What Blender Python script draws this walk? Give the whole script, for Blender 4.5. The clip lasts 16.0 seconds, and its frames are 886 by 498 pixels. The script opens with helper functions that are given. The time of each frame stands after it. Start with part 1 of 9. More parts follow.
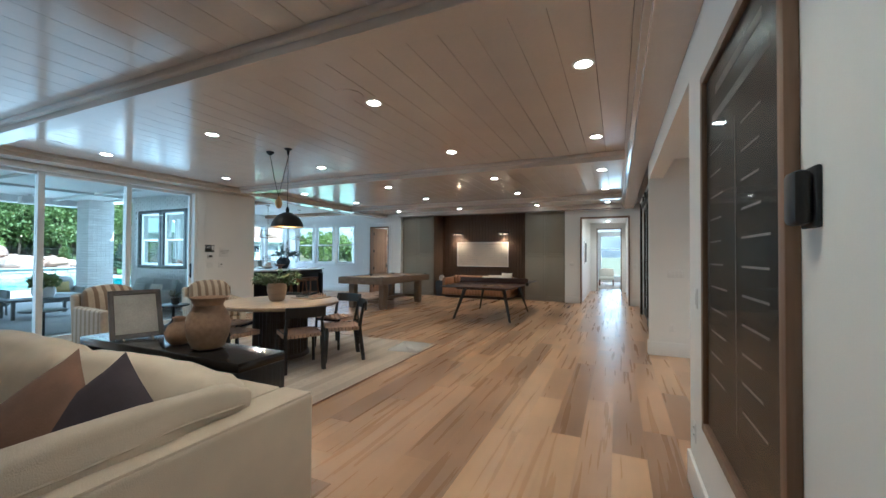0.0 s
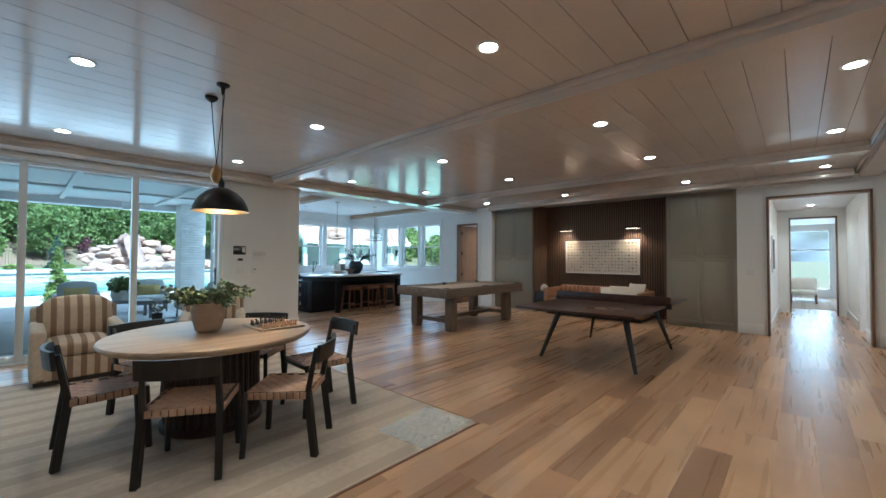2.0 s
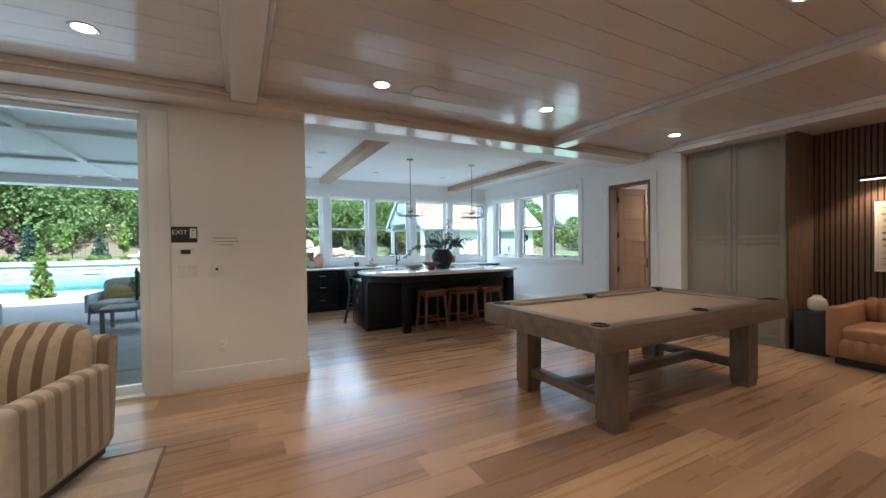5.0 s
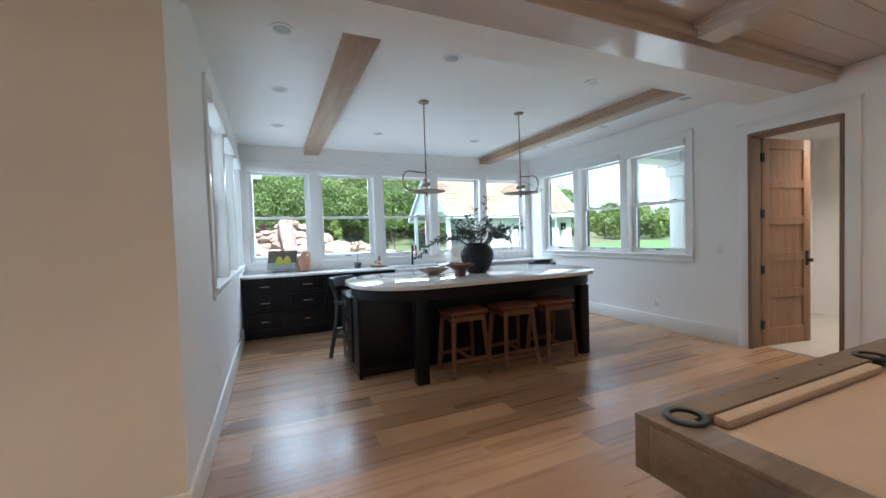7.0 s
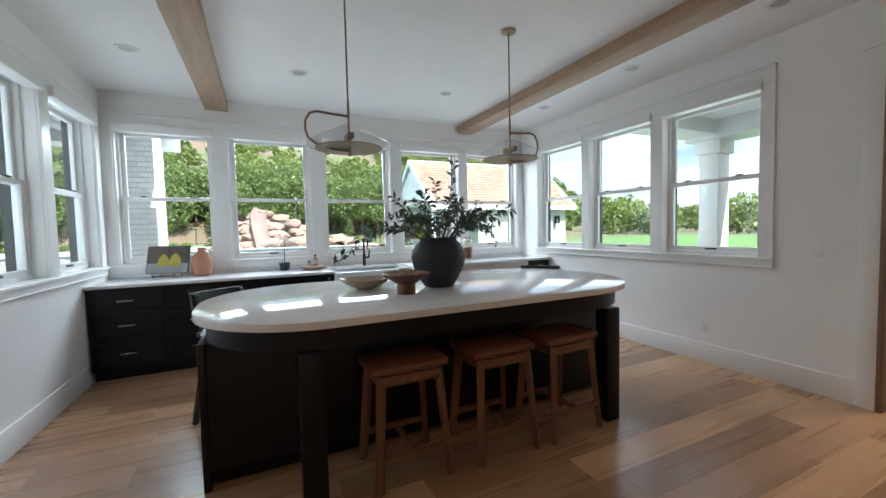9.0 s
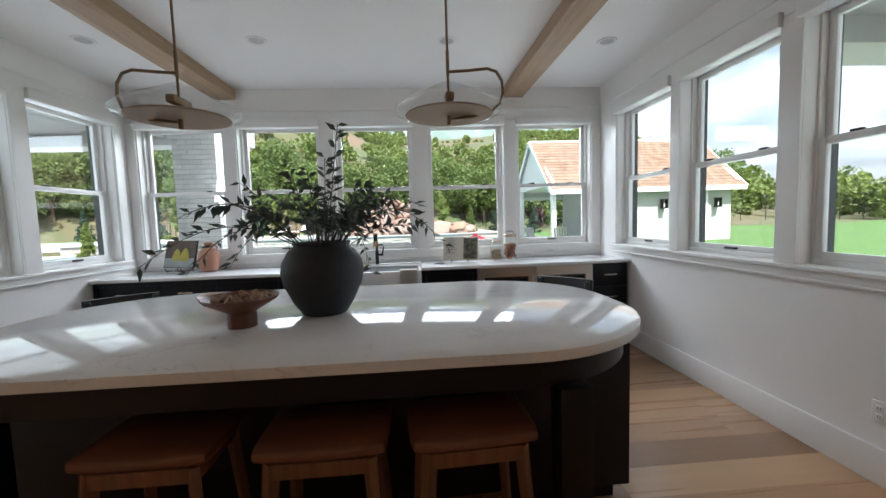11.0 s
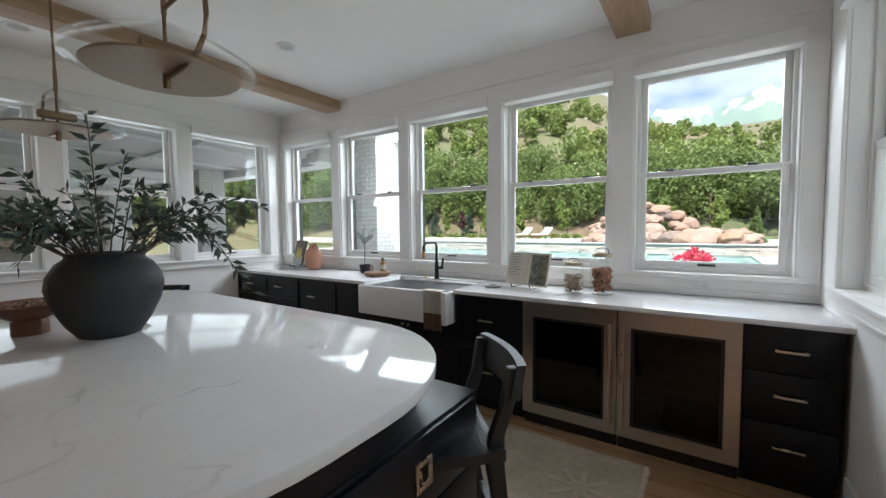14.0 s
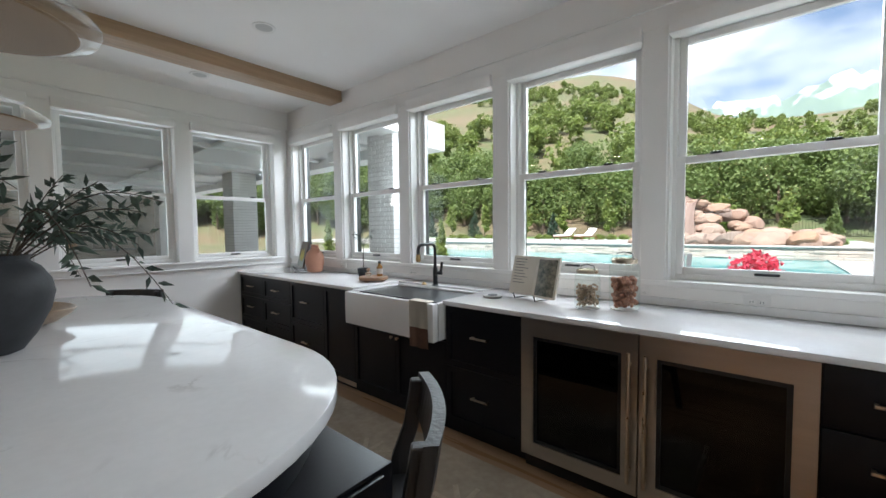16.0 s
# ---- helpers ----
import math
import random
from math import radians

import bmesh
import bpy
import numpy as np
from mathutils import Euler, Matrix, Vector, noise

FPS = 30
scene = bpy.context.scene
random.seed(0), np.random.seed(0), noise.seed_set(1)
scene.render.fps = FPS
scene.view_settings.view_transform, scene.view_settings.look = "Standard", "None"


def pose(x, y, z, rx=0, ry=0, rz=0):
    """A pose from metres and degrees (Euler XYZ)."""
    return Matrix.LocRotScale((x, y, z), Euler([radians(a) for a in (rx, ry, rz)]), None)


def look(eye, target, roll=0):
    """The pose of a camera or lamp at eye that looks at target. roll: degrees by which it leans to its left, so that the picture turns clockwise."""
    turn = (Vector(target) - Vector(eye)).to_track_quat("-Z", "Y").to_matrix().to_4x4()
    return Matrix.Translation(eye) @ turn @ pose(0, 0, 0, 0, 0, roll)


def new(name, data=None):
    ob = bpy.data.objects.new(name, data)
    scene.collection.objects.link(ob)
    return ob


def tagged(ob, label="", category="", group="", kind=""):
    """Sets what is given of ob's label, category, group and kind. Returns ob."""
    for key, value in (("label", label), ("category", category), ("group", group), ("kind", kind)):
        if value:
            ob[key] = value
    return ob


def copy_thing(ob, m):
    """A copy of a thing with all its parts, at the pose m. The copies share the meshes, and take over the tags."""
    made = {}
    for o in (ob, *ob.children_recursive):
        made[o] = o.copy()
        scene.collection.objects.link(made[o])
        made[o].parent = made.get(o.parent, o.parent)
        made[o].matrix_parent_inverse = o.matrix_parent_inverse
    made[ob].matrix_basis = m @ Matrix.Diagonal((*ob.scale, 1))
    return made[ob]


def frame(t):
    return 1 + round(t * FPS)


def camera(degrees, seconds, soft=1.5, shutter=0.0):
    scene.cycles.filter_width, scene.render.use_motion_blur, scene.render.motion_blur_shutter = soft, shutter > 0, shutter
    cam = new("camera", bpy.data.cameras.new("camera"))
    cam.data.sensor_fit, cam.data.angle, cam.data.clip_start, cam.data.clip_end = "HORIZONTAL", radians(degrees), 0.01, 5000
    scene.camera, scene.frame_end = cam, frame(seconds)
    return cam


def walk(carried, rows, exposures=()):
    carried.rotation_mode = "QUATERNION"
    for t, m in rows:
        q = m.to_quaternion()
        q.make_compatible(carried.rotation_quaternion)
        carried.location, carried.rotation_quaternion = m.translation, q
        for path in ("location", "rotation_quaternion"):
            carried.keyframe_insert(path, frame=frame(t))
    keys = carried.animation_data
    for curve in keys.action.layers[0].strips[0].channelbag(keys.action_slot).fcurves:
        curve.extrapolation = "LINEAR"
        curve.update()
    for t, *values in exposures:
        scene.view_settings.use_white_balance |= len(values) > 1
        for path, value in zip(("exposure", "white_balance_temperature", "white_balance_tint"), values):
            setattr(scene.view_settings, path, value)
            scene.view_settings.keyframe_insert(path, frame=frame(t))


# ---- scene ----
cam = camera(97.69, 16.0)
# seconds, eye (x, y, z), pitch, roll, yaw
PATH = [
    (0.0, 1.315, -0.550, 1.415, 0.92, -0.30, 24.20),
    (0.5, 1.243, 0.210, 1.411, 0.48, -0.24, 28.43),
    (1.0, 1.181, 0.925, 1.403, 0.52, -0.22, 33.19),
    (1.5, 1.029, 1.648, 1.406, 0.69, -0.25, 38.04),
    (2.0, 0.744, 2.348, 1.410, 1.34, -0.25, 42.54),
    (2.5, 0.394, 3.036, 1.433, 1.36, -0.33, 46.17),
    (3.0, -0.034, 3.668, 1.432, 0.94, -0.31, 49.96),
    (3.5, -0.470, 4.236, 1.424, 0.31, -0.12, 53.70),
    (4.0, -0.997, 4.720, 1.423, 0.04, 0.10, 56.97),
    (4.2, -1.213, 4.903, 1.410, -0.03, 0.12, 58.42),
    (6.3, -3.777, 6.178, 1.422, -1.67, 1.44, 65.89),
    (6.5, -3.952, 6.271, 1.421, -1.73, 1.46, 66.44),
    (7.0, -4.508, 6.599, 1.414, -1.90, 1.82, 66.15),
    (7.5, -5.031, 6.920, 1.404, -2.04, 1.96, 64.27),
    (8.0, -5.434, 7.257, 1.388, -2.28, 1.92, 61.65),
    (8.5, -5.759, 7.488, 1.379, -2.46, 1.47, 61.79),
    (9.0, -6.006, 7.680, 1.377, -2.91, 1.31, 64.91),
    (9.2, -6.065, 7.792, 1.377, -3.14, 1.45, 66.80),
    (11.3, -6.735, 9.567, 1.410, -4.46, 1.84, 88.54),
    (11.5, -6.782, 9.718, 1.410, -4.50, 1.84, 90.48),
    (12.0, -6.914, 10.177, 1.403, -4.41, 1.41, 97.08),
    (12.5, -7.191, 10.542, 1.413, -3.80, 0.73, 104.10),
    (13.0, -7.466, 10.837, 1.416, -3.70, 0.33, 111.97),
    (13.5, -7.763, 10.940, 1.415, -3.40, 0.30, 118.49),
    (14.0, -8.047, 11.018, 1.408, -3.11, 0.54, 123.75),
    (14.5, -8.257, 11.063, 1.405, -2.83, 0.73, 127.66),
    (15.0, -8.447, 11.077, 1.395, -2.84, 0.89, 130.24),
    (15.5, -8.611, 11.071, 1.392, -2.85, 0.76, 131.11),
    (16.0, -8.650, 11.050, 1.393, -2.89, 0.66, 130.04),
]
EXPOSURES = [(0.0, 2.6, 4450.0, -3.0), (2.0, 2.42, 4420.0, -3.0), (3.0, 2.45, 4700.0, 0.0), (4.0, 2.5, 4900.0, 2.0), (6.5, 2.55, 5200.0, 7.0), (8.0, 2.5, 5450.0, 9.0), (9.0, 2.35, 5700.0, 10.0), (11.5, 2.0, 6000.0, 14.0), (16.0, 1.95, 6100.0, 14.0)]
walk(cam, [(t, pose(x, y, z, 90 + pitch, roll, yaw)) for t, x, y, z, pitch, roll, yaw in PATH], EXPOSURES)

# ---- world and sun ----
world = bpy.data.worlds.new("sky_world")
scene.world = world
world.use_nodes = True
wn, wl = world.node_tree.nodes, world.node_tree.links
sky = wn.new("ShaderNodeTexSky")
sky.sky_type, sky.sun_disc = "NISHITA", False
sky.sun_elevation, sky.sun_rotation = radians(56), radians(72)
sky.air_density, sky.dust_density, sky.ozone_density = 1.0, 4.5, 1.0
wn["Background"].inputs["Strength"].default_value = 0.065
# drifting cloud cover over the blue
wtc = wn.new("ShaderNodeTexCoord")
wmap = wn.new("ShaderNodeMapping")
wmap.inputs["Scale"].default_value = (1.0, 1.0, 2.6)
wno = wn.new("ShaderNodeTexNoise")
wno.inputs["Scale"].default_value, wno.inputs["Detail"].default_value, wno.inputs["Roughness"].default_value = 2.1, 7.0, 0.55
wra = wn.new("ShaderNodeValToRGB")
wra.color_ramp.elements[0].position, wra.color_ramp.elements[1].position = 0.37, 0.58
wmix = wn.new("ShaderNodeMixRGB")
wmix.inputs["Color2"].default_value = (6.2, 6.3, 6.5, 1)
wl.new(wtc.outputs["Generated"], wmap.inputs["Vector"])
wl.new(wmap.outputs["Vector"], wno.inputs["Vector"])
wl.new(wno.outputs["Fac"], wra.inputs["Fac"])
wl.new(wra.outputs["Color"], wmix.inputs["Fac"])
wl.new(sky.outputs["Color"], wmix.inputs["Color1"])
wl.new(wmix.outputs["Color"], wn["Background"].inputs["Color"])

sun_data = bpy.data.lights.new("sun", "SUN")
sun_data.energy, sun_data.angle, sun_data.color = 3.4, radians(0.8), (1.0, 0.95, 0.88)
SUN_FROM = Vector((math.sin(radians(72)) * math.cos(radians(56)), math.cos(radians(72)) * math.cos(radians(56)), math.sin(radians(56))))
sun_lamp = new("sun", sun_data)
sun_lamp.matrix_world = look(SUN_FROM * 60, (0, 0, 0))
CAN_W = 12.0

# daylight in the window openings: the sky's light, one sheet outside each row of glass, facing in
def daylight(name, at, rx, rz, w, h, watts):
    d = bpy.data.lights.new(name, "AREA")
    d.shape, d.size, d.size_y, d.energy, d.color = "RECTANGLE", w, h, watts, (0.92, 0.98, 1.0)
    new(name, d).matrix_world = pose(*at, rx, 0, rz)


daylight("daylight_kitchen_back", (-13.2, 9.0, 3.6), 62, -90, 5.2, 2.0, 96.0)
daylight("daylight_kitchen_north", (-9.4, 11.95, 1.82), 90, 180, 3.1, 1.5, 3.5)
daylight("daylight_kitchen_south", (-9.55, 5.85, 1.82), 90, 0, 3.2, 1.5, 6.0)
daylight("daylight_patio_door", (-7.05, 1.8, 1.38), 90, -90, 5.9, 2.6, 9.5)
daylight("daylight_sunroom", (1.05, 22.85, 1.4), 90, 180, 1.2, 2.3, 9.0)

# ---- materials ----
def rgba(c):
    return (c[0], c[1], c[2], 1.0)


def material(name, base, rough=0.5, metal=0.0, var=0.12, scale=6.0, bump=0.06, fine=80.0, stretch=(1, 1, 1), second=None, coat=0.0, rvar=0.12):
    """A painted, woven, stone or wooden surface: two scales of tone, uneven gloss and fine relief."""
    m = bpy.data.materials.new(name)
    m.use_nodes = True
    n, l = m.node_tree.nodes, m.node_tree.links
    b = n["Principled BSDF"]
    b.inputs["Metallic"].default_value = metal
    if coat:
        b.inputs["Coat Weight"].default_value = coat
        b.inputs["Coat Roughness"].default_value = 0.12
    tc = n.new("ShaderNodeTexCoord")
    mp = n.new("ShaderNodeMapping")
    mp.inputs["Scale"].default_value = stretch
    l.new(tc.outputs["Object"], mp.inputs["Vector"])
    big = n.new("ShaderNodeTexNoise")
    big.inputs["Scale"].default_value, big.inputs["Detail"].default_value = scale, 4.0
    small = n.new("ShaderNodeTexNoise")
    small.inputs["Scale"].default_value, small.inputs["Detail"].default_value = fine, 3.0
    l.new(mp.outputs["Vector"], big.inputs["Vector"])
    l.new(mp.outputs["Vector"], small.inputs["Vector"])
    blend = n.new("ShaderNodeMath")
    blend.operation = "MULTIPLY_ADD"
    blend.inputs[1].default_value = 0.35
    l.new(small.outputs["Fac"], blend.inputs[0])
    half = n.new("ShaderNodeMath")
    half.operation = "MULTIPLY"
    half.inputs[1].default_value = 0.65
    l.new(big.outputs["Fac"], half.inputs[0])
    l.new(half.outputs[0], blend.inputs[2])
    ramp = n.new("ShaderNodeValToRGB")
    lo = second if second else tuple(max(0.0, v * (1 - var)) for v in base)
    hi = base if second else tuple(min(1.0, v * (1 + var)) for v in base)
    ramp.color_ramp.elements[0].position, ramp.color_ramp.elements[1].position = 0.36, 0.64
    ramp.color_ramp.elements[0].color, ramp.color_ramp.elements[1].color = rgba(lo), rgba(hi)
    l.new(blend.outputs[0], ramp.inputs["Fac"])
    l.new(ramp.outputs["Color"], b.inputs["Base Color"])
    rr = n.new("ShaderNodeMapRange")
    rr.inputs["To Min"].default_value, rr.inputs["To Max"].default_value = max(0.02, rough * (1 - rvar)), min(1.0, rough * (1 + rvar))
    l.new(big.outputs["Fac"], rr.inputs["Value"])
    l.new(rr.outputs["Result"], b.inputs["Roughness"])
    if bump:
        bp = n.new("ShaderNodeBump")
        bp.inputs["Strength"].default_value, bp.inputs["Distance"].default_value = bump, 0.01
        l.new(small.outputs["Fac"], bp.inputs["Height"])
        l.new(bp.outputs["Normal"], b.inputs["Normal"])
    return m


def wood(name, light, dark, rough=0.45, axis=0, scale=9.0, bump=0.08):
    """Grain that runs along one local axis."""
    s = [14.0, 14.0, 14.0]
    s[axis] = 0.9
    return material(name, light, rough, var=0, scale=scale * 0.12, fine=scale * 0.55, stretch=tuple(s), second=dark, bump=bump)


def pick_material(name, stops, rough, island, grain_axis=1, bump=0.06, grain=0.3):
    """A surface of many pieces: each piece takes its own tone, with grain along one axis."""
    m = bpy.data.materials.new(name)
    m.use_nodes = True
    n, l = m.node_tree.nodes, m.node_tree.links
    b = n["Principled BSDF"]
    if island:
        src = n.new("ShaderNodeNewGeometry").outputs["Random Per Island"]
    else:
        src = n.new("ShaderNodeObjectInfo").outputs["Random"]
    ramp = n.new("ShaderNodeValToRGB")
    e = ramp.color_ramp.elements
    e[0].color, e[1].color = rgba(stops[0]), rgba(stops[-1])
    for i, c in enumerate(stops[1:-1]):
        x = e.new((i + 1) / (len(stops) - 1))
        x.color = rgba(c)
    l.new(src, ramp.inputs["Fac"])
    geo = n.new("ShaderNodeNewGeometry")
    off = n.new("ShaderNodeVectorMath")
    off.operation = "SCALE"
    comb = n.new("ShaderNodeCombineXYZ")
    mul = n.new("ShaderNodeMath")
    mul.operation = "MULTIPLY"
    mul.inputs[1].default_value = 37.0
    l.new(src, mul.inputs[0])
    for k in range(3):
        l.new(mul.outputs[0], comb.inputs[k])
    add = n.new("ShaderNodeVectorMath")
    l.new(geo.outputs["Position"], add.inputs[0])
    l.new(comb.outputs[0], add.inputs[1])
    mp = n.new("ShaderNodeMapping")
    s = [9.0, 9.0, 9.0]
    s[grain_axis] = 0.7
    mp.inputs["Scale"].default_value = s
    l.new(add.outputs[0], mp.inputs["Vector"])
    no = n.new("ShaderNodeTexNoise")
    no.inputs["Scale"].default_value, no.inputs["Detail"].default_value, no.inputs["Roughness"].default_value = 2.2, 6.0, 0.62
    no.inputs["Distortion"].default_value = 0.5
    l.new(mp.outputs["Vector"], no.inputs["Vector"])
    knot = n.new("ShaderNodeTexNoise")
    knot.inputs["Scale"].default_value, knot.inputs["Detail"].default_value = 1.3, 2.0
    l.new(add.outputs[0], knot.inputs["Vector"])
    kr = n.new("ShaderNodeMapRange")
    kr.inputs["From Min"].default_value, kr.inputs["From Max"].default_value = 0.3, 0.7
    kr.inputs["To Min"].default_value, kr.inputs["To Max"].default_value = 0.86, 1.1
    l.new(knot.outputs["Fac"], kr.inputs["Value"])
    gr = n.new("ShaderNodeMapRange")
    gr.inputs["From Min"].default_value, gr.inputs["From Max"].default_value = 0.3, 0.7
    gr.inputs["To Min"].default_value, gr.inputs["To Max"].default_value = 1 - grain, 1 + grain * 0.5
    l.new(no.outputs["Fac"], gr.inputs["Value"])
    tone = n.new("ShaderNodeMath")
    tone.operation = "MULTIPLY"
    l.new(gr.outputs["Result"], tone.inputs[0])
    l.new(kr.outputs["Result"], tone.inputs[1])
    sc = n.new("ShaderNodeVectorMath")
    sc.operation = "SCALE"
    l.new(ramp.outputs["Color"], sc.inputs[0])
    l.new(tone.outputs[0], sc.inputs["Scale"])
    l.new(sc.outputs[0], b.inputs["Base Color"])
    rr = n.new("ShaderNodeMapRange")
    rr.inputs["To Min"].default_value, rr.inputs["To Max"].default_value = rough * 0.8, rough * 1.25
    l.new(no.outputs["Fac"], rr.inputs["Value"])
    l.new(rr.outputs["Result"], b.inputs["Roughness"])
    bp = n.new("ShaderNodeBump")
    bp.inputs["Strength"].default_value, bp.inputs["Distance"].default_value = bump, 0.004
    l.new(no.outputs["Fac"], bp.inputs["Height"])
    l.new(bp.outputs["Normal"], b.inputs["Normal"])
    return m


def glass_pane(name, tint=(0.95, 0.98, 0.97), gloss=0.06):
    """Thin flat glazing: clear, with a faint mirror."""
    m = bpy.data.materials.new(name)
    m.use_nodes = True
    n, l = m.node_tree.nodes, m.node_tree.links
    n.remove(n["Principled BSDF"])
    tr, gl, mx = n.new("ShaderNodeBsdfTransparent"), n.new("ShaderNodeBsdfGlossy"), n.new("ShaderNodeMixShader")
    lw = n.new("ShaderNodeLayerWeight")
    lw.inputs["Blend"].default_value = 0.5
    pw = n.new("ShaderNodeMath")
    pw.operation = "POWER"
    pw.inputs[1].default_value = 4.0
    l.new(lw.outputs["Facing"], pw.inputs[0])
    fr = n.new("ShaderNodeMapRange")
    fr.inputs["To Min"].default_value, fr.inputs["To Max"].default_value = gloss * 0.5, 0.45
    l.new(pw.outputs[0], fr.inputs["Value"])
    tr.inputs["Color"].default_value = rgba(tint)
    gl.inputs["Roughness"].default_value = 0.01
    l.new(fr.outputs[0], mx.inputs[0])
    l.new(tr.outputs[0], mx.inputs[1])
    l.new(gl.outputs[0], mx.inputs[2])
    l.new(mx.outputs[0], n["Material Output"].inputs["Surface"])
    return m


def glow(name, color, strength):
    m = bpy.data.materials.new(name)
    m.use_nodes = True
    b = m.node_tree.nodes["Principled BSDF"]
    b.inputs["Base Color"].default_value = rgba(color)
    b.inputs["Emission Color"].default_value = rgba(color)
    b.inputs["Emission Strength"].default_value = strength
    return m


def clear_glass(name):
    m = bpy.data.materials.new(name)
    m.use_nodes = True
    b = m.node_tree.nodes["Principled BSDF"]
    b.inputs["Base Color"].default_value = (0.97, 0.98, 0.97, 1)
    b.inputs["Roughness"].default_value = 0.02
    b.inputs["Transmission Weight"].default_value = 1.0
    b.inputs["IOR"].default_value = 1.12
    return m


def striped(name, a, b_col, period, duty=0.5, axis=0, rough=0.9, bump=0.25):
    """Woven cloth with stripes along one local axis."""
    m = material(name, a, rough, var=0.1, scale=20, bump=bump, fine=260)
    n, l = m.node_tree.nodes, m.node_tree.links
    b = n["Principled BSDF"]
    tc = n.new("ShaderNodeTexCoord")
    sp = n.new("ShaderNodeSeparateXYZ")
    l.new(tc.outputs["Object"], sp.inputs[0])
    dv = n.new("ShaderNodeMath")
    dv.operation = "DIVIDE"
    dv.inputs[1].default_value = period
    l.new(sp.outputs[axis], dv.inputs[0])
    fr = n.new("ShaderNodeMath")
    fr.operation = "FRACT"
    l.new(dv.outputs[0], fr.inputs[0])
    gt = n.new("ShaderNodeMapRange")
    gt.inputs["From Min"].default_value, gt.inputs["From Max"].default_value = duty - 0.03, duty + 0.03
    l.new(fr.outputs[0], gt.inputs["Value"])
    old = b.inputs["Base Color"].links[0].from_socket
    mx = n.new("ShaderNodeMixRGB")
    mx.inputs["Color2"].default_value = rgba(b_col)
    l.new(gt.outputs["Result"], mx.inputs["Fac"])
    l.new(old, mx.inputs["Color1"])
    l.new(mx.outputs[0], b.inputs["Base Color"])
    return m


M = {}
M["wall"] = material("wall_paint", (0.84, 0.825, 0.80), 0.55, var=0.02, scale=2.0, bump=0.03, fine=220)
M["trim"] = material("trim_paint", (0.82, 0.81, 0.79), 0.32, var=0.02, scale=3, bump=0.015, fine=120)
M["ceil_main"] = material("ceiling_gloss_paint", (0.64, 0.575, 0.515), 0.14, var=0.03, scale=2.5, bump=0.02, fine=30)
# darker ceiling tone that paints the shade inside the board grooves
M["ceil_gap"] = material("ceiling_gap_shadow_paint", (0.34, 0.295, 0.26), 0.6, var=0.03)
M["ceil_kit"] = material("kitchen_ceiling_paint", (0.86, 0.85, 0.835), 0.6, var=0.015, scale=2, bump=0.03, fine=200)
M["beam_oak"] = wood("pale_oak_beam", (0.44, 0.30, 0.19), (0.31, 0.20, 0.12), 0.5, axis=0, bump=0.25)
M["sage"] = material("sage_cabinet_paint", (0.275, 0.245, 0.19), 0.42, var=0.03, scale=2, bump=0.02)
M["slat"] = wood("walnut_slat", (0.20, 0.13, 0.085), (0.115, 0.072, 0.047), 0.5, axis=2)
M["slat_back"] = material("slat_backing_felt", (0.035, 0.025, 0.02), 0.9)
M["subfloor"] = material("subfloor", (0.24, 0.15, 0.085), 0.8)
OAK = [(0.30, 0.172, 0.090), (0.47, 0.285, 0.155), (0.38, 0.225, 0.122), (0.56, 0.355, 0.195), (0.33, 0.195, 0.108), (0.51, 0.315, 0.178), (0.43, 0.26, 0.142), (0.44, 0.268, 0.15)]
M["plank"] = pick_material("oak_plank", OAK, 0.28, False, 1, 0.008, 0.10)
M["plank_far"] = pick_material("oak_plank_far", OAK, 0.28, True, 1, 0.008, 0.10)
for pm_ in (M["plank"], M["plank_far"]):
    pm_.node_tree.nodes["Color Ramp"].color_ramp.interpolation = "CONSTANT"
    nz = pm_.node_tree.nodes["Noise Texture"]
    nz.inputs["Detail"].default_value, nz.inputs["Roughness"].default_value, nz.inputs["Distortion"].default_value = 3.0, 0.4, 0.1
    pm_.node_tree.nodes["Mapping"].inputs["Scale"].default_value = (9.0, 0.3, 9.0)
    gz = pm_.node_tree.nodes["Map Range.001"]
    gz.inputs["From Min"].default_value, gz.inputs["From Max"].default_value = 0.15, 0.85
M["black_cab"] = material("near_black_cabinet_paint", (0.005, 0.0055, 0.008), 0.34, var=0.1, scale=3, bump=0.02)
M["black_cab"].node_tree.nodes["Principled BSDF"].inputs["Specular IOR Level"].default_value = 0.3
M["quartz"] = material("white_quartz", (0.76, 0.755, 0.75), 0.07, var=0.03, scale=5, bump=0.0, fine=40)
M["steel"] = material("brushed_steel", (0.52, 0.47, 0.42), 0.3, metal=1.0, var=0.06, scale=2, bump=0.03, fine=90, stretch=(1, 1, 14))
M["nickel"] = material("champagne_nickel", (0.62, 0.52, 0.40), 0.28, metal=1.0, var=0.05)
M["bronze_rod"] = material("dark_bronze_rod", (0.26, 0.18, 0.11), 0.38, metal=1.0, var=0.12, scale=12)
M["brass"] = material("aged_brass", (0.55, 0.36, 0.17), 0.3, metal=1.0, var=0.12, scale=12)
M["black_metal"] = material("black_metal", (0.014, 0.014, 0.015), 0.42, metal=0.3, var=0.2)
M["black_wood"] = wood("black_stained_ash", (0.022, 0.021, 0.021), (0.010, 0.0095, 0.009), 0.42, axis=2, bump=0.25)
M["black_wood_y"] = wood("black_stained_ash_seat", (0.024, 0.024, 0.026), (0.010, 0.0095, 0.009), 0.4, axis=0, bump=0.4)
M["leather"] = material("tan_leather", (0.36, 0.19, 0.10), 0.5, var=0.14, scale=9, bump=0.12, fine=240)
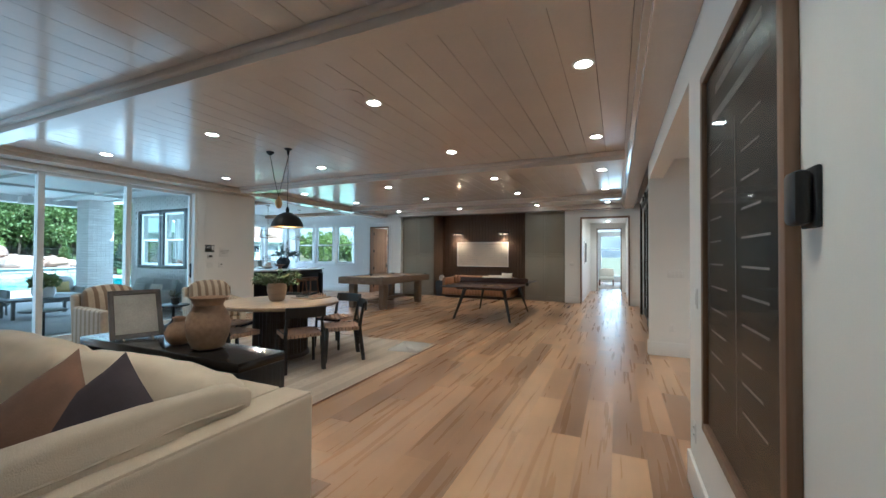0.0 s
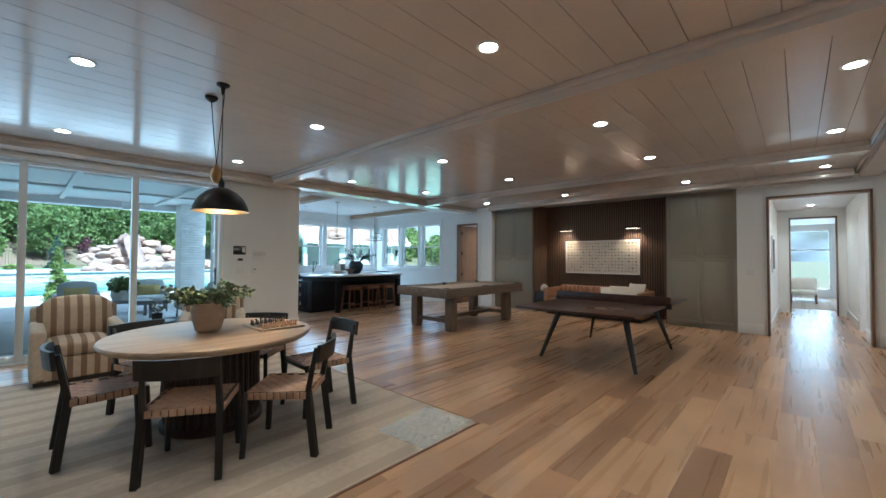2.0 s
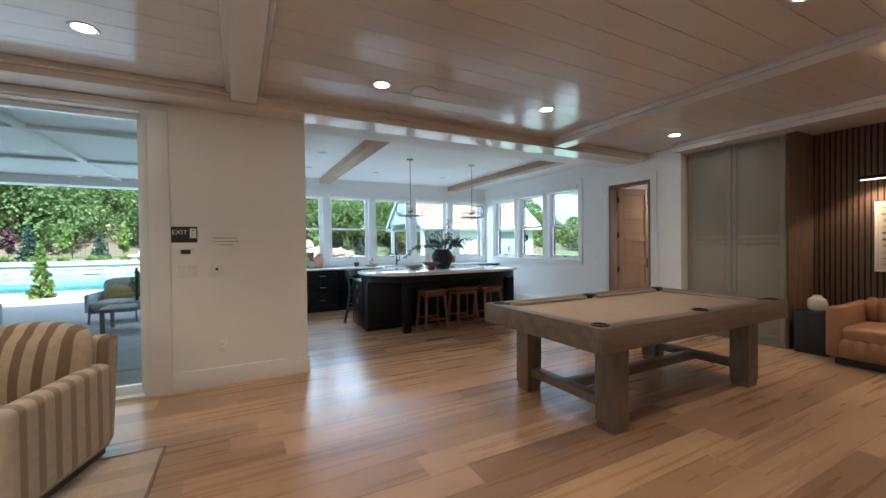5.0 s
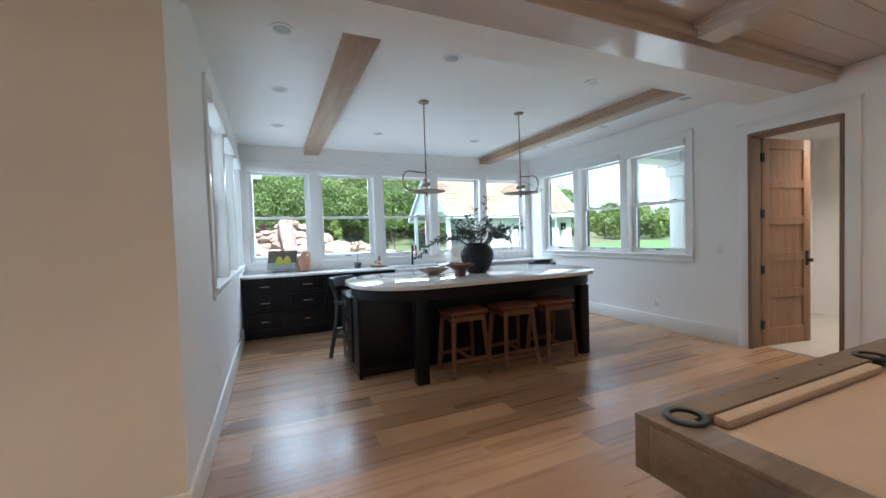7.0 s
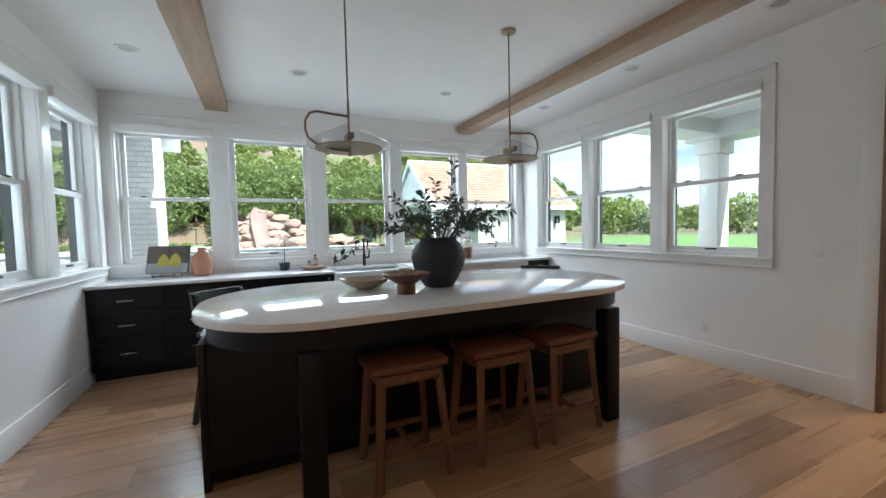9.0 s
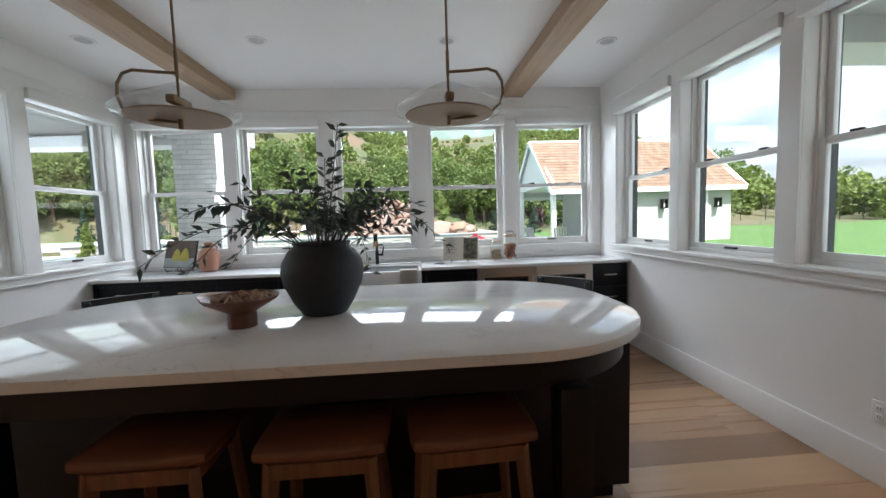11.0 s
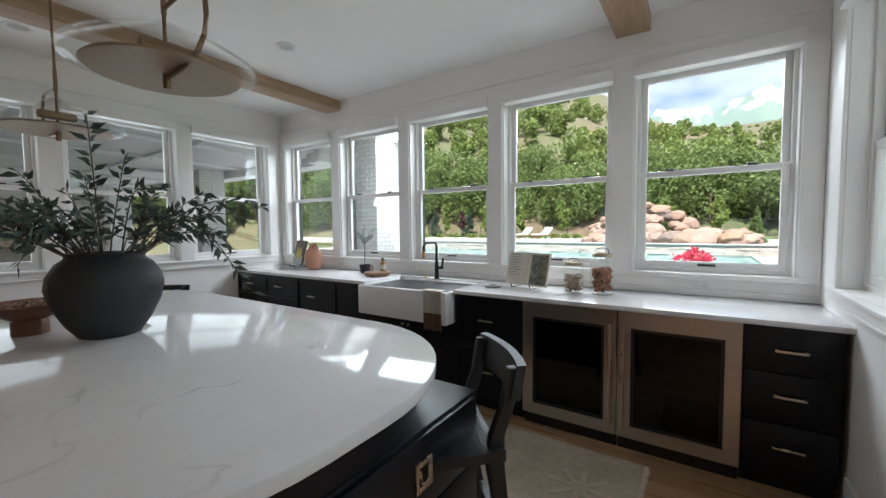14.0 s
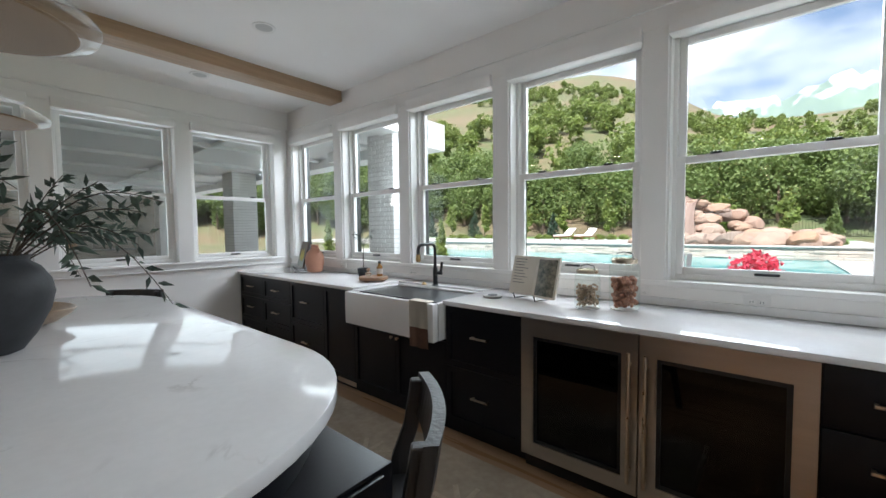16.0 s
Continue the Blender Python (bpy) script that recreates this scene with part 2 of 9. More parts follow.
M["sofa_leather"] = material("cognac_sofa_leather", (0.33, 0.17, 0.085), 0.45, var=0.12, scale=5, bump=0.1, fine=200)
M["strap"] = material("woven_tan_strap", (0.46, 0.29, 0.19), 0.6, var=0.14, scale=14, bump=0.12, fine=200)
M["saddle"] = material("saddle_brown_seat", (0.15, 0.055, 0.027), 0.45, var=0.15, scale=8, bump=0.08, fine=200)
M["teak"] = wood("teak_leg", (0.21, 0.095, 0.045), (0.13, 0.055, 0.026), 0.45, axis=2)
M["pool_wood"] = wood("weathered_oak_table", (0.215, 0.155, 0.105), (0.135, 0.095, 0.065), 0.45, axis=1)
M["pool_leg"] = wood("weathered_oak_leg", (0.215, 0.155, 0.105), (0.135, 0.095, 0.065), 0.5, axis=2)
M["felt"] = material("tan_felt", (0.47, 0.36, 0.27), 0.95, var=0.05, scale=4, bump=0.08, fine=400)
M["walnut"] = wood("dark_walnut_top", (0.075, 0.034, 0.024), (0.05, 0.022, 0.016), 0.3, axis=1)
M["table_oak"] = wood("bleached_oak_top", (0.46, 0.35, 0.245), (0.33, 0.24, 0.16), 0.4, axis=1)
M["table_base"] = wood("dark_brown_table_base", (0.05, 0.033, 0.024), (0.03, 0.02, 0.015), 0.5, axis=2)
M["linen"] = material("cream_linen", (0.66, 0.555, 0.43), 0.92, var=0.06, scale=6, bump=0.3, fine=320)
M["linen_plum"] = material("plum_velvet", (0.055, 0.04, 0.05), 0.85, var=0.2, scale=7, bump=0.2, fine=260)
M["linen_brown"] = material("cocoa_cushion", (0.22, 0.125, 0.085), 0.9, var=0.15, scale=7, bump=0.2, fine=260)
M["outdoor_print"] = material("pale_grey_print", (0.42, 0.40, 0.37), 0.7, var=0.15, scale=5)
M["linen_white"] = material("ivory_cushion", (0.72, 0.66, 0.57), 0.92, var=0.06, scale=6, bump=0.2, fine=260)
M["stripe"] = striped("brown_striped_upholstery", (0.50, 0.40, 0.29), (0.23, 0.155, 0.10), 0.115, 0.55, axis=0)
M["stripe_side"] = striped("pale_striped_upholstery", (0.55, 0.46, 0.36), (0.36, 0.28, 0.20), 0.115, 0.6, axis=1)
M["rug"] = striped("pale_striped_rug", (0.50, 0.425, 0.345), (0.415, 0.345, 0.275), 0.30, 0.62, axis=0, bump=0.4)
M["terra"] = material("terracotta", (0.47, 0.235, 0.155), 0.7, var=0.12, scale=6, bump=0.1)
M["clay"] = material("rough_clay", (0.36, 0.235, 0.15), 0.85, var=0.22, scale=5, bump=0.35, fine=40)
M["pot_clay"] = material("banded_clay_pot", (0.46, 0.33, 0.23), 0.7, var=0.16, scale=3, bump=0.12, stretch=(1, 1, 5))
M["charcoal"] = material("charcoal_ceramic", (0.022, 0.024, 0.027), 0.62, var=0.25, scale=5, bump=0.18, fine=28)
M["leaf"] = material("olive_leaf", (0.065, 0.095, 0.06), 0.5, var=0.4, scale=12, bump=0.0)
M["leaf_dark"] = material("willow_leaf", (0.055, 0.085, 0.062), 0.5, var=0.45, scale=10, bump=0.0)
M["leaf_table"] = material("fern_leaf", (0.10, 0.14, 0.075), 0.5, var=0.4, scale=12, bump=0.0)
M["stem"] = material("twig_bark", (0.055, 0.04, 0.028), 0.8, var=0.2)
M["white_ceramic"] = material("white_fireclay", (0.82, 0.81, 0.80), 0.15, var=0.01, bump=0.0)
M["glass"] = glass_pane("window_glass")
M["glass_dark"] = glass_pane("smoked_glass", (0.05, 0.05, 0.05))
M["clear"] = clear_glass("clear_glass")
M["white_plastic"] = material("white_plastic", (0.80, 0.79, 0.77), 0.35, var=0.02, bump=0.0)
M["black_plastic"] = material("black_plastic", (0.012, 0.012, 0.012), 0.4, var=0.1, bump=0.0)
M["door_oak"] = wood("natural_oak_door", (0.33, 0.19, 0.105), (0.24, 0.135, 0.075), 0.5, axis=2)
M["jamb"] = wood("oak_jamb", (0.25, 0.155, 0.095), (0.17, 0.105, 0.064), 0.5, axis=2)
# white brick greyed in its colour, so the sunlit pool house reads as shaded
M["house_brick"] = material("sun_dimmed_white_brick", (0.44, 0.44, 0.43), 0.8, var=0.07, scale=5, bump=0.3, fine=40)
M["brick"] = material("white_brick", (0.72, 0.71, 0.69), 0.8, var=0.07, scale=5, bump=0.3, fine=40)
M["mortar"] = material("white_mortar", (0.42, 0.41, 0.39), 0.9, var=0.06, bump=0.3)
M["white_soffit"] = material("white_soffit_paint", (0.80, 0.80, 0.79), 0.5, var=0.02, scale=2, bump=0.02)
M["dark_frame"] = material("dark_bronze_frame", (0.02, 0.022, 0.022), 0.4, var=0.1, bump=0.0)
M["canlight"] = glow("warm_lamp_lens", (1.0, 0.80, 0.55), 14.0)
M["can_off"] = material("lamp_baffle", (0.50, 0.50, 0.49), 0.5, var=0.05, bump=0.0)

# ---- mesh helpers ----
def box(bm, a, b, bev=0.0, seg=2):
    c = [(p + q) / 2 for p, q in zip(a, b)]
    s = [abs(q - p) for p, q in zip(a, b)]
    r = bmesh.ops.create_cube(bm, size=1.0, matrix=Matrix.Translation(c) @ Matrix.Diagonal((*s, 1)))
    if bev > 0:
        ed = list({e for v in r["verts"] for e in v.link_edges})
        bmesh.ops.bevel(bm, geom=ed, offset=min(bev, min(s) * 0.45), segments=seg, profile=0.5, affect="EDGES")
    return bm


def rod(bm, p0, p1, r0, r1=None, seg=12):
    """A round, tapered bar from p0 to p1."""
    p0, p1 = Vector(p0), Vector(p1)
    d = p1 - p0
    m = Matrix.Translation((p0 + p1) / 2) @ d.to_track_quat("Z", "Y").to_matrix().to_4x4()
    bmesh.ops.create_cone(bm, cap_ends=True, segments=seg, radius1=r0, radius2=r0 if r1 is None else r1, depth=d.length, matrix=m)
    return bm


def bar(bm, p0, p1, w, d, bev=0.0, w1=None, d1=None):
    """A square bar from p0 to p1, tapered where w1 and d1 are given."""
    p0, p1 = Vector(p0), Vector(p1)
    ax = p1 - p0
    m = Matrix.Translation((p0 + p1) / 2) @ ax.to_track_quat("Z", "Y").to_matrix().to_4x4()
    r = bmesh.ops.create_cube(bm, size=1.0, matrix=Matrix.Diagonal((w, d, ax.length, 1)))
    for v in r["verts"]:
        if w1 is not None and v.co.z > 0:
            v.co.x *= w1 / w
            v.co.y *= (d1 if d1 is not None else w1) / d
        v.co = m @ v.co
    if bev:
        ed = list({e for v in r["verts"] for e in v.link_edges})
        bmesh.ops.bevel(bm, geom=ed, offset=bev, segments=2, profile=0.5, affect="EDGES")
    return bm


def lathe(bm, prof, seg=32, at=(0, 0, 0), cap=True):
    """Turns a profile of (radius, height) pairs about the upright axis."""
    rings = []
    for r, z in prof:
        rings.append([bm.verts.new((at[0] + r * math.cos(2 * math.pi * k / seg), at[1] + r * math.sin(2 * math.pi * k / seg), at[2] + z)) for k in range(seg)])
    for a, b in zip(rings, rings[1:]):
        for k in range(seg):
            bm.faces.new((a[k], a[(k + 1) % seg], b[(k + 1) % seg], b[k]))
    if cap:
        bm.faces.new(rings[0][::-1])
        bm.faces.new(rings[-1])
    return bm


def tube(bm, pts, r, seg=8):
    """A bent pipe through points."""
    pts = [Vector(p) for p in pts]
    rings = []
    up = Vector((0.13, 0.31, 0.94))
    for i, p in enumerate(pts):
        t = (pts[min(i + 1, len(pts) - 1)] - pts[max(i - 1, 0)]).normalized()
        u = t.cross(up).normalized()
        v = t.cross(u)
        rr = r[i] if isinstance(r, (list, tuple)) else r
        rings.append([bm.verts.new(p + rr * (u * math.cos(2 * math.pi * k / seg) + v * math.sin(2 * math.pi * k / seg))) for k in range(seg)])
    for a, b in zip(rings, rings[1:]):
        for k in range(seg):
            bm.faces.new((a[k], a[(k + 1) % seg], b[(k + 1) % seg], b[k]))
    bm.faces.new(rings[0][::-1])
    bm.faces.new(rings[-1])
    return bm


def soft_box(bm, a, b, puff=0.04, n=6, bev=0.3):
    """A stuffed cushion: a box whose faces swell and whose edges are round."""
    c = Vector([(p + q) / 2 for p, q in zip(a, b)])
    h = Vector([abs(q - p) / 2 for p, q in zip(a, b)])
    r = bmesh.ops.create_cube(bm, size=2.0)
    ed = list({e for v in r["verts"] for e in v.link_edges})
    bmesh.ops.subdivide_edges(bm, edges=ed, cuts=n, use_grid_fill=True)
    vs = bm.verts[:]
    rad = min(h) * bev * 2
    for v in vs:
        p = v.co.copy()
        q = Vector([p[i] * h[i] for i in range(3)])
        inner = Vector([max(-(h[i] - rad), min(h[i] - rad, q[i])) for i in range(3)])
        d = q - inner
        if d.length > 1e-9:
            q = inner + d.normalized() * min(rad, max(abs(x) for x in d))
        k = (1 - p[0] ** 2) * (1 - p[1] ** 2) + (1 - p[0] ** 2) * (1 - p[2] ** 2) + (1 - p[1] ** 2) * (1 - p[2] ** 2)
        ax = max(range(3), key=lambda i: abs(p[i]))
        q[ax] += math.copysign(puff * k, p[ax])
        v.co = c + q
    return bm


def pillow(bm, w, h, t, n=10):
    """A throw pillow in the xz plane, pinched at its corners."""
    grid = {}
    for s in (-1, 1):
        for i in range(n + 1):
            for j in range(n + 1):
                u, v = 2 * i / n - 1, 2 * j / n - 1
                edge = i in (0, n) or j in (0, n)
                if edge and s == 1:
                    grid[s, i, j] = grid[-1, i, j]
                    continue
                k = (1 - u * u) ** 0.55 * (1 - v * v) ** 0.55
                pin = 1 - 0.10 * (abs(u) * abs(v)) ** 1.5 + 0.0
                pull = 1 - 0.05 * (1 - u * u) * abs(v) ** 4 - 0.0
                pull2 = 1 - 0.05 * (1 - v * v) * abs(u) ** 4
                grid[s, i, j] = bm.verts.new((u * w / 2 * pull2, s * t / 2 * k, v * h / 2 * pull))
    for s in (-1, 1):
        for i in range(n):
            for j in range(n):
                f = [grid[s, i, j], grid[s, i + 1, j], grid[s, i + 1, j + 1], grid[s, i, j + 1]]
                bm.faces.new(f if s == -1 else f[::-1])
    return bm


def mesh_of(name, bm, mat, smooth=None):
    bmesh.ops.recalc_face_normals(bm, faces=bm.faces[:])
    me = bpy.data.meshes.new(name)
    bm.to_mesh(me)
    bm.free()
    me.materials.append(mat)
    if smooth is not None:
        me.polygons.foreach_set("use_smooth", [True] * len(me.polygons))
        me.set_sharp_from_angle(angle=radians(smooth))
    return me


def part(name, bm, mat, parent=None, label="", smooth=35):
    """Links a bmesh as one mesh object, under a thing or a part where one is given."""
    ob = new(name, mesh_of(name, bm, mat, smooth) if isinstance(bm, bmesh.types.BMesh) else bm)
    if parent is not None:
        ob.parent = parent
    if label:
        ob["label"] = label
    return ob


def thing(name, at, label, category, rz=0.0, group="", kind=""):
    ob = new(name)
    ob.empty_display_size = 0.1
    ob.matrix_world = pose(*at, 0, 0, rz)
    return tagged(ob, label, category, group, kind)


def solid(name, a, b, mat, label="", category="", bev=0.0, kind="structure"):
    ob = part(name, box(bmesh.new(), a, b, bev), mat)
    return tagged(ob, label, category or name.split("_")[0], kind=kind)


def B(*boxes, bev=0.0):
    bm = bmesh.new()
    for a, b in boxes:
        box(bm, a, b, bev)
    return bm

# ---- structure: floor, walls, ceilings ----
CZ = 2.90          # coffer ceiling of the main room
BZ = 2.78          # underside of its painted beams
KZ = 2.94          # kitchen ceiling

tagged(part("floor", B(((-6.95, -4.6, -0.2), (5.0, 24.0, -0.014)), ((-11.5, 6.0, -0.2), (-6.95, 11.83, -0.014)), ((-7.6, 11.83, -0.2), (-5.0, 15.0, -0.014))), M["subfloor"]),
       "wide-plank natural oak floor in mixed tones", "floor", kind="structure")


def wall_run(name, x0, x1, y0, y1, z1, holes, along, mat=None, label="smooth white painted wall", z0=0.0):
    """A wall between two corners with rectangular openings (from, to, bottom, top) along x or y."""
    bm = bmesh.new()
    a0, a1 = (x0, x1) if along == "x" else (y0, y1)
    cuts = sorted(holes)

    def blk(p, q, zb, zt):
        if q - p > 1e-4 and zt - zb > 1e-4:
            if along == "x":
                box(bm, (p, y0, zb), (q, y1, zt))
            else:
                box(bm, (x0, p, zb), (x1, q, zt))
    cur = a0
    for p, q, zb, zt in cuts:
        blk(cur, p, z0, z1)
        blk(p, q, z0, zb)
        blk(p, q, zt, z1)
        cur = q
    blk(cur, a1, z0, z1)
    return tagged(part(name, bm, mat or M["wall"], smooth=None), label, "wall", kind="structure")


# window openings: back wall (y), right wall (x), patio wall (x)
BACK_W = [(6.27 + 1.077 * i, 6.27 + 1.077 * i + 0.94) for i in range(5)]
RIGHT_W = [(-10.89, -9.97), (-9.85, -8.95), (-8.81, -7.91)]
LEFT_W = [(-8.93, -8.02), (-10.01, -9.09), (-11.09, -10.16)]
WZ0, WZ1 = 1.07, 2.565

wall_run("wall_kitchen_back", -11.5, -11.3, 6.0, 11.83, 3.1, [(a, b, WZ0, WZ1) for a, b in BACK_W], "y")
wall_run("wall_kitchen_north", -11.3, -5.85, 11.63, 11.83, 3.1, [(a, b, WZ0, WZ1) for a, b in RIGHT_W] + [(-7.16, -6.35, 0.0, 2.46)], "x")
wall_run("wall_kitchen_south", -11.3, -6.95, 5.99, 6.17, 3.1, [(a, b, WZ0, WZ1) for a, b in LEFT_W], "x")
wall_run("wall_patio", -6.95, -6.75, -4.6, 6.17, 3.1, [(-1.16, 4.76, 0.0, 2.71)], "y")
wall_run("wall_hall", -0.13, 1.95, 11.71, 11.86, 3.1, [(0.33, 1.63, 0.0, 2.55)], "x")
wall_run("wall_niche_back", -5.85, -0.13, 12.58, 12.73, 3.1, [], "x")
wall_run("wall_niche_side", -5.85, -5.83, 11.83, 12.58, 3.1, [], "y")
wall_run("wall_east", 1.74, 1.92, -4.6, 5.95, 3.1, [(2.36, 5.80, 0.0, 2.54)], "y")
wall_run("wall_alcove", 1.92, 4.6, 5.80, 5.95, 3.1, [], "x")
wall_run("wall_alcove_side", 4.6, 4.75, 1.5, 5.95, 3.1, [], "y")
wall_run("wall_alcove_end", 1.92, 4.6, 1.5, 1.65, 3.1, [], "x")
wall_run("wall_study", 1.90, 2.05, 5.95, 11.71, 3.1, [(6.52, 10.06, 0.0, 2.62)], "y")
wall_run("wall_study_far", 5.0, 5.15, 5.95, 11.86, 3.1, [(7.2, 9.6, 0.9, 2.3)], "y")
wall_run("wall_study_end", 2.05, 5.0, 11.71, 11.86, 3.1, [], "x")
wall_run("wall_south", -6.95, 1.92, -4.75, -4.6, 3.1, [], "x")
wall_run("wall_hall_west", 0.18, 0.33, 11.86, 16.2, 2.8, [], "y")
wall_run("wall_hall_east", 1.63, 1.78, 11.86, 16.2, 2.8, [(12.6, 13.6, 0.0, 2.4)], "y")
wall_run("wall_hall_end", -1.6, 3.6, 16.2, 16.35, 2.8, [(0.58, 1.46, 0.0, 2.50)], "x")
wall_run("wall_sunroom_far", -1.6, 3.6, 22.6, 22.75, 2.8, [(0.45, 1.65, 0.25, 2.55)], "x")
wall_run("wall_sunroom_west", -1.75, -1.6, 16.2, 22.75, 2.8, [(17.2, 21.6, 0.5, 2.4)], "y")
wall_run("wall_sunroom_east", 3.6, 3.75, 16.2, 22.75, 2.8, [(17.2, 21.6, 0.5, 2.4)], "y")
wall_run("wall_mudroom", -7.9, -7.75, 11.83, 14.6, 2.8, [(13.58, 13.89, 0.15, 2.25)], "y")
wall_run("wall_mudroom_far", -7.75, -5.0, 14.45, 14.6, 2.8, [], "x")
wall_run("wall_mudroom_east", -5.15, -5.0, 12.73, 14.6, 2.8, [], "y")
# header over the wide kitchen opening
tagged(part("header_kitchen", B(((-6.95, 6.17, 2.785), (-6.75, 11.63, 3.1))), M["wall"], smooth=None), "white painted header over the wide kitchen opening", "wall", kind="structure")

# main ceiling: grooved boards between painted beams
bm = bmesh.new()
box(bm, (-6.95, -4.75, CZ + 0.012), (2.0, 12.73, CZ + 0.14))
tagged(part("ceiling_backing", bm, M["ceil_gap"], smooth=None), "ceiling backing above the boards, painted dark as groove shade", "ceiling", kind="structure")
bm = bmesh.new()
x = -6.75
i = 0
while x < 1.74:
    w = 0.24
    for y0, y1 in ((-4.6, 1.45), (1.45, 5.5), (5.5, 9.5), (9.5, 12.58)):
        a, b = x + 0.0025, min(x + w - 0.0025, 1.74)
        vs = [bm.verts.new(p) for p in ((a, y0, CZ), (b, y0, CZ), (b, y1, CZ), (a, y1, CZ), (a - 0.0015, y0, CZ + 0.008), (b + 0.0015, y0, CZ + 0.008), (b + 0.0015, y1, CZ + 0.008), (a - 0.0015, y1, CZ + 0.008))]
        for q in ((0, 1, 2, 3), (0, 4, 5, 1), (2, 6, 7, 3), (1, 5, 6, 2), (3, 7, 4, 0), (4, 7, 6, 5)):
            bm.faces.new([vs[k] for k in q])
    x += w
    i += 1
tagged(part("ceiling", bm, M["ceil_main"], smooth=None), "glossy greige tongue-and-groove board ceiling", "ceiling", kind="structure")


def ceiling_beam(name, a, b):
    bm = bmesh.new()
    box(bm, (a[0], a[1], BZ), (b[0], b[1], CZ + 0.01), 0.004, 1)
    along_x = (b[0] - a[0]) > (b[1] - a[1])
    e = 0.045
    if along_x:
        box(bm, (a[0], a[1] - e, CZ - 0.055), (b[0], b[1] + e, CZ + 0.008), 0.012, 2)
    else:
        box(bm, (a[0] - e, a[1], CZ - 0.055), (b[0] + e, b[1], CZ + 0.008), 0.012, 2)
    return tagged(part(name, bm, M["ceil_main"], smooth=35), "glossy greige painted ceiling beam with a crown strip", "trim", kind="structure")


for k, yc in enumerate((-2.6, 1.5, 5.57, 9.58)):
    ceiling_beam(f"trim_beam_{k + 1}", (-6.35, yc - 0.11), (1.42, yc + 0.11))
ceiling_beam("trim_beam_west", (-6.75, -4.6), (-6.42, 11.63))
ceiling_beam("trim_beam_east", (1.50, -4.6), (1.74, 11.7))
ceiling_beam("trim_beam_north", (-5.83, 11.42), (1.42, 11.71))
tagged(part("ceiling_niche", B(((-4.57, 11.71, 2.86), (-1.38, 12.58, 2.895))), M["ceil_main"], smooth=None), "greige board ceiling over the niche", "ceiling", kind="structure")

# kitchen ceiling, dropped strip at the opening, oak beams
tagged(part("ceiling_kitchen", B(((-11.5, 5.99, KZ), (-7.15, 11.83, KZ + 0.14)), ((-7.15, 6.17, 2.785), (-6.95, 11.63, KZ + 0.1))), M["ceil_kit"], smooth=None), "flat white painted kitchen ceiling", "ceiling", kind="structure")
for nm, yc in (("trim_oak_beam_1", 7.26), ("trim_oak_beam_2", 10.56)):
    ob = part(nm, B(((-11.3, yc - 0.115, KZ - 0.115), (-7.15, yc + 0.115, KZ + 0.01)), bev=0.006), M["beam_oak"])
    tagged(ob, "solid pale oak beam with worn edges", "beam", kind="structure")
# plain ceilings over the side rooms
for nm, a, b in (("ceiling_alcove", (1.92, 1.5, 2.80), (4.75, 5.95, 2.95)), ("ceiling_study", (2.05, 5.95, 2.86), (5.15, 11.86, 3.0)), ("ceiling_hall", (0.18, 11.86, 2.72), (1.78, 16.2, 2.86)),
                 ("ceiling_sunroom", (-1.75, 16.2, 2.74), (3.75, 22.75, 2.88)), ("ceiling_mudroom", (-7.9, 11.83, 2.72), (-5.0, 14.6, 2.86))):
    tagged(part(nm, B((a, b)), M["ceil_kit"], smooth=None), "flat white painted ceiling", "ceiling", kind="structure")

# roof slab keeps the sky off the rooms
tagged(part("roof_slab", B(((-12.1, 5.6, 3.12), (5.3, 12.5, 3.3)), ((-7.0, -4.9, 3.12), (5.3, 5.6, 3.3)), ((-8.1, 12.5, 2.98), (5.3, 23.2, 3.16))), M["white_soffit"], smooth=None), "white painted eaves and roof slab", "roof", kind="structure")


def baseboard(name, pts, h=0.19, t=0.018, side=1):
    """Skirting boards along straight runs, each with a small cap."""
    bm = bmesh.new()
    for (xa, ya), (xb, yb), nx, ny in pts:
        lo = (min(xa, xb, xa + nx * t, xb + nx * t), min(ya, yb, ya + ny * t, yb + ny * t), 0.0)
        hi = (max(xa, xb, xa + nx * t, xb + nx * t), max(ya, yb, ya + ny * t, yb + ny * t), h)
        box(bm, lo, hi, 0.004, 2)
    return tagged(part(name, bm, M["trim"]), "tall white painted baseboard", "baseboard", kind="structure")


baseboard("baseboard_kitchen", [((-10.6, 6.17), (-6.75, 6.17), 0, 1), ((-6.75, 4.92), (-6.75, 6.188), 1, 0), ((-10.62, 11.63), (-7.26, 11.63), 0, -1), ((-6.23, 11.63), (-5.83, 11.63), 0, -1)])
baseboard("baseboard_main", [((-0.13, 11.71), (0.26, 11.71), 0, -1), ((1.70, 11.71), (1.90, 11.71), 0, -1), ((1.74, -4.6), (1.74, 2.36), -1, 0), ((1.722, 5.8), (4.6, 5.8), 0, -1), ((1.74, 5.8), (1.74, 5.95), -1, 0),
                             ((1.90, 10.12), (1.90, 11.71), -1, 0), ((1.90, 5.95), (1.90, 6.46), -1, 0), ((-6.75, -4.6), (-6.75, -1.3), 1, 0), ((1.722, 2.36), (1.92, 2.36), 0, 1)])
baseboard("baseboard_hall", [((0.33, 11.9), (0.33, 16.2), 1, 0), ((1.63, 11.9), (1.63, 12.55), -1, 0), ((1.63, 13.65), (1.63, 16.2), -1, 0)])


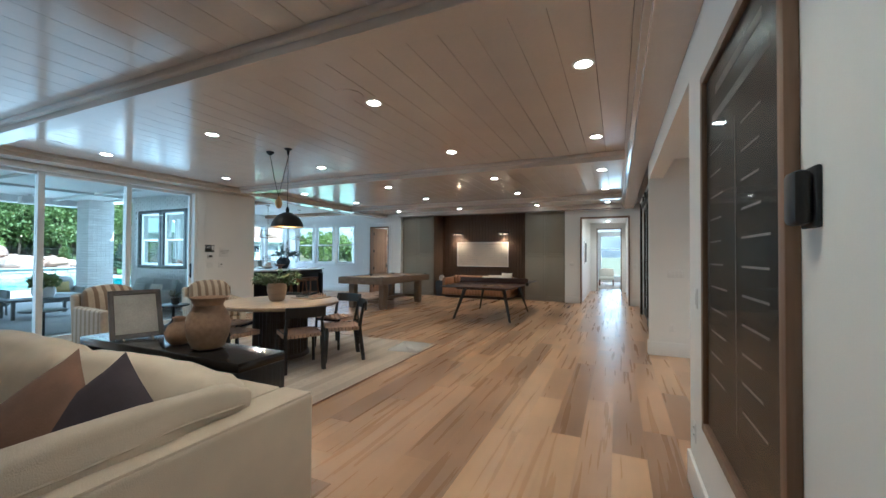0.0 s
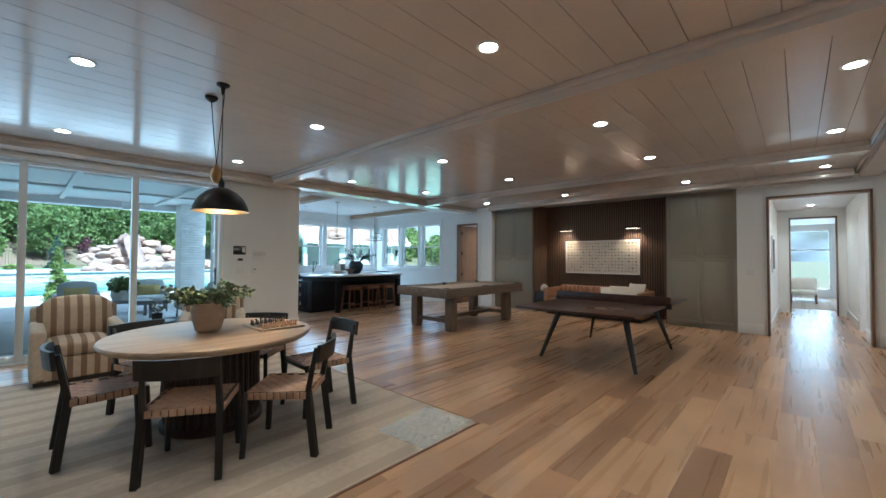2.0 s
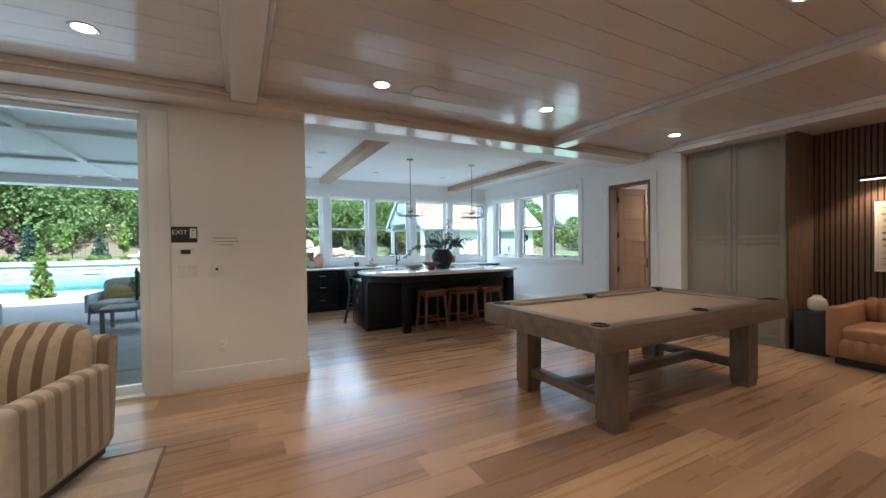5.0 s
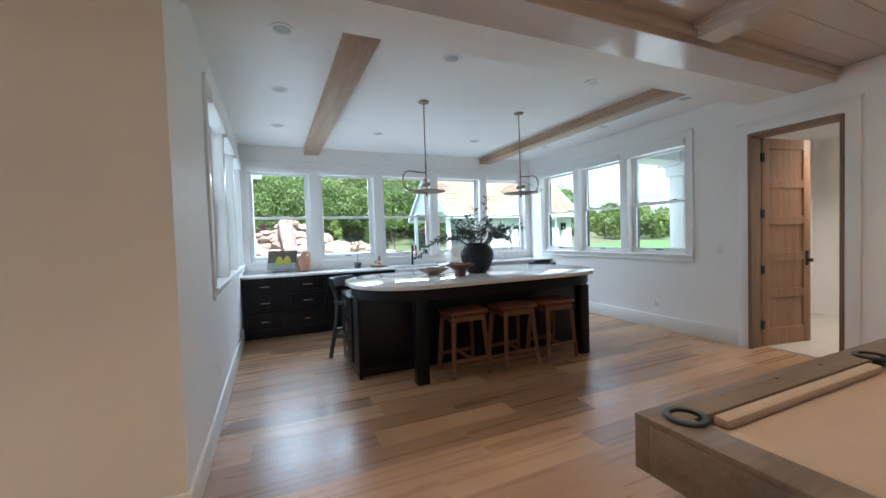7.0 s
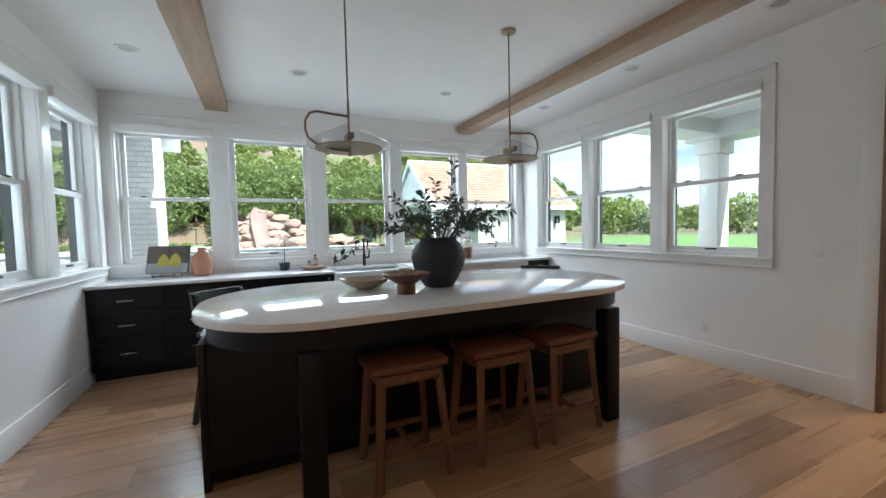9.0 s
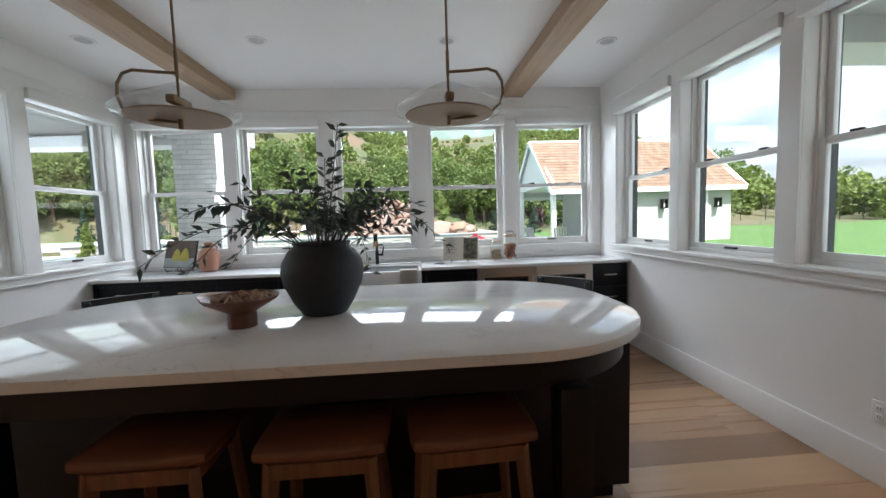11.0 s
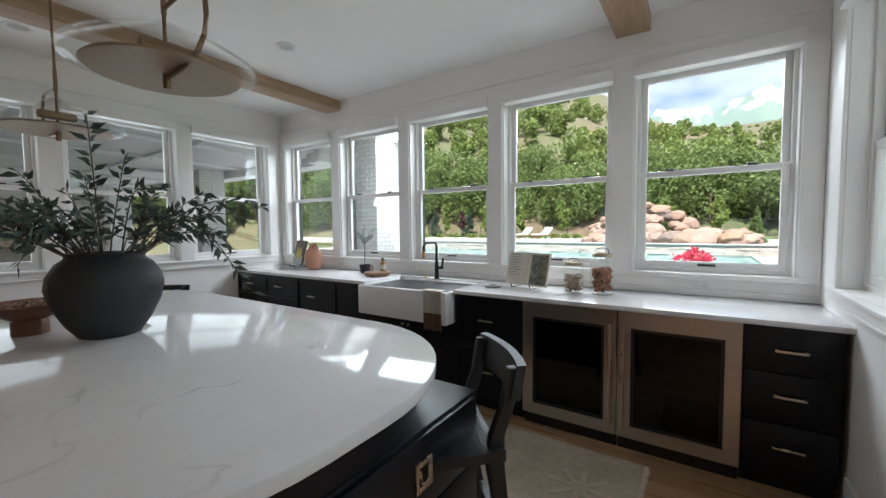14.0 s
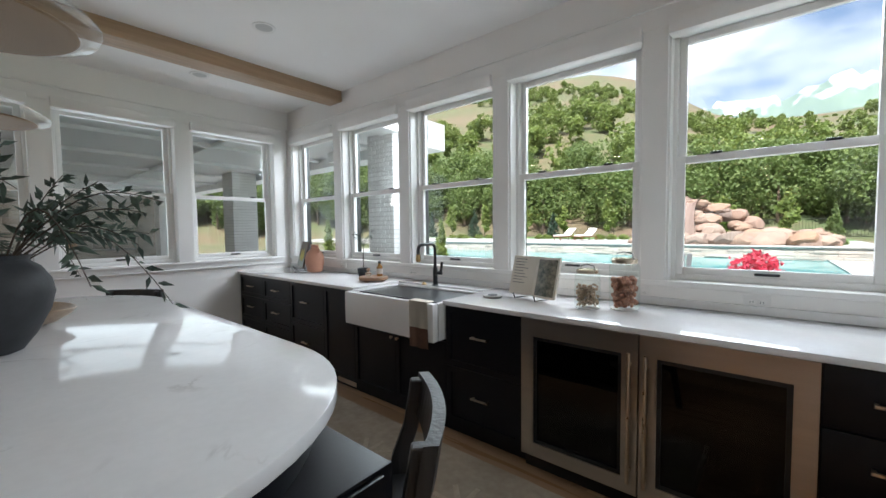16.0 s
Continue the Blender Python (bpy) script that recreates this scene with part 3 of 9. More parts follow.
# ---- windows: sash pairs with casing, sill and shade box ----
def sash_window(name, w, h, exterior, label):
    """A double-hung window, centred on x, its foot at z = 0, the room on -y, the wall 0.2 thick."""
    t = thing(name, (0, 0, 0), label, "window", kind="structure")
    fr = 0.035
    part("window_frame", B(((-w / 2, 0.085, 0), (-w / 2 + fr, 0.165, h)), ((w / 2 - fr, 0.085, 0), (w / 2, 0.165, h)), ((-w / 2 + fr, 0.085, h - fr), (w / 2 - fr, 0.165, h)), ((-w / 2 + fr, 0.085, 0), (w / 2 - fr, 0.165, fr)), bev=0.003), M["trim"], t)
    part("jamb_lining", B(((-w / 2, 0.0, 0), (-w / 2 + 0.012, 0.085, h)), ((w / 2 - 0.012, 0.0, 0), (w / 2, 0.085, h)), ((-w / 2 + 0.012, 0, h - 0.012), (w / 2 - 0.012, 0.085, h))), M["trim"], t)
    part("outer_frame", B(((-w / 2 - 0.05, 0.167, -0.05), (-w / 2 + 0.03, 0.225, h + 0.05)), ((w / 2 - 0.03, 0.167, -0.05), (w / 2 + 0.05, 0.225, h + 0.05)), ((-w / 2 + 0.03, 0.167, h - 0.03), (w / 2 - 0.03, 0.225, h + 0.05)), ((-w / 2 + 0.03, 0.167, -0.05), (w / 2 - 0.03, 0.225, 0.03))), exterior, t, "dark bronze outer cladding")
    mid = h * 0.485
    for nm, z0, z1, y in (("lower_sash", fr, mid + 0.02, 0.09), ("upper_sash", mid - 0.02, h - fr, 0.127)):
        a, b, s = -w / 2 + fr, w / 2 - fr, 0.042
        sh = part(nm, B(((a, y, z0), (a + s, y + 0.035, z1)), ((b - s, y, z0), (b, y + 0.035, z1)), ((a + s, y, z0), (b - s, y + 0.035, z0 + s)), ((a + s, y, z1 - s), (b - s, y + 0.035, z1)), bev=0.004), M["trim"], t)
        gl = part("pane", B(((a + s - 0.004, y + 0.015, z0 + s - 0.004), (b - s + 0.004, y + 0.021, z1 - s + 0.004))), M["glass"], sh, smooth=None)
        gl.visible_shadow = False
    part("sash_lift", B(((-0.055, 0.070, fr + 0.012), (0.055, 0.091, fr + 0.028)), bev=0.006), M["black_metal"], t, "small dark bronze sash lift")
    for sx in (-0.24, 0.24):
        part("sash_lock", B(((sx - 0.03, 0.08, mid + 0.018), (sx + 0.03, 0.11, mid + 0.032)), bev=0.005), M["black_metal"], t, "dark sash lock")
    part("shade_box", B(((-w / 2 + 0.004, -0.055, h - 0.06), (w / 2 - 0.004, 0.05, h + 0.03)), bev=0.004), M["trim"], t, "white roller shade box")
    return t


WH = WZ1 - WZ0
proto = None
WLAB = "white double-hung window with dark locks and shade box"
for nm, wins, place in (("back", BACK_W, lambda c: pose(-11.3, c, WZ0, 0, 0, 90)), ("right", RIGHT_W, lambda c: pose(c, 11.63, WZ0, 0, 0, 0)), ("left", LEFT_W, lambda c: pose(c, 6.17, WZ0, 0, 0, 180))):
    for a, b in wins:
        if proto is None:
            proto = sash_window("window_1", b - a, WH, M["dark_frame"], WLAB)
            proto.matrix_world = place((a + b) / 2)
        else:
            copy_thing(proto, place((a + b) / 2))

# casing boards between and round the windows
def casing(name, along, fixed, n, spans, z0=WZ0, z1=WZ1):
    """Flat casing with a sill along one wall; n is the way into the room."""
    bm = bmesh.new()
    spans = sorted(spans)
    t = 0.02

    def blk(p, q, zb, zt, th=t):
        lo, hi = (min(fixed, fixed + n * th), max(fixed, fixed + n * th))
        if along == "x":
            box(bm, (p, lo, zb), (q, hi, zt), 0.003, 1)
        else:
            box(bm, (lo, p, zb), (hi, q, zt), 0.003, 1)
    p0, q0 = spans[0][0] - 0.11, spans[-1][1] + 0.11
    if along == "y":
        p0, q0 = max(p0, 6.17), min(q0, 11.63)
    for (a, b), (c, d) in zip(spans, spans[1:]):
        blk(b, c, z0, z1)
    blk(p0, spans[0][0], z0, z1)
    blk(spans[-1][1], q0, z0, z1)
    blk(p0, q0, z1 + 0.0, z1 + 0.12)
    blk(p0, q0, z1 + 0.118, z1 + 0.138, 0.034)
    if along == "x":
        blk(p0, q0, z0 - 0.075, z0 - 0.022)
        blk(p0 - 0.0, q0 + 0.0, z0 - 0.025, z0 - 0.001, 0.045)
        blk(p0, q0, z0 - 0.09, z0 - 0.075, 0.03)
    else:
        blk(p0, q0, z0 - 0.035, z0)
    return tagged(part(name, bm, M["trim"]), "white painted window casing and sill", "trim", kind="structure")


casing("trim_windows_back", "y", -11.3, 1, BACK_W)
casing("trim_windows_right", "x", 11.63, -1, RIGHT_W)
casing("trim_windows_left", "x", 6.17, 1, LEFT_W)

# ---- sliding patio door ----
sd = thing("door_patio", (-6.85, 0, 0), "white framed sliding glass patio door in wide panels", "door", kind="structure")
SP = [-1.16, 0.0, 1.17, 2.35, 3.53, 4.72]
part("door_track", B(((-0.1, -1.16, 0.0), (0.1, 4.76, 0.018)), ((-0.1, -1.16, 2.69), (0.1, 4.76, 2.71))), M["trim"], sd)
part("door_jamb", B(((-0.1, 4.70, 0.018), (0.105, 4.76, 2.69)), ((-0.1, -1.16, 0.018), (0.1, -1.10, 2.69)), bev=0.004), M["trim"], sd)
for k in range(5):
    a, b = SP[k] + (0.06 if k == 0 else 0.0), SP[k + 1] - (0.02 if k == 4 else 0)
    off = 0.03 if k % 2 else -0.03
    pn = part("door_panel", B(((off - 0.025, a - 0.04, 0.02), (off + 0.025, a + 0.04, 2.685)), ((off - 0.025, b - 0.04, 0.02), (off + 0.025, b + 0.04, 2.685)), ((off - 0.025, a + 0.04, 0.02), (off + 0.025, b - 0.04, 0.10)), ((off - 0.025, a + 0.04, 2.63), (off + 0.025, b - 0.04, 2.685)), bev=0.004), M["trim"], sd)
    gl = part("pane", B(((off - 0.004, a + 0.035, 0.095), (off + 0.004, b - 0.035, 2.635))), M["glass"], pn, smooth=None)
    gl.visible_shadow = False
part("pull_handle", B(((0.055, 4.64, 0.92), (0.085, 4.66, 1.22)), ((0.05, 4.63, 0.95), (0.06, 4.67, 0.98)), ((0.05, 4.63, 1.16), (0.06, 4.67, 1.19)), bev=0.004), M["black_metal"], sd, "black bar pull")
tagged(part("trim_patio_door", B(((-6.75, 4.76, 0.0), (-6.73, 4.92, 2.71)), ((-6.75, -1.32, 0.0), (-6.73, -1.16, 2.71)), ((-6.75, -1.32, 2.71), (-6.728, 4.92, 2.775)), bev=0.003), M["trim"]), "white painted casing round the patio door", "trim", kind="structure")

# ---- hall doorway with stained jambs ----
bm = B(((0.315, 11.66, 0), (0.35, 11.90, 2.55)), ((1.61, 11.66, 0), (1.645, 11.90, 2.55)), ((0.315, 11.66, 2.53), (1.645, 11.90, 2.57)), bev=0.003)
tagged(part("trim_hall_doorway", bm, M["jamb"]), "stained oak lining of the cased hall opening", "trim", kind="structure")
bm = B(((0.565, 16.17, 0), (0.595, 16.38, 2.5)), ((1.445, 16.17, 0), (1.475, 16.38, 2.5)), ((0.565, 16.17, 2.48), (1.475, 16.38, 2.515)), bev=0.003)
tagged(part("trim_hall_end", bm, M["jamb"]), "stained oak lining of the far opening", "trim", kind="structure")
sw = thing("window_sunroom", (1.05, 22.66, 0.25), "tall clear window at the end of the hall", "window", kind="structure")
part("window_frame", B(((-0.6, 0, 0), (-0.54, 0.08, 2.3)), ((0.54, 0, 0), (0.6, 0.08, 2.3)), ((-0.54, 0, 0), (0.54, 0.08, 0.06)), ((-0.54, 0, 2.24), (0.54, 0.08, 2.3)), ((-0.54, 0.01, 1.5), (0.54, 0.07, 1.55)), bev=0.004), M["trim"], sw)
gl = part("pane", B(((-0.545, 0.035, 0.055), (0.545, 0.043, 2.245))), M["glass"], sw, smooth=None)
gl.visible_shadow = False

# ---- oak door to the mudroom ----
tagged(part("trim_mudroom_door", B(((-7.27, 11.605, 0), (-7.165, 11.63, 2.575)), ((-6.345, 11.605, 0), (-6.235, 11.63, 2.575)), ((-7.165, 11.605, 2.465), (-6.345, 11.63, 2.575)), ((-7.285, 11.60, 2.575), (-6.22, 11.63, 2.60)), bev=0.004), M["trim"]), "white painted casing round the oak door", "trim", kind="structure")
tagged(part("jamb_mudroom_door", B(((-7.165, 11.6, 0), (-7.13, 11.85, 2.46)), ((-6.38, 11.6, 0), (-6.345, 11.85, 2.46)), ((-7.13, 11.6, 2.43), (-6.38, 11.85, 2.465)), bev=0.003), M["jamb"]), "natural oak door jamb", "trim", kind="structure")
dr = thing("door_mudroom", (-7.125, 11.80, 0.005), "open five-panel natural oak door with black hardware", "door", rz=80, kind="structure")
DW, DH = 0.76, 2.42
bm = B(((0, 0, 0), (0.11, 0.045, DH)), ((DW - 0.11, 0, 0), (DW, 0.045, DH)), bev=0.002)
for z0, z1 in ((0.0, 0.2), (0.56, 0.66), (0.99, 1.09), (1.42, 1.52), (1.85, 1.95), (2.30, DH)):
    box(bm, (0.11, 0, z0), (DW - 0.11, 0.045, z1), 0.002, 1)
part("door_leaf", bm, M["door_oak"], dr)
for z0, z1 in ((0.2, 0.56), (0.66, 0.99), (1.09, 1.42), (1.52, 1.85), (1.95, 2.30)):
    part("panel", B(((0.11, 0.016, z0), (DW - 0.11, 0.030, z1))), M["door_oak"], dr)
for z in (0.25, 0.9, 1.55, 2.2):
    part("hinge", B(((-0.02, -0.012, z - 0.05), (0.035, -0.001, z + 0.05)), bev=0.003), M["black_metal"], dr, "black butt hinge")
hd = part("door_handle", B(((DW - 0.085, -0.012, 0.92), (DW - 0.04, -0.001, 1.10)), ((DW - 0.085, 0.046, 0.92), (DW - 0.04, 0.057, 1.10)), bev=0.003), M["black_metal"], dr, "black backplate with round knobs")
part("knob", rod(rod(bmesh.new(), (DW - 0.062, -0.055, 0.985), (DW - 0.062, -0.012, 0.985), 0.025, 0.014), (DW - 0.062, 0.055, 0.985), (DW - 0.062, 0.10, 0.985), 0.014, 0.025), M["black_metal"], hd)
# exterior glazed door and coat hooks in the mudroom
M["taupe"] = material("dark_taupe_door_paint", (0.13, 0.105, 0.095), 0.45, var=0.06)
tagged(part("floor_mudroom", B(((-7.75, 11.84, 0.0), (-5.15, 14.45, 0.005))), material("pale_stone_tile", (0.60, 0.545, 0.49), 0.45, var=0.05, scale=3)), "pale stone tile floor of the mudroom", "floor", kind="structure")
hk = thing("coat_hooks", (-7.27, 14.45, 1.64), "row of four black iron coat hooks on the wall", "hooks")
for k in range(4):
    q = -0.105 + 0.07 * k
    hp = part("hook_plate", rod(bmesh.new(), (q, 0.0, 0.02), (q, -0.008, 0.02), 0.018), M["black_metal"], hk)
    part("hook", tube(bmesh.new(), [(q, -0.008, 0.02), (q, -0.03, 0.0), (q + 0.012, -0.05, -0.025), (q + 0.03, -0.06, -0.02), (q + 0.04, -0.062, 0.005)], 0.006, 8), M["black_metal"], hp)
ed = thing("door_garden", (-7.745, 13.75, 0.0), "dark taupe garden door with a tall narrow glass light", "door", rz=90, kind="structure")
part("door_leaf", B(((-0.40, 0, 0), (-0.15, 0.05, 2.3)), ((0.12, 0, 0), (0.40, 0.05, 2.3)), ((-0.15, 0, 0), (0.12, 0.05, 0.2)), ((-0.15, 0, 2.2), (0.12, 0.05, 2.3)), bev=0.003), M["taupe"], ed)
part("pane", B(((-0.152, 0.02, 0.19), (0.122, 0.03, 2.21))), M["glass"], ed, smooth=None).visible_shadow = False
part("door_handle", rod(B(((0.25, -0.012, 0.9), (0.30, 0, 1.1))), (0.275, -0.07, 0.97), (0.275, -0.01, 0.97), 0.025, 0.012), M["black_metal"], ed, "black lever set")

# ---- black steel glass doors to the study ----
st = thing("door_study", (1.88, 0, 0), "black steel sliding doors with clear glass", "door", kind="structure")
for a, b, dx in ((6.55, 8.30, 0.0), (8.26, 10.02, 0.05)):
    s = 0.07
    lf = part("door_leaf", B(((dx - 0.02, a, 0.03), (dx + 0.025, a + s, 2.56)), ((dx - 0.02, b - s, 0.03), (dx + 0.025, b, 2.56)), ((dx - 0.02, a + s, 0.03), (dx + 0.025, b - s, 0.18)), ((dx - 0.02, a + s, 2.48), (dx + 0.025, b - s, 2.56)), ((dx - 0.015, a + s, 0.98), (dx + 0.02, b - s, 1.01)), bev=0.003), M["black_metal"], st)
    g = part("pane", B(((dx - 0.003, a + s - 0.005, 0.175), (dx + 0.003, b - s + 0.005, 2.485))), M["glass"], lf, smooth=None)
    g.visible_shadow = False
    part("pull_handle", rod(bmesh.new(), (dx - 0.06, b - 0.035 if a < 7 else a + 0.035, 0.85), (dx - 0.06, b - 0.035 if a < 7 else a + 0.035, 1.35), 0.012), M["black_metal"], lf)
part("rail", B(((-0.05, 6.40, 2.575), (0.015, 10.14, 2.66)), ((-0.05, 6.48, 0.0), (0.0, 6.545, 2.575)), ((-0.05, 10.03, 0.0), (0.0, 10.10, 2.575)), bev=0.003), M["black_metal"], st)
for y in (6.9, 8.0, 8.6, 9.7):
    part("roller", rod(bmesh.new(), (-0.075, y, 2.62), (-0.052, y, 2.62), 0.055, 0.055, 20), M["black_metal"], st)

# ---- main room: things ----
def sub(name, parent, bm, mat, label="", smooth=35):
    return part(name, bm, mat, parent, label, smooth)


def facing(x, y, angle, z=0.0):
    """A pose for a thing whose front is its +y side, turned to look along angle (degrees from +x)."""
    return pose(x, y, z, 0, 0, angle - 90)


# -- dining chairs
def dining_chair():
    t = thing("dining_chair", (0, 0, 0), "black-stained dining chair with a woven tan leather seat", "chair", group="chairs round the table")
    for s in (-1, 1):
        sub("rear_leg", t, bar(bar(bmesh.new(), (s * 0.225, -0.27, 0.0), (s * 0.215, -0.215, 0.45), 0.034, 0.04, 0.004), (s * 0.215, -0.215, 0.44), (s * 0.205, -0.27, 0.755), 0.034, 0.04, 0.004, 0.024, 0.03), M["black_wood"])
        sub("front_leg", t, bar(bmesh.new(), (s * 0.235, 0.225, 0.0), (s * 0.22, 0.20, 0.45), 0.032, 0.036, 0.004, 0.036, 0.036), M["black_wood"])
        sub("side_rail", t, bar(bmesh.new(), (s * 0.215, -0.215, 0.425), (s * 0.22, 0.20, 0.425), 0.022, 0.04, 0.003), M["black_wood"])
    for y in (-0.212, 0.20):
        sub("cross_rail", t, bar(bmesh.new(), (-0.21, y, 0.425), (0.21, y, 0.425), 0.04, 0.022, 0.003), M["black_wood"])
    bm = bmesh.new()
    n = 14
    fr, bk = [], []
    for i in range(n + 1):
        u = 2 * i / n - 1
        yy = -0.285 + 0.045 * (1 - u * u) * -1
        for lst, off in ((fr, 0.012), (bk, -0.012)):
            lst.append([bm.verts.new((u * 0.235, yy + off - 0.012 * w, 0.655 + 0.125 * w)) for w in (0, 0.5, 1)])
    for i in range(n):
        for w in range(2):
            bm.faces.new((fr[i][w], fr[i + 1][w], fr[i + 1][w + 1], fr[i][w + 1]))
            bm.faces.new((bk[i][w], bk[i][w + 1], bk[i + 1][w + 1], bk[i + 1][w]))
        bm.faces.new((fr[i][2], fr[i + 1][2], bk[i + 1][2], bk[i][2]))
        bm.faces.new((fr[i][0], bk[i][0], bk[i + 1][0], fr[i + 1][0]))
    for i in (0, n):
        bm.faces.new([fr[i][0], fr[i][1], fr[i][2], bk[i][2], bk[i][1], bk[i][0]])
    sub("backrest", t, bm, M["black_wood"])
    seat = sub("seat", t, B(((-0.205, -0.205, 0.43), (0.205, 0.195, 0.438))), M["strap"], "woven tan leather strap seat")
    k = 9
    for i in range(k):
        c = -0.205 + 0.41 * (i + 0.5) / k
        w = 0.41 / k * 0.44
        for along in (0, 1):
            bm = bmesh.new()
            m = 18
            rows = []
            for j in range(m + 1):
                v = -1 + 2 * j / m
                wave = 0.0045 * math.cos(math.pi * (v * 0.5 * k + i + along + 0.5 * (k % 2)))
                dip = 0.012 * (1 - v * v)
                p = v * 0.212
                rows.append([(c - w, p, 0.449 + wave - dip), (c + w, p, 0.449 + wave - dip)])
            q = [[bm.verts.new((a[0], a[1] - 0.005, a[2]) if along == 0 else (a[1], a[0] - 0.005, a[2])) for a in r] for r in rows]
            lo = [[bm.verts.new(v.co - Vector((0, 0, 0.004))) for v in r] for r in q]
            for a, b, c2, d2 in zip(q, q[1:], lo, lo[1:]):
                bm.faces.new((a[0], a[1], b[1], b[0]))
                bm.faces.new((c2[0], d2[0], d2[1], c2[1]))
                bm.faces.new((a[0], b[0], d2[0], c2[0]))
                bm.faces.new((a[1], c2[1], d2[1], b[1]))
            if along == 0:
                box(bm, (c - w, 0.206, 0.402), (c + w, 0.214, 0.452), 0.002, 1)
                box(bm, (c - w, -0.235, 0.402), (c + w, -0.229, 0.45), 0.002, 1)
            else:
                box(bm, (-0.236, c - w - 0.005, 0.402), (-0.229, c + w - 0.005, 0.452), 0.002, 1)
                box(bm, (0.229, c - w - 0.005, 0.402), (0.236, c + w - 0.005, 0.452), 0.002, 1)
            part("strap", bm, M["strap"], seat, smooth=60)
    return t


ch = dining_chair()
CHAIRS = [(-3.06, 2.53, 88), (-2.10, 3.03, 148), (-1.955, 3.935, 226), (-2.65, 4.55, 268), (-3.62, 4.20, 312), (-3.86, 3.12, 20)]
for k, (bx, by, ang) in enumerate(CHAIRS):
    d = Vector((math.cos(radians(ang)), math.sin(radians(ang)))) * 0.27
    m = facing(bx + d.x, by + d.y, ang, 0.008)
    if k == 0:
        ch.matrix_world = m
    else:
        copy_thing(ch, m)

# -- round table
t = thing("round_table", (-3.0, 3.5, 0.008), "round bleached-oak table on a dark drum base", "table")
bm = lathe(bmesh.new(), [(0.70, 0.70), (0.755, 0.705), (0.762, 0.72), (0.778, 0.724), (0.784, 0.738), (0.778, 0.752), (0.765, 0.757)], 72)
sub("tabletop", t, bm, M["table_oak"], "bleached oak top with a moulded edge")
bm = bmesh.new()
lathe(bm, [(0.37, 0.0), (0.385, 0.01), (0.385, 0.05), (0.36, 0.06), (0.345, 0.1), (0.335, 0.62), (0.36, 0.70)], 48)
sub("drum_base", t, bm, M["table_base"], "dark brown reeded drum base")
for k in range(40):
    a = 2 * math.pi * k / 40
    sub("reed", t, rod(bmesh.new(), (0.345 * math.cos(a), 0.345 * math.sin(a), 0.062), (0.338 * math.cos(a), 0.338 * math.sin(a), 0.69), 0.018, 0.018, 6), M["table_base"])


def leafy_sprig(bm, base, tip, droop, n, size, rng, width=0.42):
    """A bent twig with paired leaves; returns the twig's points."""
    base, tip = Vector(base), Vector(tip)
    pts = []
    for k in range(9):
        u = k / 8
        p = base.lerp(tip, u)
        p.z += droop * math.sin(math.pi * u) - droop * 0.6 * u * u
        pts.append(p)
    for k in range(n):
        u = 0.22 + 0.78 * (k + rng.random()) / n
        i = min(7, int(u * 8))
        p = pts[i].lerp(pts[i + 1], u * 8 - i)
        d = (pts[i + 1] - pts[i]).normalized()
        side = d.cross(Vector((0, 0, 1)))
        if side.length < 0.05:
            side = Vector((1, 0, 0))
        side = side.normalized()
        up = side.cross(d).normalized()
        ang = rng.uniform(0, 2 * math.pi)
        out = (d * rng.uniform(0.3, 0.9) + side * math.cos(ang) + up * math.sin(ang) * 0.8).normalized()
        L = size * rng.uniform(0.7, 1.25)
        nrm = out.cross(d)
        if nrm.length < 0.05:
            nrm = up
        w = nrm.normalized().cross(out).normalized() * L * width * 0.5
        bend = nrm.normalized() * L * rng.uniform(-0.16, 0.16)
        vs = [bm.verts.new(q) for q in (p + out * L * 0.06, p + out * L * 0.4 + w + bend * 0.5, p + out * L + bend * 1.6 - Vector((0, 0, L * 0.12)), p + out * L * 0.4 - w + bend * 0.5, p + out * L * 0.42 - bend * 0.2)]
        bm.faces.new((vs[0], vs[1], vs[4]))
        bm.faces.new((vs[1], vs[2], vs[4]))
        bm.faces.new((vs[2], vs[3], vs[4]))
        bm.faces.new((vs[3], vs[0], vs[4]))
    return pts


def bouquet(t, z, sprigs, n, size, mat, seed, width=0.42, stem_r=0.003):
    rng = random.Random(seed)
    for base, tip, droop in sprigs:
        bm = bmesh.new()
        pts = leafy_sprig(bm, base, tip, droop, n, size, rng, width)
        tw = sub("twig", t, tube(bmesh.new(), pts, [stem_r * (1 - 0.07 * k) for k in range(9)], 5), M["stem"])
        part("foliage", bm, mat, tw, smooth=None)


pt = thing("potted_plant", (-3.04, 3.46, 0.765), "fern sprigs in a banded clay pot on the table", "plant")
sub("pot", pt, lathe(bmesh.new(), [(0.075, 0.0), (0.10, 0.02), (0.125, 0.12), (0.13, 0.2), (0.115, 0.245), (0.105, 0.25), (0.10, 0.235), (0.095, 0.20), (0.02, 0.19)], 36), M["pot_clay"])
rng = random.Random(5)
sp = []
for k in range(44):
    a = 2 * math.pi * k / 44 + rng.uniform(-0.2, 0.2)
    r = rng.uniform(0.14, 0.34)
    sp.append(((0.05 * math.cos(a), 0.05 * math.sin(a), 0.2), (r * math.cos(a), r * math.sin(a), rng.uniform(0.27, 0.43)), rng.uniform(0.0, 0.07)))
bouquet(pt, 0.2, sp, 34, 0.048, M["leaf_table"], 6, 0.6)

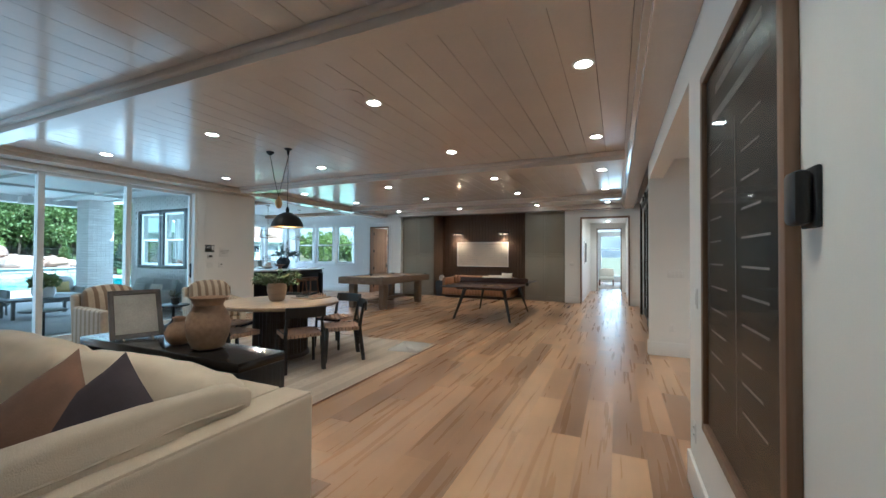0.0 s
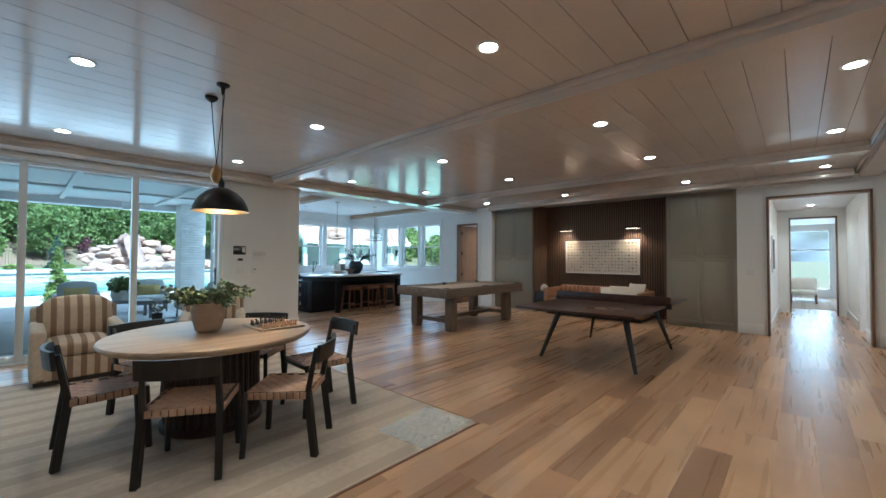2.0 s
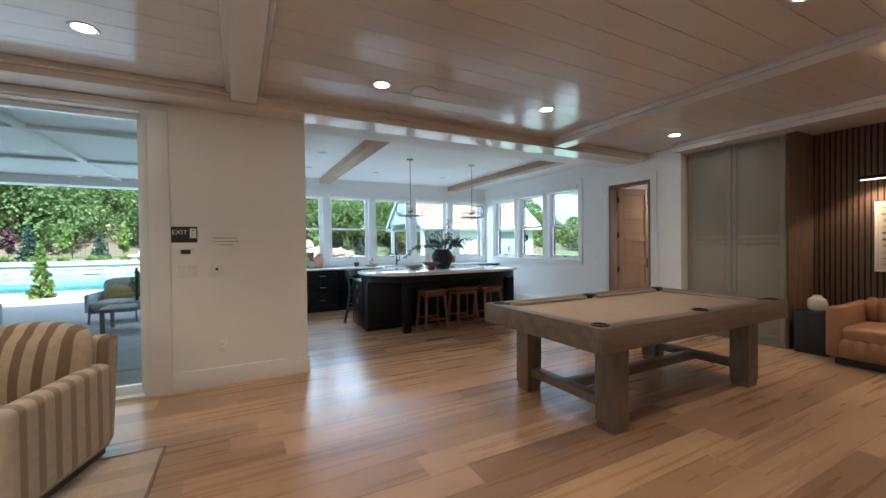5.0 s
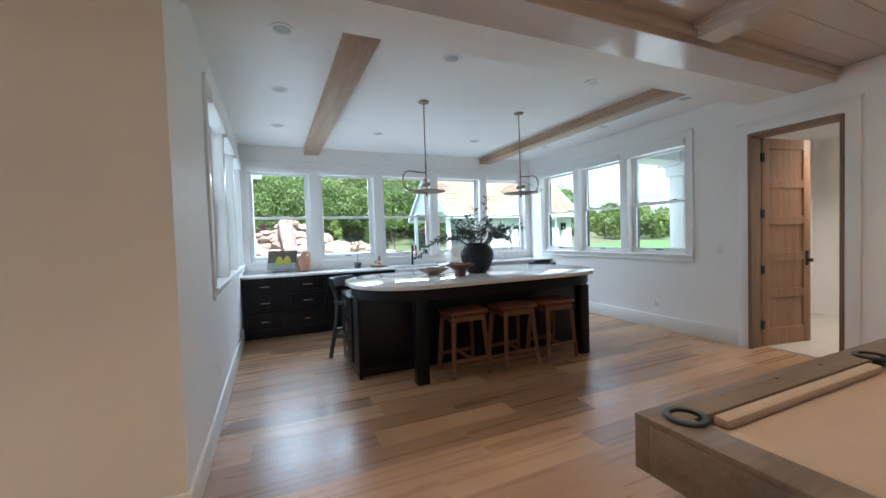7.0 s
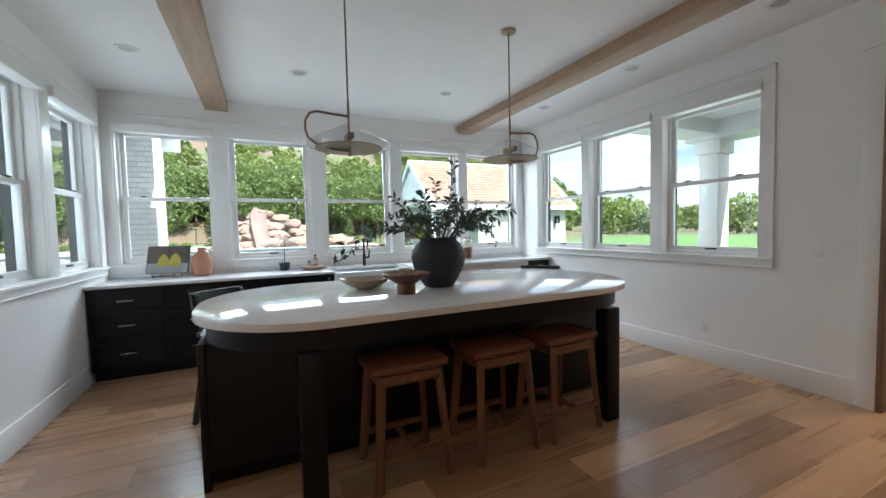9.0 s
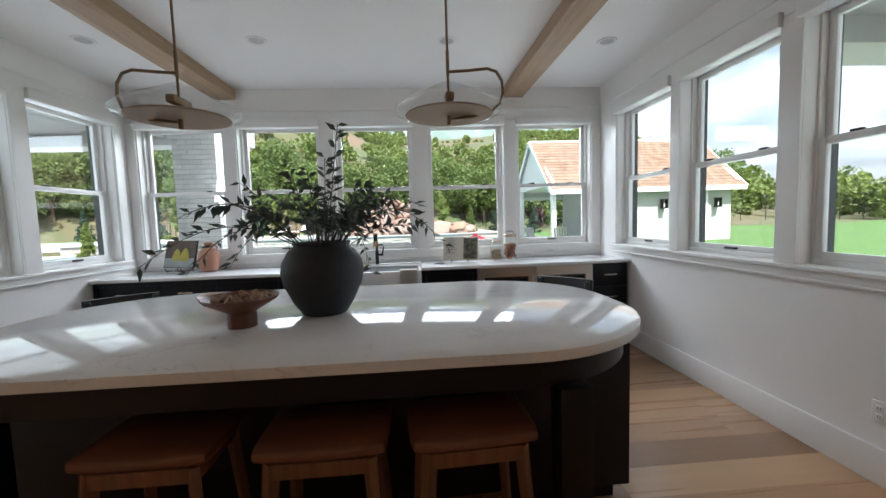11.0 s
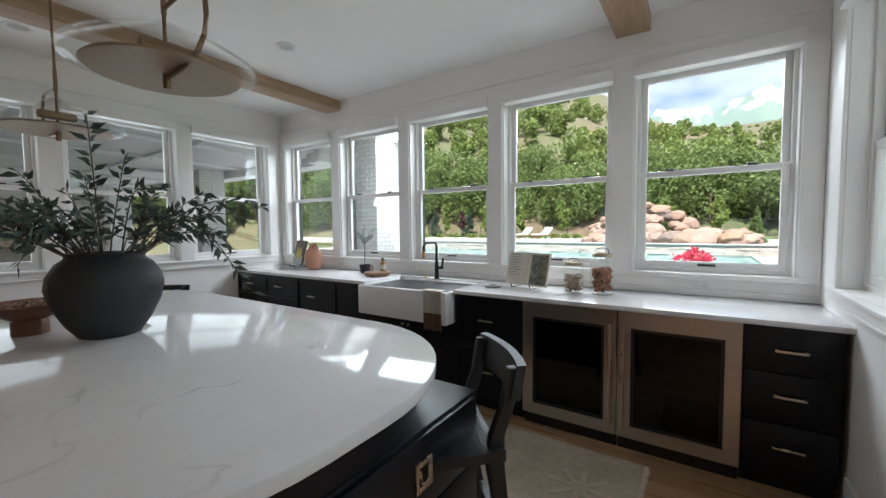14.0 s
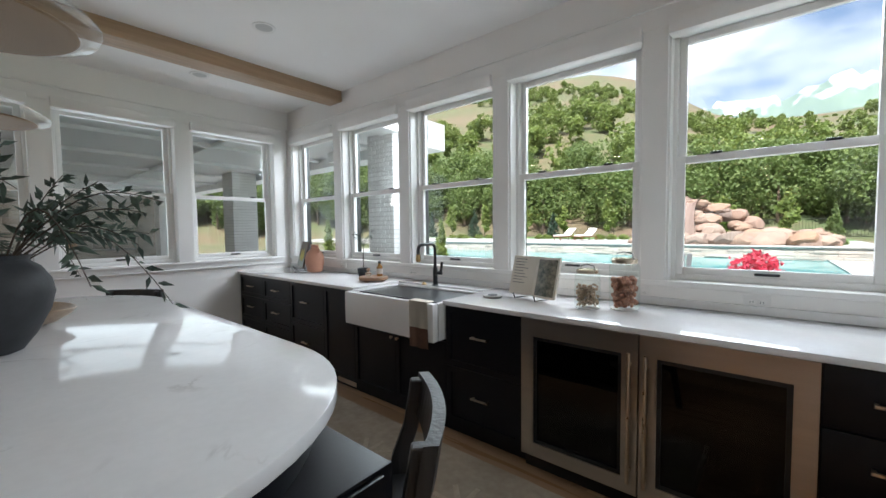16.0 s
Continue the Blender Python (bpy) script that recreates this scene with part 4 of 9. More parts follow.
# -- chess set
cb = thing("chess_board", (-2.88, 3.96, 0.765), "wooden chess board with pale and dark squares", "chess board")
sub("board", cb, B(((-0.21, -0.2, 0), (0.21, 0.2, 0.016)), bev=0.003), M["table_oak"])
M["sq_dark"] = wood("dark_chess_square", (0.06, 0.03, 0.02), (0.035, 0.018, 0.012), 0.35, axis=1)
M["chess_pale"] = wood("boxwood_chessman", (0.55, 0.33, 0.17), (0.42, 0.24, 0.12), 0.4, axis=2)
q = mesh_of("square", B(((-0.0205, -0.0205, 0), (0.0205, 0.0205, 0.0022))), M["sq_dark"])
for i in range(8):
    for j in range(8):
        if (i + j) % 2:
            s = part("square", q, None, cb)
            s.location = (-0.1435 + 0.041 * i, -0.1435 + 0.041 * j, 0.0155)
kinds = {"pawn": 0.038, "rook": 0.045, "knight": 0.05, "bishop": 0.056, "queen": 0.066, "king": 0.074}
for side, mat, nm in ((0, M["chess_pale"], "pale boxwood"), (1, M["black_wood"], "black wooden")):
    for kind, h in kinds.items():
        bm = lathe(bmesh.new(), [(0.013, 0), (0.0135, 0.006), (0.009, 0.011), (0.006, h * 0.4), (0.0052, h * 0.62), (0.0095, h * 0.68), (0.006, h * 0.73), (0.0095, h * 0.86), (0.005, h * 0.97), (0.001, h)], 14)
        me = mesh_of(kind, bm, mat, 40)
        cols = {"pawn": range(8), "rook": (0, 7), "knight": (1, 6), "bishop": (2, 5), "queen": (3,), "king": (4,)}[kind]
        for c in cols:
            row = (1 if kind == "pawn" else 0) if side == 0 else (6 if kind == "pawn" else 7)
            ob = new("chess_" + kind, me)
            ob.location = (-2.88 + 0.1435 - 0.041 * row, 3.96 - 0.1435 + 0.041 * c, 0.7835)
            tagged(ob, f"{nm} chess {kind} standing on the board", "chess piece", "chess pieces")

# -- pendant lamp with pulleys over the table
pl = thing("pendant_lamp", (-2.90, 3.5, CZ), "black dome pulley pendant lamp with a brass inside", "pendant lamp")
dome = [(0.02, 0.205), (0.055, 0.2), (0.12, 0.165), (0.175, 0.11), (0.205, 0.05), (0.215, 0.005), (0.222, 0.0)]
z0 = -1.10
bm = lathe(bmesh.new(), [(r, z0 + z) for r, z in dome], 48, cap=False)
shade = sub("shade", pl, bm, M["black_metal"], "gloss black dome shade")
bm = lathe(bmesh.new(), [(r - 0.004, z0 + z - 0.003) for r, z in dome], 48, cap=False)
part("lining", bm, M["brass"], shade, "brass lining")
sub("bulb", pl, lathe(bmesh.new(), [(0.012, z0 + 0.16), (0.03, z0 + 0.12), (0.035, z0 + 0.085), (0.02, z0 + 0.055), (0.002, z0 + 0.05)], 20), glow("pendant_bulb", (1.0, 0.72, 0.40), 9.0), "glowing bulb")
sub("neck", pl, lathe(bmesh.new(), [(0.022, z0 + 0.2), (0.024, z0 + 0.25), (0.012, z0 + 0.27), (0.004, z0 + 0.30)], 20), M["black_metal"])
sub("canopy", pl, lathe(bmesh.new(), [(0.052, -0.001), (0.05, -0.012), (0.02, -0.03), (0.012, -0.075), (0.012, -0.09)], 28), M["black_metal"])
sub("hook_plate", pl, lathe(bmesh.new(), [(0.055, -0.03), (0.05, -0.05), (0.02, -0.075), (0.006, -0.08)], 28, (-0.37, 0.02, 0.03)), M["black_metal"])
sub("cord", pl, tube(tube(bmesh.new(), [(0, 0, -0.08), (0, 0, -0.4), (0, 0, z0 + 0.29)], 0.0035, 6), [(0, 0.012, -0.09), (-0.14, 0.015, -0.5), (-0.19, 0.018, -0.66), (-0.28, 0.02, -0.4), (-0.37, 0.02, -0.04)], 0.0035, 6), M["black_metal"])
sub("counterweight", pl, lathe(bmesh.new(), [(0.004, -0.835), (0.03, -0.82), (0.046, -0.78), (0.05, -0.745), (0.04, -0.71), (0.018, -0.68), (0.006, -0.655)], 24, (-0.19, 0.018, 0.0)), M["brass"], "brass pulley counterweight")
pd = bpy.data.lights.new("pendant_glow", "POINT")
pd.energy, pd.color, pd.shadow_soft_size = 6.5, (1.0, 0.68, 0.38), 0.04
new("pendant_glow", pd).matrix_world = pose(-2.90, 3.5, CZ + z0 + 0.03)

# -- rug with a strip of protective film
rg = thing("area_rug", (-3.42, 3.46, 0.0), "pale tone-on-tone striped woven rug", "rug")
bm = bmesh.new()
nx, ny = 60, 44
gv = [[bm.verts.new((-2.12 + 4.24 * i / nx, -1.55 + 3.1 * j / ny, 0.007 + 0.0008 * noise.noise((i * 0.3, j * 0.3, 0)))) for j in range(ny + 1)] for i in range(nx + 1)]
for i in range(nx):
    for j in range(ny):
        bm.faces.new((gv[i][j], gv[i + 1][j], gv[i + 1][j + 1], gv[i][j + 1]))
sub("field", rg, bm, M["rug"])
sub("binding", rg, B(((-2.14, -1.57, 0), (-2.12, 1.57, 0.009)), ((2.12, -1.57, 0), (2.14, 1.57, 0.009)), ((-2.12, -1.57, 0), (2.12, -1.55, 0.009)), ((-2.12, 1.55, 0), (2.12, 1.57, 0.009)), bev=0.003), M["linen_brown"], "brown bound edge")
M["film"] = glass_pane("crinkled_film", (0.97, 0.97, 0.97), 0.45)
fnodes = M["film"].node_tree.nodes
fnodes["Map Range"].inputs["To Min"].default_value, fnodes["Map Range"].inputs["To Max"].default_value = 0.4, 0.8
fnodes["Glossy BSDF"].inputs["Roughness"].default_value = 0.14
# white diffuse mixed into the clear film paints its bright window glints
fglint, fmix = fnodes.new("ShaderNodeBsdfDiffuse"), fnodes.new("ShaderNodeMixShader")
fglint.inputs["Color"].default_value = (0.85, 0.86, 0.86, 1)
fmix.inputs[0].default_value = 0.30
flinks = M["film"].node_tree.links
flinks.new(fnodes["Mix Shader"].outputs[0], fmix.inputs[1])
flinks.new(fglint.outputs[0], fmix.inputs[2])
flinks.new(fmix.outputs[0], fnodes["Material Output"].inputs["Surface"])
for cx, cy, w, h, rz, sd in ((1.86, 1.20, 0.50, 0.64, 5, 2), (1.52, -1.36, 1.14, 0.36, 0, 3)):
    f = thing("plastic_film", (-3.42 + cx, 3.46 + cy, 0.010), "crumpled clear plastic film on the rug corner", "film", rz=rz)
    bm = bmesh.new()
    a, b = 64, 40
    gv = [[bm.verts.new((w * (i / a - 0.5), h * (j / b - 0.5), 0.002 + 0.016 * abs(noise.noise((i * 0.30, j * 0.5 + 0.2 * i, sd * 7.0))) + 0.010 * abs(noise.noise((i * 0.8, j * 0.9, sd))))) for j in range(b + 1)] for i in range(a + 1)]
    for i in range(a):
        for j in range(b):
            bm.faces.new((gv[i][j], gv[i + 1][j], gv[i + 1][j + 1], gv[i][j + 1]))
    sub("sheet", f, bm, M["film"], smooth=60).visible_shadow = False

# -- striped armchairs
def armchair():
    t = thing("armchair", (0, 0, 0), "brown and cream striped upholstered armchair", "armchair", group="striped armchairs")
    sub("plinth", t, B(((-0.37, -0.36, 0), (0.37, 0.36, 0.05)), bev=0.006), M["table_base"], "dark wooden plinth")
    sub("base", t, B(((-0.40, -0.38, 0.045), (0.40, 0.385, 0.30)), bev=0.03), M["stripe"])
    for s in (-1, 1):
        bm = bmesh.new()
        x0, x1 = s * 0.275, s * 0.405
        box(bm, (min(x0, x1), -0.40, 0.06), (max(x0, x1), 0.40, 0.60), 0.045, 4)
        for v in bm.verts:
            if v.co.z > 0.3:
                v.co.z += 0.10 * max(0.0, (0.1 - v.co.y)) * 0.6
        sub("arm", t, bm, M["stripe_side"])
    bm = soft_box(bmesh.new(), (-0.275, -0.18, 0.28), (0.275, 0.40, 0.46), 0.02, 6, 0.32)
    sub("seat_cushion", t, bm, M["stripe"])
    bm = bmesh.new()
    box(bm, (-0.40, -0.43, 0.06), (0.40, -0.27, 0.80), 0.05, 4)
    for v in bm.verts:
        v.co.y -= 0.14 * max(0, v.co.z - 0.3)
    sub("back_frame", t, bm, M["stripe"])
    bm = soft_box(bmesh.new(), (-0.30, -0.30, 0.42), (0.30, -0.12, 0.88), 0.045, 7, 0.34)
    for v in bm.verts:
        v.co.y -= 0.22 * max(0, v.co.z - 0.42)
    sub("back_cushion", t, bm, M["stripe"])
    return t


ac = armchair()
ac.matrix_world = facing(-5.62, 2.83, 0, 0.008)
copy_thing(ac, facing(-5.40, 4.22, -17, 0.008))

# -- black pedestal side table between the armchairs
t = thing("side_table", (-5.50, 3.55, 0.008), "round black side table on a square block foot", "side table")
sub("foot", t, B(((-0.11, -0.11, 0), (0.11, 0.11, 0.22)), bev=0.006), M["black_wood"])
sub("stem", t, lathe(bmesh.new(), [(0.10, 0.22), (0.05, 0.26), (0.025, 0.30), (0.022, 0.53)], 20), M["black_metal"])
sub("top", t, lathe(bmesh.new(), [(0.22, 0.53), (0.235, 0.535), (0.235, 0.552), (0.225, 0.556)], 40), M["black_metal"])
t = thing("small_planter", (-5.5, 3.58, 0.566), "small white pot with green sprigs", "plant")
sub("pot", t, lathe(bmesh.new(), [(0.04, 0), (0.055, 0.01), (0.06, 0.10), (0.052, 0.10), (0.05, 0.085), (0.01, 0.08)], 24), M["charcoal"])
rng = random.Random(15)
bouquet(t, 0.1, [((0, 0, 0.08), (0.1 * math.cos(k * 0.7), 0.1 * math.sin(k * 0.7), 0.19 + 0.03 * (k % 3)), 0.01) for k in range(9)], 12, 0.035, M["leaf"], 16, 0.5)

# -- sofa in the foreground, back towards the console
sf = thing("sofa", (-1.27, 0.19, 0.0), "cream linen sofa with loose back cushions", "sofa")
W2 = 1.45
for sx in (-W2 + 0.12, W2 - 0.12):
    for sy in (-0.38, 0.40):
        sub("foot", sf, B(((sx - 0.03, sy - 0.03, 0), (sx + 0.03, sy + 0.03, 0.06)), bev=0.004), M["table_base"])
sub("base", sf, B(((-W2 + 0.1, -0.46, 0.06), (W2 - 0.1, 0.46, 0.32)), bev=0.02), M["linen"])
for s in (-1, 1):
    bm = box(bmesh.new(), (min(s * W2, s * (W2 - 0.17)), -0.52, 0.05), (max(s * W2, s * (W2 - 0.17)), 0.505, 0.855), 0.022, 3)
    am = sub("arm", sf, bm, M["linen"])
    x = s * (W2 - 0.012)
    part("piping", tube(bmesh.new(), [(x, -0.51, 0.85), (x, 0.49, 0.85)], 0.006, 6), M["linen"], am)
sub("back", sf, B(((-W2 + 0.17, 0.33, 0.05), (W2 - 0.17, 0.50, 0.855)), bev=0.022), M["linen"])
for k in range(2):
    a = -W2 + 0.18 + k * (2 * W2 - 0.36) / 2
    b = a + (2 * W2 - 0.36) / 2 - 0.01
    sub("seat_cushion", sf, soft_box(bmesh.new(), (a, -0.50, 0.31), (b, 0.18, 0.48), 0.02, 6, 0.3), M["linen"])
    if k == 1:
        b -= 0.10
    bm = soft_box(bmesh.new(), (a, 0.12, 0.45), (b, 0.36, 0.90), 0.03, 12, 0.28)
    for v in bm.verts:
        v.co.y += 0.25 * max(0.0, v.co.z - 0.5)
        v.co.z += 0.020 * noise.noise((v.co.x * 4.5, v.co.y * 5, k)) + 0.008 * noise.noise((v.co.x * 17, v.co.z * 9, k))
        v.co.y += 0.010 * noise.noise((v.co.x * 12, v.co.z * 12, 3.0))
    sub("back_cushion", sf, bm, M["linen"], smooth=60)
# long loose cushion leaning on the arm, with a sewn edge
bm = soft_box(bmesh.new(), (-0.085, -0.70, 0.0), (0.085, 0.40, 0.46), 0.03, 12, 0.30)
for v in bm.verts:
    crease = 0.012 * noise.noise((v.co.x * 9, v.co.y * 7, 2.0)) + 0.006 * noise.noise((v.co.y * 21, v.co.z * 15, 6.0))
    v.co.x += 0.27 * v.co.z + crease
    v.co.z += 0.018 * noise.noise((v.co.x * 5, v.co.y * 3, 2.0)) + 0.02 * max(0.0, v.co.y - 0.2)
ob = part("arm_cushion", bm, M["linen"], None, smooth=60)
ob.matrix_world = pose(-0.105, 0.09, 0.475)
tagged(ob, "loose cream linen cushion leaning on the sofa arm", "cushion")
part("seam", tube(bmesh.new(), [(0.205, -0.66 + 0.1 * q, 0.405 + 0.006 * math.sin(q)) for q in range(11)], 0.004, 6), M["linen"], ob)
for nm, x, y, z, rx, rz, roll, mat, lab, w in (("cushion", -0.40, 0.20, 0.74, -34, 14, 34, "linen_plum", "dark plum velvet cushion on the sofa", 0.48), ("cushion", -0.66, 0.13, 0.74, -34, 10, 38, "linen_brown", "cocoa brown cushion on the sofa", 0.48), ("cushion", -2.1, 0.18, 0.78, -20, 8, 8, "linen_brown", "cocoa brown cushion on the sofa", 0.44)):
    ob = part(nm, pillow(bmesh.new(), w, w, 0.15, 14), M[mat], None, smooth=60)
    ob.matrix_world = pose(x, y, z, rx, 0, rz) @ Matrix.Rotation(radians(roll), 4, "Y")
    tagged(ob, lab, "cushion", "sofa cushions")

# -- black console behind the sofa and what stands on it
t = thing("console_table", (-1.19, 0.97, 0.0), "long black console table behind the sofa", "console table")
M["black_lacquer"] = material("black_lacquer", (0.012, 0.012, 0.013), 0.16, var=0.15, scale=4, bump=0.01)
sub("top", t, B(((-0.76, -0.15, 0.81), (0.76, 0.15, 0.86)), bev=0.004), M["black_lacquer"])
for s in (-1, 1):
    sub("side_panel", t, B(((s * 0.76 - (0.05 if s > 0 else 0), -0.15, 0), (s * 0.76 + (0.05 if s < 0 else 0), 0.15, 0.81)), bev=0.004), M["black_wood"])
sub("back_panel", t, B(((-0.71, -0.02, 0.02), (0.71, 0.02, 0.81))), M["black_wood"])
sub("shelf", t, B(((-0.71, -0.14, 0.12), (0.71, 0.14, 0.155)), bev=0.003), M["black_wood"])
t = thing("clay_vase", (-0.88, 0.97, 0.861), "large rough brown clay vase on the console", "vase")
sub("body", t, lathe(bmesh.new(), [(0.06, 0), (0.085, 0.012), (0.11, 0.08), (0.118, 0.14), (0.105, 0.20), (0.085, 0.235), (0.075, 0.255), (0.092, 0.29), (0.105, 0.30), (0.098, 0.298), (0.07, 0.26), (0.03, 0.24)], 36), M["clay"])
t = thing("clay_jug", (-1.15, 0.97, 0.861), "small rough clay jug on the console", "jug")
sub("body", t, lathe(bmesh.new(), [(0.045, 0), (0.07, 0.03), (0.078, 0.07), (0.06, 0.115), (0.03, 0.14), (0.038, 0.165), (0.033, 0.163), (0.02, 0.13)], 30), M["clay"])
t = thing("photo_frame", (-1.56, 0.96, 0.861), "dark wooden picture frame on a small easel", "picture frame", rz=70)
bm = bmesh.new()
for a, b in (((-0.17, -0.012, 0), (-0.135, 0.012, 0.36)), ((0.135, -0.012, 0), (0.17, 0.012, 0.36)), ((-0.135, -0.012, 0), (0.135, 0.012, 0.035)), ((-0.135, -0.012, 0.325), (0.135, 0.012, 0.36))):
    box(bm, a, b, 0.003, 1)
for v in bm.verts:
    v.co.y += 0.55 * v.co.z
fr = sub("frame", t, bm, M["table_base"])
bm = B(((-0.136, -0.002, 0.034), (0.136, 0.004, 0.326)))
for v in bm.verts:
    v.co.y += 0.55 * v.co.z
part("print", bm, M["outdoor_print"], fr, "pale grey mounted print")
t.scale = (0.84, 0.84, 0.84)
sub("easel_strut", t, tube(tube(bmesh.new(), [(-0.09, -0.06, 0.002), (-0.09, 0.03, 0.002), (-0.09, 0.17, 0.004)], 0.004, 6), [(0.09, -0.06, 0.002), (0.09, 0.03, 0.002), (0.09, 0.17, 0.004)], 0.004, 6), M["brass"])

# -- pool table
t = thing("pool_table", (-4.69, 8.945, 0.0), "weathered oak pool table with tan felt", "pool table")
HX, HY = 0.69, 1.315
sub("apron", t, B(((-HX, -HY, 0.66), (-HX + 0.05, HY, 0.815)), ((HX - 0.05, -HY, 0.66), (HX, HY, 0.815)), ((-HX + 0.05, -HY, 0.66), (HX - 0.05, -HY + 0.05, 0.815)), ((-HX + 0.05, HY - 0.05, 0.66), (HX - 0.05, HY, 0.815)), bev=0.004), M["pool_wood"])
sub("bed", t, B(((-HX + 0.05, -HY + 0.05, 0.72), (HX - 0.05, HY - 0.05, 0.80))), M["felt"], "tan felt playing bed")
for s in (-1, 1):
    sub("rail", t, B(((s * HX - (0.115 if s > 0 else 0), -HY, 0.813), (s * HX + (0.115 if s < 0 else 0), HY, 0.836)), bev=0.004), M["pool_wood"])
    sub("rail", t, B(((-HX + 0.115, s * HY - (0.115 if s > 0 else 0), 0.813), (HX - 0.115, s * HY + (0.115 if s < 0 else 0), 0.836)), bev=0.004), M["pool_wood"])
    for a, b in ((-HY + 0.20, -0.09), (0.09, HY - 0.20)):
        x = s * (HX - 0.14)
        sub("cushion", t, B(((x - 0.025, a, 0.80), (x + 0.025, b, 0.832)), bev=0.012), M["felt"])
    y = s * (HY - 0.14)
    sub("cushion", t, B(((-HX + 0.20, y - 0.025, 0.80), (HX - 0.20, y + 0.025, 0.832)), bev=0.012), M["felt"])
for px, py in ((-1, -1), (1, -1), (-1, 0), (1, 0), (-1, 1), (1, 1)):
    bm = lathe(bmesh.new(), [(0.042, 0.0), (0.06, 0.0), (0.064, 0.006), (0.06, 0.012), (0.044, 0.012), (0.04, -0.03)], 24, (px * (HX - 0.10), py * (HY - 0.10), 0.834), cap=False)
    pk = sub("pocket", t, bm, M["black_plastic"], "black leather pocket")
    part("pocket_liner", lathe(bmesh.new(), [(0.042, 0.837), (0.043, 0.81), (0.03, 0.79), (0.005, 0.785)], 20, (px * (HX - 0.10), py * (HY - 0.10), 0.0), cap=False), M["black_plastic"], pk)
for s in (-1, 1):
    for k in (-0.95, -0.62, -0.3, 0.3, 0.62, 0.95):
        sub("sight", t, lathe(bmesh.new(), [(0.008, 0.8355), (0.006, 0.8372), (0.001, 0.8374)], 10, (s * (HX - 0.05), k, 0)), M["table_base"])
for sx in (-1, 1):
    for sy in (-1, 1):
        cx, cy = sx * 0.475, sy * 0.955
        sub("leg", t, B(((cx - 0.085, cy - 0.085, 0.06), (cx + 0.085, cy + 0.085, 0.66)), ((cx - 0.078, cy - 0.078, 0), (cx + 0.078, cy + 0.078, 0.06)), bev=0.005), M["pool_leg"])
for s in (-1, 1):
    sub("end_stretcher", t, B(((-0.39, s * 0.955 - 0.05, 0.15), (0.39, s * 0.955 + 0.05, 0.225)), bev=0.005), M["pool_leg"])
sub("long_stretcher", t, B(((-0.05, -0.905, 0.15), (0.05, 0.905, 0.225)), bev=0.005), M["pool_wood"])

# -- table-tennis table
t = thing("tennis_table", (-1.375, 8.35, 0.0), "dark walnut table-tennis table on splayed legs", "table tennis table")
for s in (-1, 1):
    sub("tabletop", t, B(((-0.765, min(s * 0.002, s * 1.37), 0.735), (0.765, max(s * 0.002, s * 1.37), 0.76)), bev=0.003), M["walnut"])
sub("apron", t, B(((-0.55, -0.95, 0.67), (-0.52, 0.95, 0.735)), ((0.52, -0.95, 0.67), (0.55, 0.95, 0.735)), ((-0.52, -0.95, 0.67), (0.52, -0.92, 0.735)), ((-0.52, 0.92, 0.67), (0.52, 0.95, 0.735)), bev=0.003), M["black_wood"])
for sx in (-1, 1):
    for sy in (-1, 1):
        sub("leg", t, bar(bmesh.new(), (sx * 0.64, sy * 0.90, 0.0), (sx * 0.43, sy * 0.66, 0.735), 0.026, 0.032, 0.005, 0.06, 0.055), M["black_wood"])
net = sub("net_fence", t, B(((-0.83, -0.006, 0.765), (0.83, 0.006, 0.885)), bev=0.003), M["walnut"], "dark walnut net board")
for s in (-1, 1):
    part("clamp", B(((s * 0.81 - 0.03, -0.02, 0.72), (s * 0.81 + 0.03, 0.02, 0.80)), bev=0.004), M["black_metal"], net, "black clamp")
for x, y, rz in ((-0.98, 7.55, 40), (-1.15, 7.42, 110)):
    p = thing("paddle", (x, y, 0.7625), "wooden table-tennis paddle on the table", "paddle", rz=rz, group="paddles")
    sub("blade", p, lathe(bmesh.new(), [(0.072, 0), (0.076, 0.004), (0.072, 0.012)], 28), M["table_oak"])
    sub("handle", p, B(((-0.015, 0.065, 0.0), (0.015, 0.165, 0.018)), bev=0.005), M["teak"])

# -- niche: slatted wall, cabinets, leather sofa, art, picture lights
bk = tagged(part("slat_backing", B(((-4.59, 11.80, 0), (-4.57, 12.58, 2.86)), ((-1.38, 11.80, 0), (-1.36, 12.58, 2.86))), M["slat"], smooth=None), "walnut lined niche behind the sofa", "wall panel", kind="structure")
part("felt_back", B(((-4.57, 12.545, 0.0), (-1.38, 12.578, 2.86))), M["slat_back"], bk, smooth=None)
sm = mesh_of("slat", B(((-0.017, -0.022, 0), (0.017, 0.0, 2.855)), bev=0.002), M["slat"])
n = 58
for k in range(n):
    o = part("slat", sm, None, bk)
    o.location = (-4.54 + 3.13 * k / (n - 1), 12.545, 0.003)


